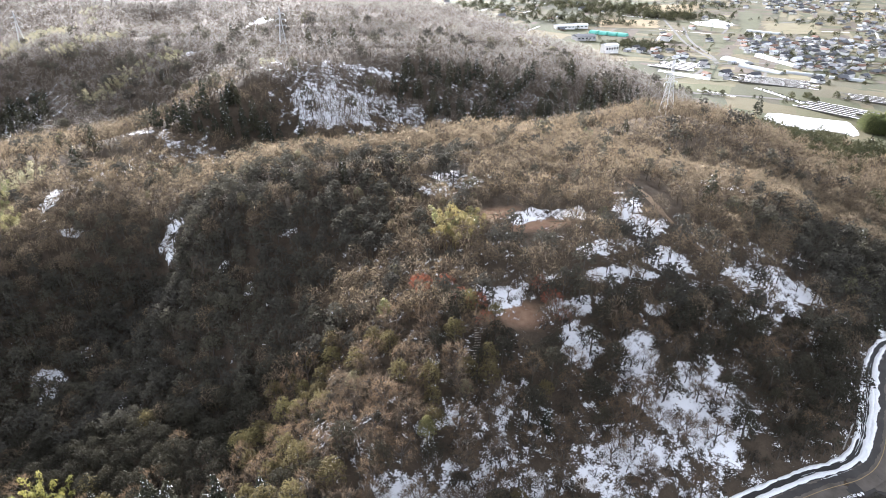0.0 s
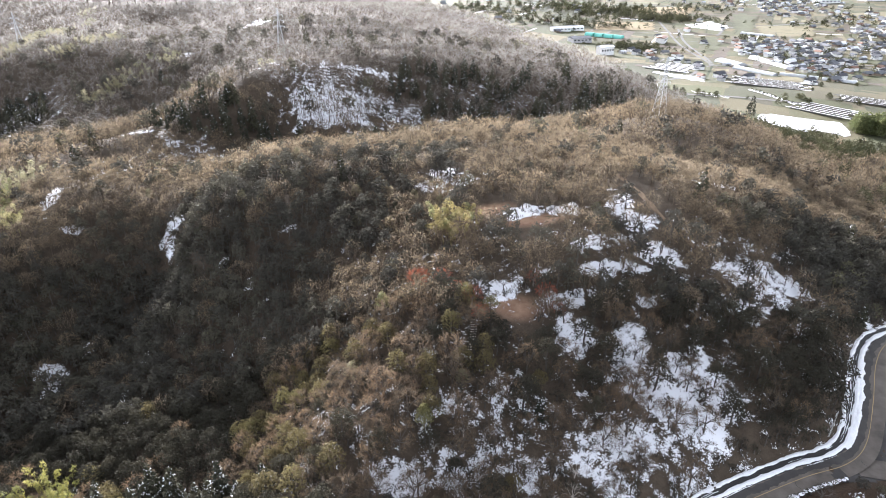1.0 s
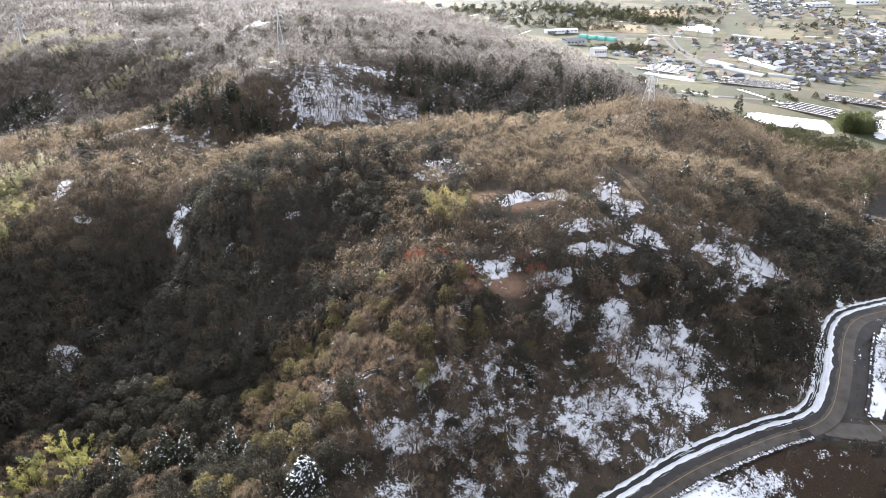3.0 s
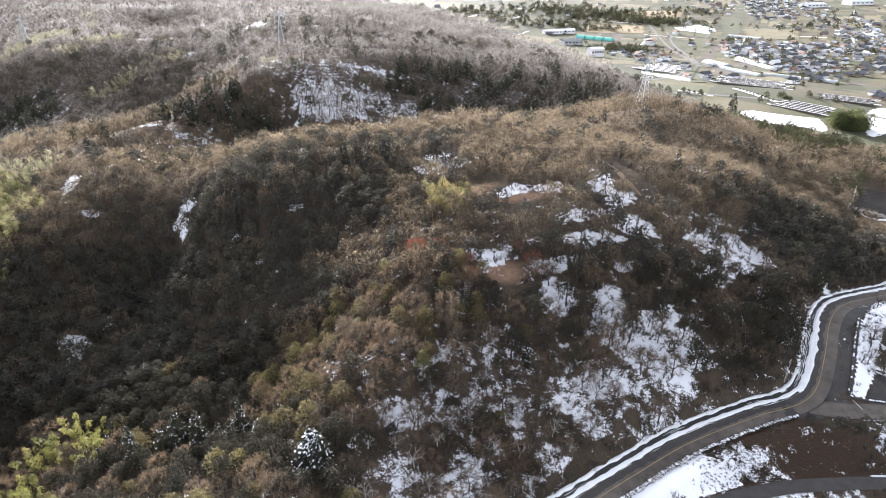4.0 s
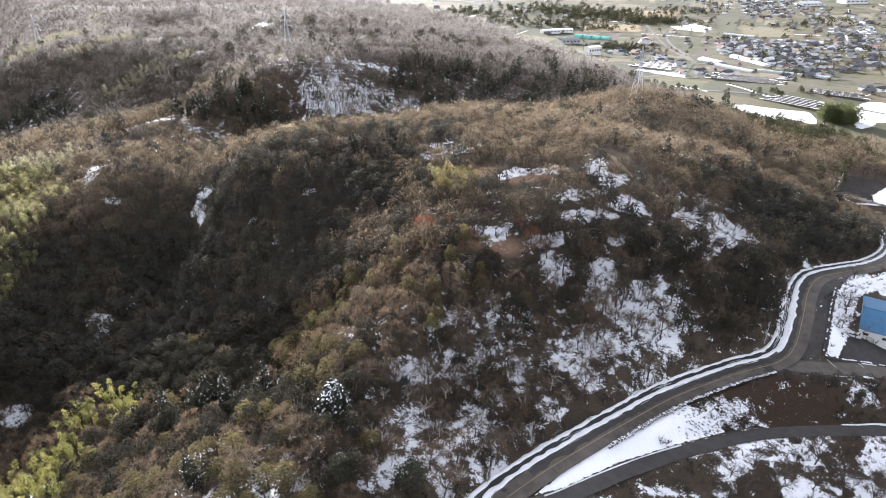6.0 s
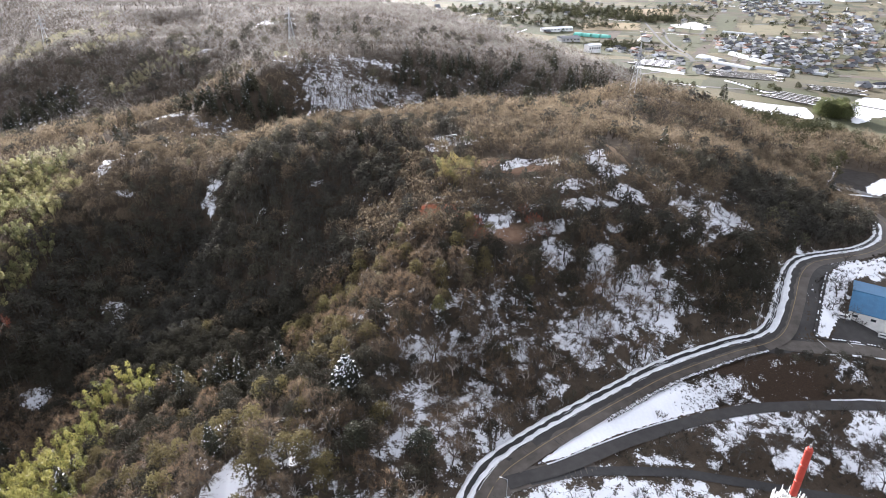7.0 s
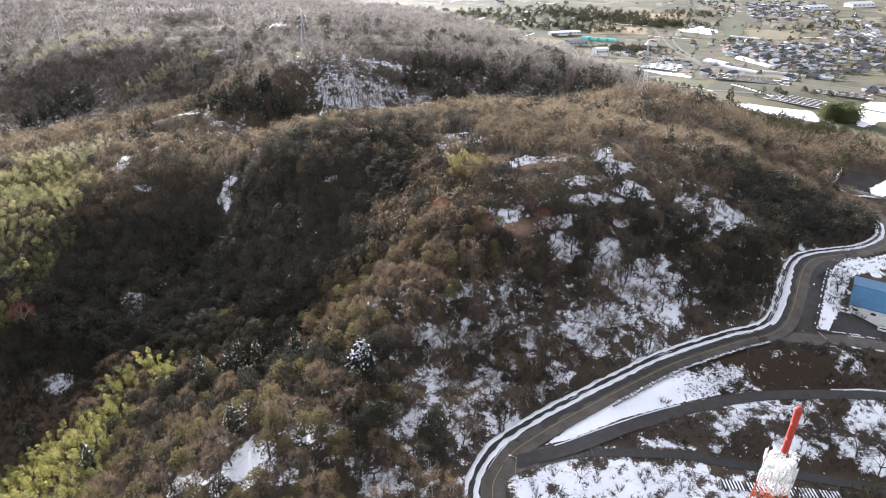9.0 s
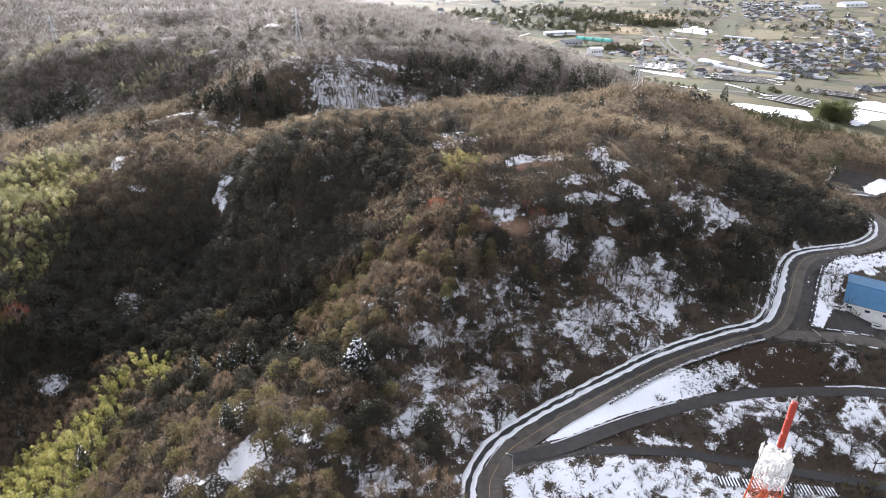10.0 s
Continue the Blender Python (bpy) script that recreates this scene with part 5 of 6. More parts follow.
# ---- radio mast ----
def radio_mast(x, y, top):
    base = float(height(x, y))
    mast = tagged(new("radio_mast"), "tall red and white lattice radio mast with a crowded platform", "mast")
    mast.matrix_basis = pose(x, y, base, 0, 0, 18)
    tip = top - base
    foot = tip - 10.8
    for k in range(3):
        z = foot + 1.75 + 2.72 * k
        bm = rod(bmesh.new(), (0, 0, z), (0, 0, z + 2.4), 0.45, 18)
        rod(bm, (0, 0, z + 2.4), (0, 0, z + 2.55), 0.45, 18, 0.33)
        rod(bm, (0, 0, z + 2.55), (0, 0, z + 2.72), 0.3, 18)
        rod(bm, (0, 0, z + 0.05), (0, 0, z + 0.15), 0.48, 18)
        part("antenna_drum", bm, RED, mast, "red cylindrical antenna drum")
    bm = rod(bmesh.new(), (0, 0, tip - 0.9), (0, 0, tip - 0.4), 0.14, 10)
    rod(bm, (0.1, 0, tip - 0.4), (0.1, 0, tip), 0.05)
    part("beacon", bm, STEEL, mast, "small white beacon")
    bm = bmesh.new()
    for a in range(4):
        p = (math.cos(a * math.pi / 2) * 0.35, math.sin(a * math.pi / 2) * 0.35)
        rod(bm, (*p, foot - 0.3), (*p, foot + 1.8), 0.06)
    part("neck", bm, WHITE, mast)
    # platforms
    for z, half in ((foot - 0.4, 1.7), (foot - 2.5, 1.85), (foot - 4.8, 2.0)):
        bm = rod(bmesh.new(), (0, 0, z - 0.05), (0, 0, z + 0.05), half * 0.5, 8)
        for a in range(16):
            c = (math.cos(a * math.pi / 8), math.sin(a * math.pi / 8))
            n = (math.cos((a + 1) * math.pi / 8), math.sin((a + 1) * math.pi / 8))
            rod(bm, (c[0] * half * 0.45, c[1] * half * 0.45, z), (c[0] * half, c[1] * half, z), 0.035, 4)
            for ring in (0.66, 0.83, 1.0):
                rod(bm, (c[0] * half * ring, c[1] * half * ring, z), (n[0] * half * ring, n[1] * half * ring, z), 0.04, 4)
        deck = part("platform", bm, WHITE, mast, "white grated platform")
        for a in range(8):
            p, q = [Vector((math.cos((a + d) * math.pi / 4) * half, math.sin((a + d) * math.pi / 4) * half, z)) for d in (0, 1)]
            for up in (0.55, 1.1):
                part("handrail", rod(bmesh.new(), p + Vector((0, 0, up)), q + Vector((0, 0, up)), 0.035, 4), WHITE, deck)
            part("baluster", rod(bmesh.new(), p, p + Vector((0, 0, 1.15)), 0.035, 4), WHITE, deck)
    # antennas held out on frames
    r = random.Random(3)
    for k, z in enumerate((foot - 0.6, foot - 2.2, foot - 3.9)):
        for a in range(6):
            ang = a * math.pi / 3 + 0.3 * k
            out = Vector((math.cos(ang), math.sin(ang), 0))
            side = Vector((-out.y, out.x, 0))
            far = 2.05 + r.uniform(-0.2, 0.35)
            bm = bmesh.new()
            for s in (-0.45, 0.45):
                for up in (0, 1.1):
                    rod(bm, out * 1.0 + side * s + Vector((0, 0, z + up)), out * far + side * s + Vector((0, 0, z + up)), 0.035, 4)
                rod(bm, out * far + side * s + Vector((0, 0, z - 0.5)), out * far + side * s + Vector((0, 0, z + 1.6)), 0.045, 5)
            holder = part("antenna_frame", bm, WHITE, mast)
            if a % 2 == k % 2:
                bm = rod(bmesh.new(), out * (far + 0.1) + Vector((0, 0, z - 0.4)), out * (far + 0.1) + Vector((0, 0, z + 1.5)), 0.15, 8)
                part("panel_antenna", bm, WHITE, holder)
            else:
                c = out * (far - 0.4) + side * 0.2 + Vector((0, 0, z + 0.4))
                bm = rod(bmesh.new(), c, c + out * 0.3, 0.38, 16, 0.33)
                part("dish", bm, WHITE, holder, "white drum-shaped dish")
    bm = bevelled(box(bmesh.new(), (1.0, 1.0, 0.7), (0.7, -0.9, foot + 0.25)), 0.08)
    part("equipment_box", bm, WHITE, mast)
    # four-legged lattice in bands
    bands = [(foot - 0.3, foot - 5.0, WHITE), (foot - 5.0, foot - 18, ORANGE), (foot - 18, foot - 31, WHITE), (foot - 31, foot - 45, ORANGE), (foot - 45, 0.0, WHITE)]
    wide = lambda z: 1.15 + (foot - z) * 0.055
    for hi, lo, mat in bands:
        lo = min(lo, hi - 2)
        for sx, sy in ((1, 1), (1, -1), (-1, -1), (-1, 1)):
            part("leg", rod(bmesh.new(), (sx * wide(hi), sy * wide(hi), hi), (sx * wide(lo), sy * wide(lo), lo), 0.13, 6), mat, mast)
        bm = bmesh.new()
        n = max(3, round((hi - lo) / 2.6))
        for k in range(n):
            z, zz = hi + (lo - hi) * k / n, hi + (lo - hi) * (k + 1) / n
            for (ax, ay), (bx, by) in (((1, 1), (1, -1)), ((1, -1), (-1, -1)), ((-1, -1), (-1, 1)), ((-1, 1), (1, 1))):
                w, ww = wide(z), wide(zz)
                rod(bm, (ax * w, ay * w, z), (bx * ww, by * ww, zz), 0.06, 4)
                rod(bm, (bx * w, by * w, z), (ax * ww, ay * ww, zz), 0.06, 4)
                rod(bm, (ax * w, ay * w, z), (bx * w, by * w, z), 0.06, 4)
        part("bracing", bm, mat, mast)
        part("ladder", box(bmesh.new(), (0.5, 0.12, hi - lo), (0, 0, (hi + lo) / 2)), mat, mast)


radio_mast(41.2, -1.3, 71.2)


# ---- transmission towers ----
def pylon(label):
    tower = tagged(new("pylon"), label, "pylon", "power line towers")
    high = 36.0
    wide = lambda z: max(0.55, 3.4 - z * 0.105)
    for sx, sy in ((1, 1), (1, -1), (-1, -1), (-1, 1)):
        bm = rod(bmesh.new(), (sx * wide(0), sy * wide(0), -1), (sx * wide(26), sy * wide(26), 26), 0.12, 5)
        rod(bm, (sx * wide(26), sy * wide(26), 26), (0.2 * sx, 0.2 * sy, high), 0.12, 5)
        part("leg", bm, STEEL, tower)
    bm, z = bmesh.new(), 0.0
    while z < 33:
        zz = z + max(1.6, wide(z) * 1.5)
        for (ax, ay), (bx, by) in (((1, 1), (1, -1)), ((1, -1), (-1, -1)), ((-1, -1), (-1, 1)), ((-1, 1), (1, 1))):
            w, ww = wide(z), wide(zz)
            rod(bm, (ax * w, ay * w, z), (bx * ww, by * ww, zz), 0.06, 4)
            rod(bm, (bx * w, by * w, z), (ax * ww, ay * ww, zz), 0.06, 4)
        z = zz
    part("bracing", bm, STEEL, tower)
    for z, out in ((21.5, 4.6), (26.0, 4.2), (30.5, 3.8)):
        bm = bmesh.new()
        for s in (1, -1):
            for y in (-0.5, 0.5):
                rod(bm, (s * 0.5, y, z), (s * out, 0, z + 0.2), 0.11, 4)
                rod(bm, (s * 0.5, y, z + 1.5), (s * out, 0, z + 0.2), 0.09, 4)
        arm = part("cross_arm", bm, STEEL, tower)
        for s in (1, -1):
            part("insulator", rod(bmesh.new(), (s * out, 0, z + 0.1), (s * out, 0, z - 1.5), 0.16, 6), WHITE, arm)
    return tower


first = pylon("grey steel lattice power pylon above the wooded hill")
SITES = [(129, 349, 24), (-412, 622, 24), (-134, 532, 24)]
for k, (x, y, turn) in enumerate(SITES):
    m = pose(x, y, float(height(x, y)), 0, 0, turn)
    if k:
        copy_thing(first, m)
    else:
        first.matrix_basis = m


# ---- blue-roofed shed, vehicles, poles ----
def shed():
    thing = tagged(new("shed"), "long white shed with a low blue sheet roof", "shed")
    thing.matrix_basis = pose(144.4, 126.2, 1.9, 0, 0, -35.5)
    long, deep, eave, ridge = 40.0, 25.0, 4.4, 6.4
    v = [(0, 0, -8), (long, 0, -8), (long, deep, -8), (0, deep, -8), (0, 0, eave), (long, 0, eave), (long, deep, eave), (0, deep, eave), (0, deep / 2, ridge - 0.15), (long, deep / 2, ridge - 0.15)]
    bm = bmesh.new()
    vs = [bm.verts.new(p) for p in v]
    for f in ((0, 1, 5, 4), (1, 2, 6, 9, 5), (2, 3, 7, 6), (3, 0, 4, 8, 7)):
        bm.faces.new([vs[i] for i in f])
    part("wall", bm, PALE_WALL, thing)
    slope = math.atan2(ridge - eave, deep / 2)
    for s, y in ((1, deep * 0.25 - 0.3), (-1, deep * 0.75 + 0.3)):
        bm = box(bmesh.new(), (long + 1.2, deep / 2 + 0.9, 0.14), (long / 2, y, (eave + ridge) / 2 + 0.02), Matrix.Rotation(s * slope, 4, "X"))
        roof = part("roof", bm, BLUE_ROOF, thing, "blue folded sheet roof")
        for k in range(30):
            bm = box(bmesh.new(), (0.07, deep / 2 + 0.86, 0.1), (0.2 + k * 1.5, y, (eave + ridge) / 2 + 0.13), Matrix.Rotation(s * slope, 4, "X"))
            part("roof_rib", bm, BLUE_ROOF, roof)
    part("ridge_cap", box(bmesh.new(), (long + 1.2, 0.6, 0.16), (long / 2, deep / 2, ridge + 0.14)), BLUE_ROOF, thing)
    for k in range(7):
        win = part("window", box(bmesh.new(), (1.6, 0.1, 0.9), (1.9 + 5.6 * k, -0.03, 2.6)), GLASS, thing, "dark window")
        part("window_frame", box(bmesh.new(), (1.8, 0.06, 0.08), (1.9 + 5.6 * k, -0.08, 2.12)), STEEL, win)
    part("shutter", box(bmesh.new(), (4.0, 0.1, 3.4), (16.5, -0.04, 1.0)), STEEL, thing, "grey roller shutter")


def van(x, y, turn, mat, label, long=4.2, tall=1.75):
    car = tagged(new("van"), label, "van", "parked vehicles")
    car.matrix_basis = pose(x, y, float(height(x, y)) + 0.2, 0, 0, turn)
    bm = bmesh.new()
    side = [(-long / 2, 0.35), (long / 2, 0.35), (long / 2, 0.95), (long / 2 - 0.35, 1.05), (long / 2 - 0.95, tall), (-long / 2 + 0.15, tall), (-long / 2, 1.0)]
    a = [bm.verts.new((px, -0.8, pz)) for px, pz in side]
    b = [bm.verts.new((px, 0.8, pz)) for px, pz in side]
    bm.faces.new(a), bm.faces.new(b[::-1])
    for k in range(len(side)):
        n = (k + 1) % len(side)
        bm.faces.new((a[n], a[k], b[k], b[n]))
    bmesh.ops.recalc_face_normals(bm, faces=bm.faces)
    part("body", bevelled(bm, 0.06), mat, car)
    part("windscreen", box(bmesh.new(), (0.05, 1.4, 0.62), (long / 2 - 0.62, 0, 1.42), Matrix.Rotation(-0.72, 4, "Y")), GLASS, car)
    for s in (1, -1):
        part("side_window", box(bmesh.new(), (long * 0.6, 0.04, 0.45), (-0.25, s * 0.81, 1.38)), GLASS, car)
        part("headlight", box(bmesh.new(), (0.06, 0.3, 0.16), (long / 2, s * 0.6, 0.8)), WHITE, car)
        for fx in (-long * 0.31, long * 0.31):
            wheel = part("wheel", rod(bmesh.new(), (fx, s * 0.66, 0.3), (fx, s * 0.83, 0.3), 0.31, 14), RUBBER, car)
            part("rim", rod(bmesh.new(), (fx, s * 0.8, 0.3), (fx, s * 0.845, 0.3), 0.18, 10), STEEL, wheel)
    return car


shed()
van(141.6, 124.6, -36, WHITE, "white van parked at the corner of the shed")
van(152.6, 117.6, -30, WHITE, "small white car parked in front of the shed", 3.4, 1.5)


def street_lamp(x, y, turn):
    lamp = tagged(new("street_lamp"), "slender grey street lamp beside the bend", "street lamp", "street lamps")
    lamp.matrix_basis = pose(x, y, float(height(x, y)), 0, 0, turn)
    part("pole", rod(bmesh.new(), (0, 0, -0.3), (0, 0, 7.2), 0.09, 8, 0.05), STEEL, lamp)
    part("arm", rod(bmesh.new(), (0, 0, 7.1), (1.5, 0, 7.5), 0.045, 6), STEEL, lamp)
    part("head", bevelled(box(bmesh.new(), (0.7, 0.28, 0.14), (1.7, 0, 7.5)), 0.04), WHITE, lamp)


def utility_pole(x, y, turn):
    pole = tagged(new("utility_pole"), "grey concrete utility pole with a crossarm", "utility pole", "poles along the road")
    pole.matrix_basis = pose(x, y, float(height(x, y)), 0, 0, turn)
    part("pole", rod(bmesh.new(), (0, 0, -0.5), (0, 0, 9.0), 0.17, 8, 0.11), POLE, pole)
    for z in (8.5, 7.8):
        beam = part("crossarm", box(bmesh.new(), (1.7, 0.09, 0.09), (0, 0.15, z)), STEEL, pole)
        for s in (-0.7, 0.7):
            part("insulator", rod(bmesh.new(), (s, 0.15, z), (s, 0.15, z + 0.25), 0.06, 6), WHITE, beam)


street_lamp(12.3, 51.5, 165)
utility_pole(23.5, 79.8, 30)
utility_pole(64.8, 103.2, 30)
utility_pole(108, 120, 40)


def clipped_hedge(line, a, b, side, gap, label, name="hedge_bush"):
    """A row of low clipped bushes with caps of snow along a road."""
    path = offset_line(finer(between(line, a, b), 1.0), side)
    r = random.Random(4)
    for k in range(0, len(path), gap):
        x, y, z = path[k]
        bush = tagged(new(name), label, "bush", "hedge along the road")
        bush.matrix_basis = pose(x + r.uniform(-0.15, 0.15), y + r.uniform(-0.15, 0.15), z + 0.02, 0, 0, r.uniform(0, 360)) @ Matrix.Diagonal((r.uniform(0.9, 1.2), r.uniform(0.9, 1.2), r.uniform(0.7, 1.0), 1))
        v, f, m = leafy_tree(200 + k % 5, 0.9, 0.72, 7, 12, 0.3)
        for kind, mat, title in ((0, LEAF, "stem"), (1, LEAF, "leaves")):
            some = f[m == kind]
            used, back = np.unique(some, return_inverse=True)
            ob = new(title, mesh_from(title, v[used], back.reshape(-1, 3), [mat]))
            ob.parent = bush
        bm = bmesh.new()
        got = bmesh.ops.create_icosphere(bm, subdivisions=1, radius=0.58)["verts"]
        for q in got:
            q.co = Vector((q.co.x * r.uniform(0.7, 1.3), q.co.y * r.uniform(0.7, 1.3), max(-0.05, q.co.z) * 0.4 + 0.78))
        part("snow_cap", bm, SNOW, bush, "cap of snow")


clipped_hedge(MAIN_ROAD, 0.262, 0.44, -3.95, 1, "low dark bush with a cap of snow")


def slatted_roof():
    """The open slatted roof below the mast, each slat carrying snow."""
    thing = tagged(new("slatted_roof"), "low open roof of dark slats with snow between them", "pergola")
    thing.matrix_basis = pose(68.5, 53.3, -4.8, 0, 5.5, -3)
    for k in range(34):
        x = 0.5 + 0.95 * k
        slat = part("slat", box(bmesh.new(), (0.42, 3.1, 0.12), (x, 0, 0)), WET_ASPHALT, thing)
        if k % 7 != 6:
            part("snow_strip", box(bmesh.new(), (0.44, 3.0, 0.16), (x + 0.46, 0, 0.02)), SNOW, slat, "strip of snow")
    for y in (-1.3, 1.3):
        part("beam", box(bmesh.new(), (33, 0.18, 0.2), (16.5, y, -0.18)), POLE, thing)
        for k in range(6):
            part("post", box(bmesh.new(), (0.16, 0.16, 3.0), (1.0 + 6.2 * k, y, -1.7)), POLE, thing)


slatted_roof()
for x, y, size in ((146, 137, 1.15), (139, 128, 0.8), (163, 160, 0.9), (91, 70, 0.9), (84, 73, 0.8), (98, 68, 0.85), (108, 71, 0.95), (76, 70, 0.7), (119, 84, 0.8), (70, 69, 0.6), (29, 50, 0.7), (103, 76, 1.1), (79, 67, 1.0), (88, 66, 1.0), (113, 65, 1.1), (72, 74, 0.9), (122, 70, 1.1), (117, 60, 1.0), (130, 84, 0.9), (140, 122, 1.1), (150, 142, 1.0), (108, 82, 0.8), (61, 67, 0.9), (95, 100, 0.8)):
    plant("bare_tree", bare_tree(int(x), 8, 4.4, 9, 30, 6, 0.06, 1.6), [DARK_BARK, DARK_BARK], ["trunk", "crown"], x, y, size, "dark leafless tree spreading over snow", "bare trees below the road")


for k, (x, y, size) in enumerate([(107, 103.5, 0.9), (112, 102, 0.8), (116, 102.5, 1.0), (121, 101.5, 1.0), (128, 102.6, 1.1), (129, 98.5, 0.9), (124, 104, 0.8), (134, 102, 0.9), (139, 100, 0.8)]):
    plant("evergreen_bush", leafy_tree(701 + k % 4, 3.2, 2.1, 14, 22, 0.42), [DARK_BARK, LEAF], ["trunk", "crown"], x, y, size, "dark rounded evergreen bush below the junction", "bushes below the junction")
for k, (x, y, size) in enumerate([(104, 53, 1.0), (109, 52, 1.1), (113, 54.5, 1.2), (107, 50, 1.0), (115, 51, 1.1)]):
    plant("dry_bush", shrub(711 + k, 1.9, 2.6, 16, 22), [BARK, OLIVE], ["stems", "twigs"], x, y, size, "dry yellow-brown bush at the foot of the bank", "bushes below the lane")


def car_park_wall(x, y, xx, yy):
    """A low pale retaining wall of cast lengths with a coping."""
    thing = tagged(new("low_wall"), "low pale concrete wall along the car park", "wall")
    n = 9
    for k in range(n):
        a, b = k / n, (k + 0.96) / n
        ax, ay, bx, by = x + (xx - x) * a, y + (yy - y) * a, x + (xx - x) * b, y + (yy - y) * b
        z = float(height((ax + bx) / 2, (ay + by) / 2))
        long = math.hypot(bx - ax, by - ay)
        m = pose((ax + bx) / 2, (ay + by) / 2, z, 0, 0, math.degrees(math.atan2(by - ay, bx - ax)))
        for name, size, at in (("wall_length", (long, 0.4, 1.6), (0, 0, 0.6)), ("coping", (long, 0.6, 0.15), (0, 0, 1.475))):
            bm = box(bmesh.new(), size, at)
            bmesh.ops.transform(bm, matrix=m, verts=bm.verts)
            part(name, bm, CONCRETE, thing)


car_park_wall(229, 277, 259, 272)


def stone_kerb(line, label, seed):
    """A low kerb of rough dark blocks, some capped with snow."""
    thing = tagged(new("stone_kerb"), label, "kerb")
    r = random.Random(seed)
    p = finer(np.array([(x, y, 0.0) for x, y in line]), 0.95)
    for (ax, ay, _), (bx, by, _) in zip(p, p[1:]):
        x, y = (ax + bx) / 2, (ay + by) / 2
        m = pose(x, y, float(height(x, y)) + 0.2, 0, 0, math.degrees(math.atan2(by - ay, bx - ax)) + r.uniform(-8, 8))
        bm = bevelled(box(bmesh.new(), (r.uniform(0.7, 0.9), r.uniform(0.45, 0.6), r.uniform(0.5, 0.75)), (0, 0, 0.1)), 0.06)
        bmesh.ops.transform(bm, matrix=m, verts=bm.verts)
        block = part("block", bm, KERB_STONE, thing)
        if r.random() < 0.45:
            bm = bevelled(box(bmesh.new(), (r.uniform(0.5, 0.9), r.uniform(0.4, 0.6), 0.2), (0, 0, 0.5)), 0.08)
            bmesh.ops.transform(bm, matrix=m, verts=bm.verts)
            part("snow_cap", bm, SNOW, block, "cap of snow")


KERB_STONE = plain("kerb_stone", (0.07, 0.065, 0.06), 0.9, 0.15, 0.4, 3, bump=0.3)
stone_kerb([(152, 109.2), (140, 113.2), (131, 114.4), (127, 114.8), (126.2, 116.2), (132.2, 125.6), (139.6, 137), (149, 150)], "dark stone kerb round the snowy bank", 4)
x, y = scatter(124, 205, 112, 190, 1.7)
ok = inside([(127, 115.8), (133, 125), (140.5, 136.5), (150, 149.5), (160, 160), (206, 189), (210, 184), (161, 151), (150, 138), (142, 128.5), (136, 120), (131, 115)], x, y) & (dice.uniform(size=x.shape) < 0.5)
x, y = x[ok], y[ok]
grove("bank_shrubs", [shrub(s, 1.0, 1.2, 8, 9) for s in (191, 192)], np.stack([x, y, height(x, y), dice.uniform(0.5, 1.2, x.shape), x, dice.uniform(0, 1, x.shape)], 1), [DARK_BARK, THICKET], "dark bare shrubs growing through the snowy bank", "shrubs")

x, y = scatter(58, 94, 80, 99, 0.75)
ok = inside([(84, 86.8), (94, 88.5), (83, 98.6), (63.6, 91.4), (68, 82.5)], x, y) & (dice.uniform(size=x.shape) < np.clip((x - 62) / 24, 0, 0.85))
x, y = x[ok], y[ok]
grove("grass_tufts", [shrub(s, 0.6, 0.5, 9, 5) for s in (193, 194)], np.stack([x, y, height(x, y) + 0.12, dice.uniform(0.3, 0.8, x.shape), x, dice.uniform(0, 1, x.shape)], 1), [DARK_BARK, THICKET], "dry brown grass tufts coming through the snow", "grass")


# ---- the town on the plain ----
TILES = [plain("grey_tiles", (0.11, 0.115, 0.125), 0.8, 0.3, 0.2, 0.6), plain("dark_tiles", (0.06, 0.062, 0.07), 0.8, 0.3, 0.2, 0.6), plain("brown_tiles", (0.17, 0.10, 0.07), 0.7, 0.3, 0.2, 0.6),
         plain("silver_roof", (0.40, 0.42, 0.45), 0.45, 0.4, 0.2, 0.6), plain("snowy_roof", (0.6, 0.62, 0.66), 0.7, 0.3, 0.2, 0.4)]
WALLS = [plain("cream_wall", (0.55, 0.52, 0.46), 0.8, 0.2), plain("white_wall", (0.70, 0.70, 0.69), 0.8, 0.2), plain("timber_wall", (0.22, 0.17, 0.13), 0.8, 0.2), plain("grey_wall", (0.40, 0.40, 0.40), 0.8, 0.2)]
FILM = plain("greenhouse_film", (0.34, 0.355, 0.36), 0.5, 0.4, 0.08, 0.3)
TEAL = plain("teal_netting", (0.14, 0.46, 0.38), 0.7, 0.3, 0.2, 0.3)
TRACK = plain("worn_asphalt", (0.1, 0.096, 0.09), 0.9, 0.2, 0.2, 0.3)
PANEL = plain("dark_rows", (0.075, 0.072, 0.066), 0.9, 0.08, 0.2, 0.3)


def gable(long, deep, eave, ridge, over=0.6):
    """A roof of two slopes with thickness."""
    bm = bmesh.new()
    x, y = long / 2 + over, deep / 2 + over
    low = eave - (ridge - eave) * over / (deep / 2)
    v = [bm.verts.new(p) for p in ((-x, -y, low), (x, -y, low), (x, 0, ridge), (-x, 0, ridge), (x, y, low), (-x, y, low),
                                   (-x, -y, low - 0.25), (x, -y, low - 0.25), (x, y, low - 0.25), (-x, y, low - 0.25))]
    for f in ((0, 1, 2, 3), (3, 2, 4, 5), (6, 7, 1, 0), (5, 4, 8, 9), (0, 3, 5, 9, 6), (1, 7, 8, 4, 2)):
        bm.faces.new([v[i] for i in f])
    bmesh.ops.recalc_face_normals(bm, faces=bm.faces)
    return bm


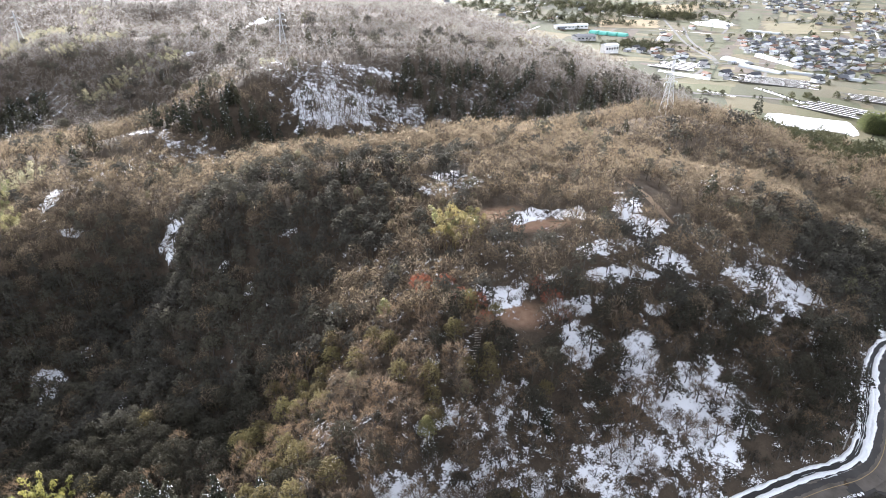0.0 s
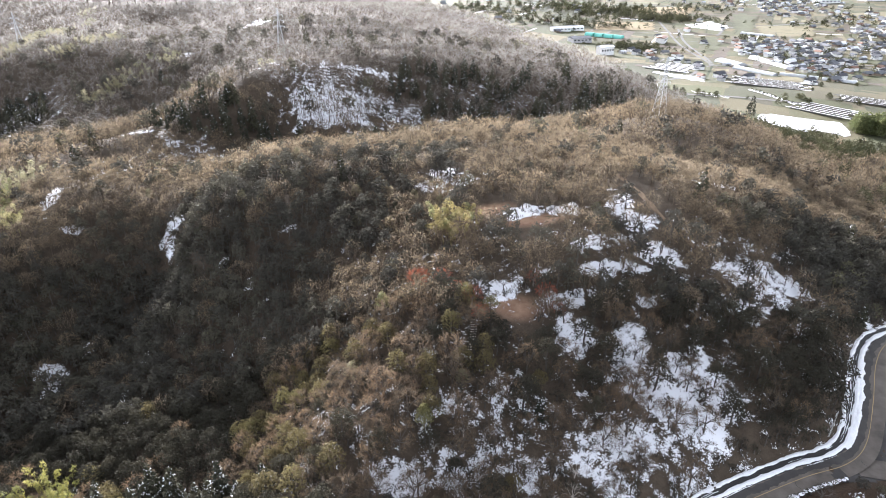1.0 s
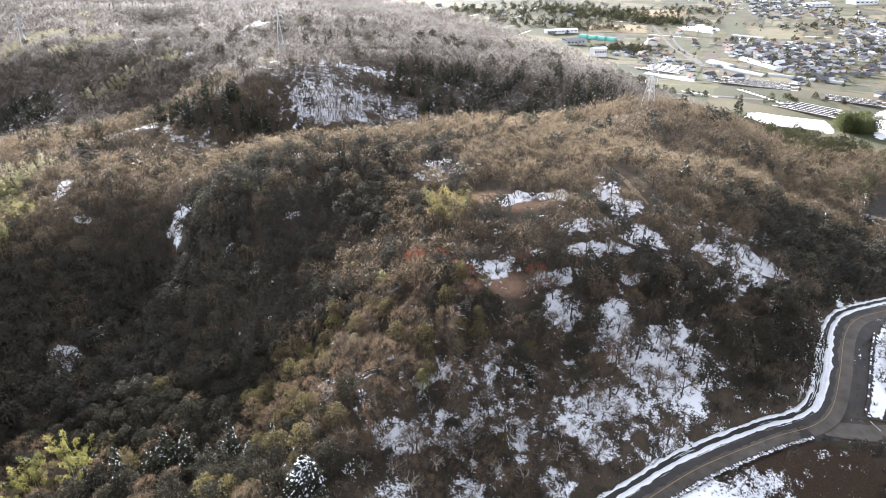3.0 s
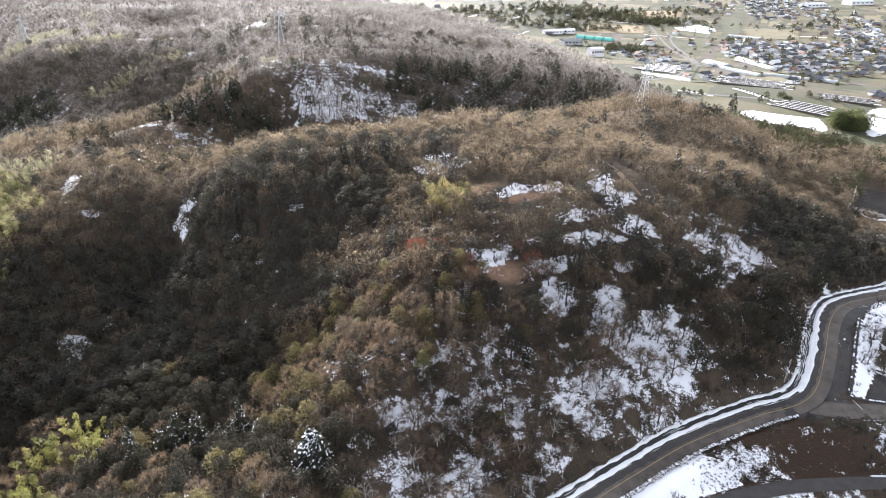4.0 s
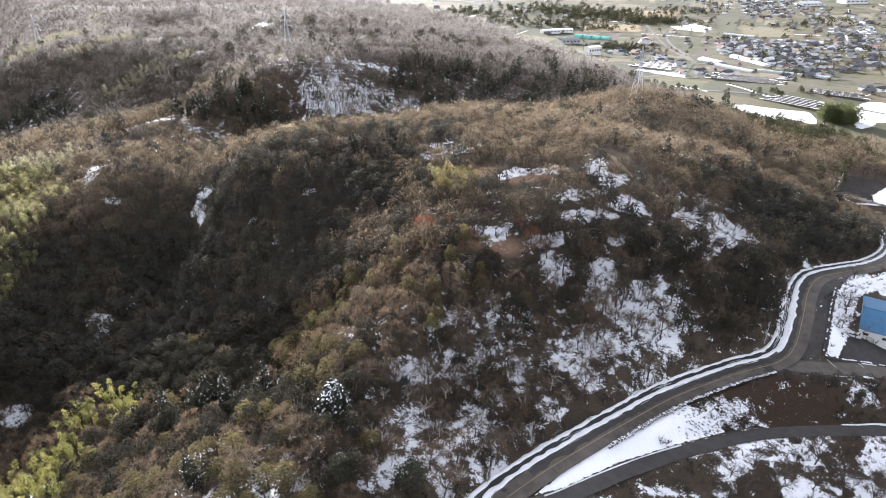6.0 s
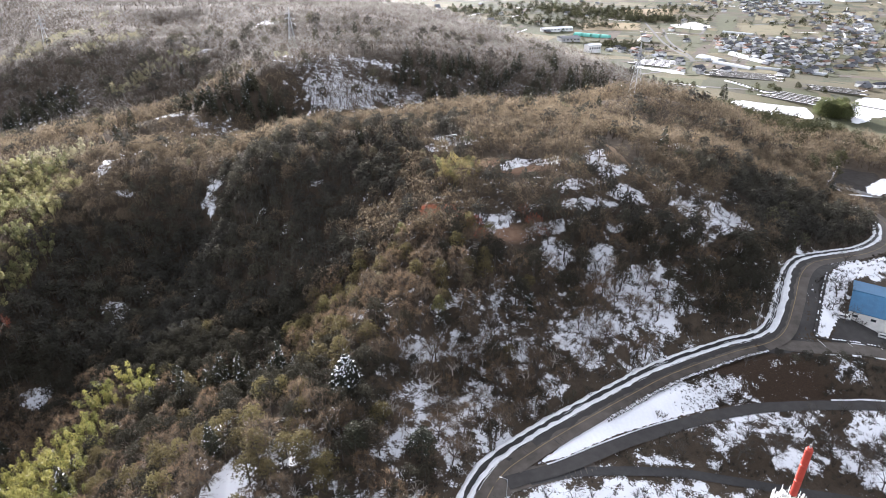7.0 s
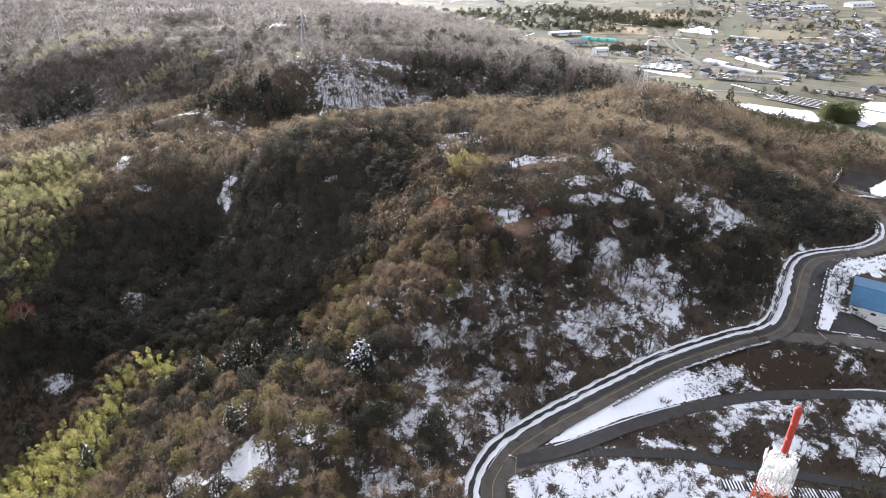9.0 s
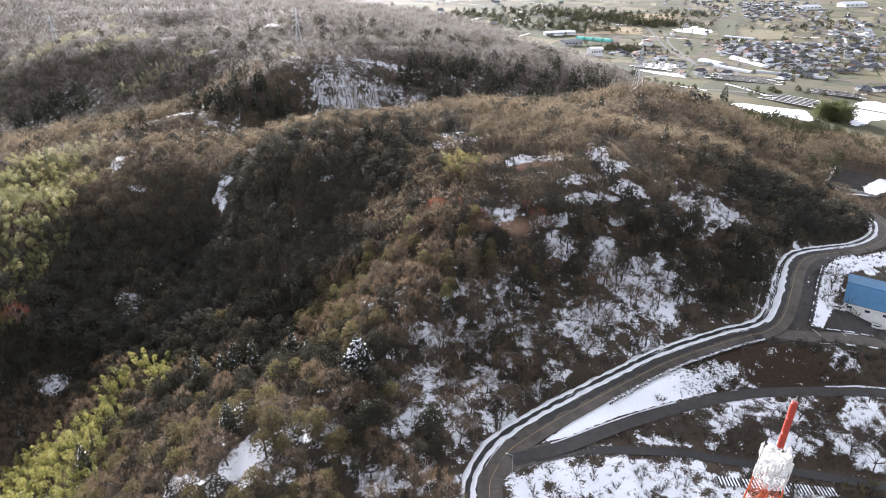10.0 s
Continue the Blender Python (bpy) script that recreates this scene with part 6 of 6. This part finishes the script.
def house(roof_mat, wall_mat, long, deep, eave, ridge, label, wing=True):
    thing = tagged(new("house"), label, "house", "houses of the town")
    bm = box(bmesh.new(), (long, deep, eave + 1.0), (0, 0, eave / 2 - 0.5))
    if wing:
        box(bm, (long * 0.4, deep * 0.5, eave * 0.6 + 1.0), (long * 0.2, -deep * 0.7, eave * 0.3 - 0.5))
    body = part("wall", bm, wall_mat, thing)
    part("roof", gable(long, deep, eave, ridge), roof_mat, thing)
    if wing:
        bm = gable(long * 0.4, deep * 0.7, eave * 0.6, eave * 0.6 + 1.0, 0.4)
        bmesh.ops.translate(bm, vec=(long * 0.2, -deep * 0.7, 0), verts=bm.verts)
        part("porch_roof", bm, roof_mat, thing)
    for x in (-long * 0.28, long * 0.05):
        for z in (eave * 0.3, eave * 0.75):
            part("window", box(bmesh.new(), (1.8, 0.12, 1.1), (x, -deep / 2 - 0.03, z)), GLASS, body)
    return thing


KINDS = [house(TILES[0], WALLS[0], 11, 8, 5.4, 7.8, "two-storey house with a grey tiled roof"), house(TILES[1], WALLS[1], 12, 8.5, 5.6, 8.2, "white house with a dark tiled roof"),
         house(TILES[0], WALLS[2], 13, 9, 4.0, 7.2, "timber farmhouse with a grey tiled roof"), house(TILES[2], WALLS[1], 10, 8, 5.4, 7.6, "white house with a brown roof"),
         house(TILES[3], WALLS[3], 10, 7, 3.6, 5.0, "low outbuilding with a silver sheet roof", False), house(TILES[4], WALLS[1], 11, 8, 5.4, 7.8, "white house with snow lying on its roof"),
         house(TILES[1], WALLS[3], 9, 7, 5.4, 7.4, "small grey house with a dark roof", False)]
town = random.Random(21)
CLUSTERS = [([(480, 1010), (560, 1050), (690, 1040), (620, 900), (520, 752), (478, 815), (490, 900)], 22), ([(930, 1900), (1140, 1890), (1010, 1600), (850, 1365), (730, 1430), (800, 1640)], 38),
            ([(865, 1415), (1010, 1405), (810, 1105), (692, 1108)], 31), ([(712, 1068), (790, 1066), (640, 804), (574, 823)], 24), ([(800, 2000), (940, 2000), (705, 1490), (660, 1560)], 40)]
spots = []
for poly, gap in CLUSTERS:
    p = np.array(poly)
    for gx_ in np.arange(p[:, 0].min(), p[:, 0].max(), gap):
        for gy_ in np.arange(p[:, 1].min(), p[:, 1].max(), gap):
            x, y = gx_ + town.uniform(-0.32, 0.32) * gap, gy_ + town.uniform(-0.32, 0.32) * gap
            if bool(inside(poly, np.array(x), np.array(y))) and town.random() < 0.86:
                spots.append((x, y))
for n in range(46):
    y = town.uniform(640, 1900)
    x = town.uniform(0.32 * y + 60, 0.72 * y + 60)
    if float(is_plain(x, y)) > 0.9:
        spots.append((x, y))
for n in range(24):
    y = town.uniform(1150, 1900)
    x = town.uniform(-0.06 * y + 40, 0.26 * y)
    if float(is_plain(x, y)) > 0.9:
        spots.append((x, y))
spots += [(298, 950), (318, 952), (262, 1000), (246, 1085), (392, 1140), (280, 960), (236, 1100), (300, 985)]
for k, (x, y) in enumerate(spots):
    kind = KINDS[k] if k < len(KINDS) else KINDS[town.choices(range(7), (5, 6, 4, 3, 3, 1.2, 4))[0]]
    s = town.uniform(0.72, 1.02)
    m = pose(x, y, float(height(x, y)), 0, 0, town.choice((20, 24, 112, 200, 290, 30)) + town.uniform(-5, 5)) @ Matrix.Scale(s, 4)
    if k < len(KINDS):
        kind.matrix_basis = m
    else:
        copy_thing(kind, m).matrix_basis = m


def cottage(roof_mat, wall_mat, long, deep, eave, ridge, label):
    """A small plain house of the village."""
    thing = tagged(new("cottage"), label, "house", "small houses of the town")
    wall = part("wall", box(bmesh.new(), (long, deep, eave + 1.0), (0, 0, eave / 2 - 0.5)), wall_mat, thing)
    part("roof", gable(long, deep, eave, ridge, 0.5), roof_mat, thing)
    part("window", box(bmesh.new(), (long * 0.45, 0.12, 1.1), (0, -deep / 2 - 0.03, eave * 0.6)), GLASS, wall)
    return thing


SMALL = [cottage(TILES[1], WALLS[1], 9, 7, 4.6, 6.6, "small white house with a dark tiled roof"), cottage(TILES[0], WALLS[0], 10, 6.5, 3.2, 5.4, "low cream house with a grey tiled roof"),
         cottage(TILES[3], WALLS[3], 8, 6, 3.0, 4.2, "grey shed with a pale sheet roof"), cottage(TILES[4], WALLS[1], 7, 6, 3.2, 4.6, "white outbuilding with snow on its roof"),
         cottage(TILES[2], WALLS[1], 9, 7, 4.4, 6.4, "white house with a brown tiled roof"), cottage(TILES[0], WALLS[2], 11, 7, 3.4, 6.0, "dark timber house with a grey roof")]
QUARTERS = [([(511, 1102), (591, 1097), (518, 948), (446, 947)], 15), ([(591, 1097), (709, 1089), (541, 804), (462, 819)], 17), ([(892, 1891), (1097, 1895), (868, 1475), (723, 1479)], 33),
            ([(782, 1195), (879, 1194), (622, 810), (557, 805)], 21), ([(498, 666), (540, 690), (489, 615), (464, 610)], 15), ([(284, 960), (372, 985), (370, 860), (300, 872)], 22), ([(700, 1330), (1000, 1500), (960, 1390), (720, 1240)], 34)]
infill = []
for poly, gap in QUARTERS:
    p = np.array(poly)
    for gx_ in np.arange(p[:, 0].min(), p[:, 0].max(), gap):
        for gy_ in np.arange(p[:, 1].min(), p[:, 1].max(), gap * 1.25):
            x, y = gx_ + town.uniform(-0.35, 0.35) * gap, gy_ + town.uniform(-0.35, 0.35) * gap
            if bool(inside(poly, np.array(x), np.array(y))) and town.random() < 0.8 and all(math.hypot(x - a, y - b) > 11 for a, b in spots + infill):
                infill.append((x, y))
for k, (x, y) in enumerate(infill):
    m = pose(x, y, float(height(x, y)), 0, 0, town.choice((22, 26, 112, 202, 292)) + town.uniform(-7, 7)) @ Matrix.Scale(town.uniform(0.8, 1.2), 4)
    kind = k if k < len(SMALL) else town.choices(range(6), (5, 4, 2.5, 1.5, 2, 4))[0]
    if k < len(SMALL):
        SMALL[k].matrix_basis = m
    else:
        copy_thing(SMALL[kind], m).matrix_basis = m


def greenhouse(x, y, xx, yy, wide, label, mat=None, high=3.2):
    """A long arched film tunnel between two places."""
    thing = tagged(new("greenhouse"), label, "greenhouse", "greenhouses on the plain")
    long = math.hypot(xx - x, yy - y)
    z = float(height((x + xx) / 2, (y + yy) / 2))
    thing.matrix_basis = pose((x + xx) / 2, (y + yy) / 2, z, 0, 0, math.degrees(math.atan2(yy - y, xx - x)))
    v, n = [], 9
    for s in (-0.5, 0.5):
        for k in range(n):
            a = math.pi * k / (n - 1)
            v.append((s * long, -math.cos(a) * wide / 2, math.sin(a) * high - 0.4))
    bm = bmesh.new()
    vs = [bm.verts.new(p) for p in v]
    for k in range(n - 1):
        bm.faces.new((vs[k], vs[k + 1], vs[n + k + 1], vs[n + k]))
    bm.faces.new(vs[:n]), bm.faces.new(vs[n:][::-1])
    bmesh.ops.recalc_face_normals(bm, faces=bm.faces)
    part("film", bm, mat or FILM, thing)
    for k in range(8):
        bm = bmesh.new()
        for j in range(n - 1):
            a, b = v[j], v[j + 1]
            rod(bm, (long * (k / 7 - 0.5), a[1] * 1.01, a[2] + 0.05), (long * (k / 7 - 0.5), b[1] * 1.01, b[2] + 0.05), 0.08, 3)
        part("hoop", bm, STEEL, thing)


greenhouse(466, 930, 478, 842, 13, "long white film greenhouse", high=5)
greenhouse(396, 830, 424, 776, 12, "pale grey film greenhouse beside a lane", high=4.5)
greenhouse(434, 786, 470, 762, 10, "pale film greenhouse in a row", high=4)
greenhouse(474, 760, 506, 741, 10, "white film greenhouse in a row", high=4)
greenhouse(404, 898, 418, 858, 20, "wide pale green glasshouse", high=5)
greenhouse(560, 1180, 600, 1140, 14, "white film greenhouse among fields", high=4)
for k in range(4):
    greenhouse(266 + 15 * k, 1155 - 8 * k, 278 + 15 * k, 1146 - 8 * k, 17, "teal netted nursery roof", TEAL, 6)


def hall(x, y, long, deep, high, turn, roof_mat, wall_mat, label):
    thing = tagged(new("hall"), label, "building")
    thing.matrix_basis = pose(x, y, float(height(x, y)), 0, 0, turn)
    part("wall", box(bmesh.new(), (long, deep, high + 1), (0, 0, high / 2 - 0.5)), wall_mat, thing)
    part("roof", gable(long, deep, high, high + deep * 0.12, 0.8), roof_mat, thing)
    for k in range(5):
        part("window", box(bmesh.new(), (long * 0.1, 0.2, high * 0.25), (long * (-0.4 + 0.2 * k), -deep / 2 - 0.05, high * 0.6)), GLASS, thing)


hall(247, 938, 22, 14, 12, 20, TILES[4], WALLS[1], "tall white building with a flat snowy roof")
hall(238, 1078, 34, 22, 7, 15, TILES[0], WALLS[3], "wide grey-roofed hall beside the nursery")
hall(250, 1205, 40, 16, 6, 10, TILES[4], WALLS[1], "long low building with a white roof")
hall(380, 1085, 26, 15, 9, 60, TILES[2], WALLS[1], "white hall with a brown gable roof")
hall(1173, 1768, 70, 34, 10, 10, TILES[3], WALLS[1], "large pale warehouse on the plain")
hall(1010, 1700, 60, 30, 8, 14, TILES[3], WALLS[1], "wide pale factory hall")
hall(225, 1190, 36, 14, 6, 12, TILES[4], WALLS[1], "white-roofed low building at the foot of the hill")


def trellis_rows(x, y, count, long, gap, turn, label):
    """Rows of dark vine trellises with snow lying between them."""
    thing = tagged(new("trellis_field"), label, "trellis field", "trellis fields")
    thing.matrix_basis = pose(x, y, 0, 0, 0, turn)
    m = thing.matrix_basis
    for k in range(count):
        c = m @ Vector((0, k * gap, 0))
        z = float(height(c.x, c.y))
        part("trellis_row", box(bmesh.new(), (long * (0.8 + 0.2 * math.sin(k * 2.1)), gap * 0.36, 1.1), (long * 0.04 * math.sin(k), k * gap, z + 0.8)), PANEL, thing)
        part("snow_strip", box(bmesh.new(), (long * (0.85 + 0.15 * math.cos(k * 1.7)), gap * 0.2, 0.4), (0, k * gap + gap * 0.5, z + 0.6)), SNOW, thing, "strip of snow between the rows")


trellis_rows(360, 672, 9, 88, 7.6, -32, "dark trellis rows with snow between them")
trellis_rows(348, 552, 6, 58, 7.5, -52, "lower trellis rows half covered in snow")
trellis_rows(424, 598, 5, 66, 7.5, -35, "short trellis rows beside a bamboo grove")
trellis_rows(286, 790, 7, 60, 12, -40, "fruit frames with snow between the rows")
for line, w, label in (([(372, 850), (384, 900), (402, 1050), (438, 1238), (455, 1330)], 2.2, "pale straight road through the fields"), ([(376, 850), (396, 930), (420, 1080), (462, 1238)], 2.2, "second carriageway beside the fields"),
                       ([(230, 690), (300, 745), (372, 850), (470, 872), (620, 880), (900, 960)], 2.4, "road along the edge of the village"), ([(560, 1250), (700, 1290), (1200, 1500)], 4, "field road on the plain"),
                       ([(372, 400), (420, 470), (520, 560), (660, 640)], 2.5, "lane beside the snowy terrace"), ([(228, 600), (300, 610), (372, 580), (440, 520)], 3, "track along the trellis fields")):
    p = smooth_line([(x, y, 0) for x, y in line], 12.0)
    p[:, 2] = height(p[:, 0], p[:, 1])
    strip("town_road", p, w, -w, 0.5, TRACK, 0.2, label=label, category="road")

# trees between the houses, hedgerows and groves
x, y = scatter(150, 1300, 420, 2000, 30)
ok = (is_plain(x, y) > 0.9) & (dice.uniform(size=x.shape) < 0.06)
gx2, gy2 = [x[ok]], [y[ok]]
for px, py, rx, ry, n in ((298, 1031, 26, 20, 70), (400, 1480, 70, 60, 260), (300, 1560, 60, 60, 120), (480, 1370, 50, 20, 110), (324, 1005, 22, 34, 90), (120, 1420, 80, 60, 120), (620, 1560, 50, 40, 50), (330, 1250, 40, 10, 30), (540, 900, 60, 70, 70), (720, 1000, 60, 60, 50), (600, 1120, 70, 10, 30), (210, 1290, 60, 30, 70), (330, 600, 60, 8, 20), (800, 1300, 80, 60, 40)):
    gx2.append(dice.normal(px, rx, n))
    gy2.append(dice.normal(py, ry, n))
gx2, gy2 = np.concatenate(gx2), np.concatenate(gy2)
close = gy2 < 820
grove("garden_trees", [leafy_tree(s, h, w, 18, 22, 0.55, 0.7) for s, h, w in ((304, 5.5, 2.6), (305, 7, 3.0), (306, 4, 2.4))], np.stack([gx2, gy2, height(gx2, gy2) - 0.4, dice.uniform(0.6, 1.4, gx2.shape), gx2, dice.uniform(0, 1, gx2.shape)], 1)[close], [DARK_BARK, GARDEN], "dark garden trees beside the near plots", "trees")
gx2, gy2 = gx2[~close], gy2[~close]
grove("town_trees", [leafy_tree(s, h, w, 8, 10, 1.1, 0.62) for s, h, w in ((301, 5.5, 3.4), (302, 6.5, 3.0), (303, 5, 3.8))], np.stack([gx2, gy2, height(gx2, gy2) - 0.8, np.where(gy2 > 1250, 1.5, 1.0) * dice.uniform(0.6, 1.5, gx2.shape), gx2, dice.uniform(0, 1, gx2.shape)], 1), [DARK_BARK, GARDEN], "dark garden trees and groves on the plain", "trees")
plant("roadside_tree", cedar_tree(311, 17, 4.5, 12, 16), CEDAR_MATS, ["trunk", "fronds"], 266, 510, 1.15, "tall dark tree at the edge of the snowy field")
GROVE_LEAF = tinted("grove_leaves", [(0.0, (0.07, 0.085, 0.035)), (0.6, (0.115, 0.125, 0.05)), (1.0, (0.18, 0.18, 0.08))], 0.7, 0.15, thin=0.4)
gx3, gy3 = dice.normal(364, 9, 30), dice.normal(500, 7, 30)
grove("plain_bamboo", [leafy_tree(s, 9, 3.6, 24, 30, 0.6, 0.78) for s in (321, 322)], np.stack([gx3, gy3, height(gx3, gy3), dice.uniform(1.2, 1.9, 30), gx3, dice.uniform(0, 1, 30)], 1), [LEAF, GROVE_LEAF], "bright green bamboo grove beside the snowy terrace", "bamboo")


# ---- field edges: banks, hedges and strips that part the plots ----
def field_strips(count, mat, label, name, wide, seed, category, lift=0.35):
    r = np.random.RandomState(seed)
    V, F, n = [], [], 0
    for k in range(count):
        y = r.uniform(560, 1900)
        x = r.uniform(0.26 * y + 60, 0.75 * y + 80)
        if y > 1150 and r.uniform() < 0.35:
            x = r.uniform(-0.05 * y + 60, 0.3 * y)
        if float(is_plain(x, y)) < 0.95 or y < 780 and x < 520:
            continue
        a = radians(r.choice([-26, 64]) + r.normal(0, 5))
        t = np.linspace(-0.5, 0.5, 7) * r.uniform(30, 130)
        w = wide * r.uniform(0.5, 1.5) / 2
        cx, cy = x + np.cos(a) * t, y + np.sin(a) * t
        px = np.stack([cx - np.sin(a) * w, cx + np.sin(a) * w], 1)
        py = np.stack([cy + np.cos(a) * w, cy - np.cos(a) * w], 1)
        V.append(np.stack([px, py, height(px, py) + lift], -1).reshape(-1, 3))
        F.append(grid_faces(7, 2) + n)
        n += 14
    return tagged(new(name, mesh_from(name, np.vstack(V), np.vstack(F), [mat])), label, category, kind="stuff")


OCHRE_FIELD = plain("stubble", (0.2, 0.16, 0.095), 0.95, 0.1, 0.2, 0.25)
DRY_GRASS = plain("dry_grass", (0.135, 0.12, 0.074), 0.9, 0.1, 0.25, 0.2)
GREEN_FIELD = plain("winter_crop", (0.07, 0.072, 0.042), 0.9, 0.1, 0.25, 0.2)
DARK_SOIL = plain("ploughed_soil", (0.085, 0.07, 0.055), 0.95, 0.1, 0.25, 0.3)
field_strips(40, SNOW, "thin strips of snow along field banks", "field_snow", 2.6, 1, "snow", 0.45)
field_strips(90, DRY_GRASS, "strips of dry grass between the plots", "dry_strips", 16, 2, "grass", 0.3)
field_strips(125, GREEN_FIELD, "plots of green winter crop", "crop_strips", 18, 3, "crop", 0.36)
field_strips(110, DARK_SOIL, "ploughed dark plots on the plain", "soil_strips", 15, 4, "field", 0.4)
HEDGE = plain("field_hedge", (0.045, 0.05, 0.032), 0.95, 0.05, 0.3, 0.5)
field_strips(170, HEDGE, "low dark hedges and ditches between plots", "field_hedges", 2.2, 5, "hedge", 0.7)
field_strips(60, TRACK, "narrow farm tracks on the plain", "farm_tracks", 3.2, 6, "track", 0.5)
for poly, mat, label in (([(314, 1321), (450, 1333), (412, 1211), (291, 1216)], OCHRE_FIELD, "ochre stubble field above the nursery"), ([(470, 1580), (640, 1600), (560, 1440), (440, 1450)], OCHRE_FIELD, "broad ochre field behind the woods"),
                         ([(463, 1153), (510, 1140), (452, 1007), (412, 998)], GREEN_FIELD, "dark green field below the pond"), ([(539, 866), (590, 846), (516, 724), (468, 740)], GREEN_FIELD, "grey-green field beside the village"),
                         ([(630, 1280), (756, 1275), (672, 1130), (570, 1140)], DRY_GRASS, "dry grassland between two villages"), ([(350, 960), (372, 836), (322, 694), (298, 690), (330, 800)], GREEN_FIELD, "rough green field at the foot of the hill"),
                         ([(890, 1470), (1085, 1520), (925, 1285), (792, 1285)], DRY_GRASS, "wide pale grass field"), ([(660, 1470), (706, 1420), (566, 1140), (528, 1142)], GREEN_FIELD, "long green field beside a lane")):
    sheet("field", poly, 8.0, 0.55, mat, label, "field", 2.0, int(poly[0][0]), lumpy=0.0)
hedge_row = smooth_line([(336, 656, 0), (342, 619, 0), (348, 585, 0)], 3.0)
hedge_row[:, 2] = height(hedge_row[:, 0], hedge_row[:, 1])
strip("field_snow", hedge_row, 3.0, -3.0, 0.4, SNOW, 0.8, 0.2, 91, "strip of snow along a row of clipped bushes", category="snow")
for k in range(2, len(hedge_row) - 1, 2):
    x, y = hedge_row[k, :2] - (2.5, 0)
    plant("clipped_bush", leafy_tree(601 + k % 4, 2.6, 1.5, 8, 12, 0.6), [DARK_BARK, GARDEN], ["trunk", "crown"], x, y, 1.0, "dark clipped bush in a row beside snow", "row of clipped bushes")
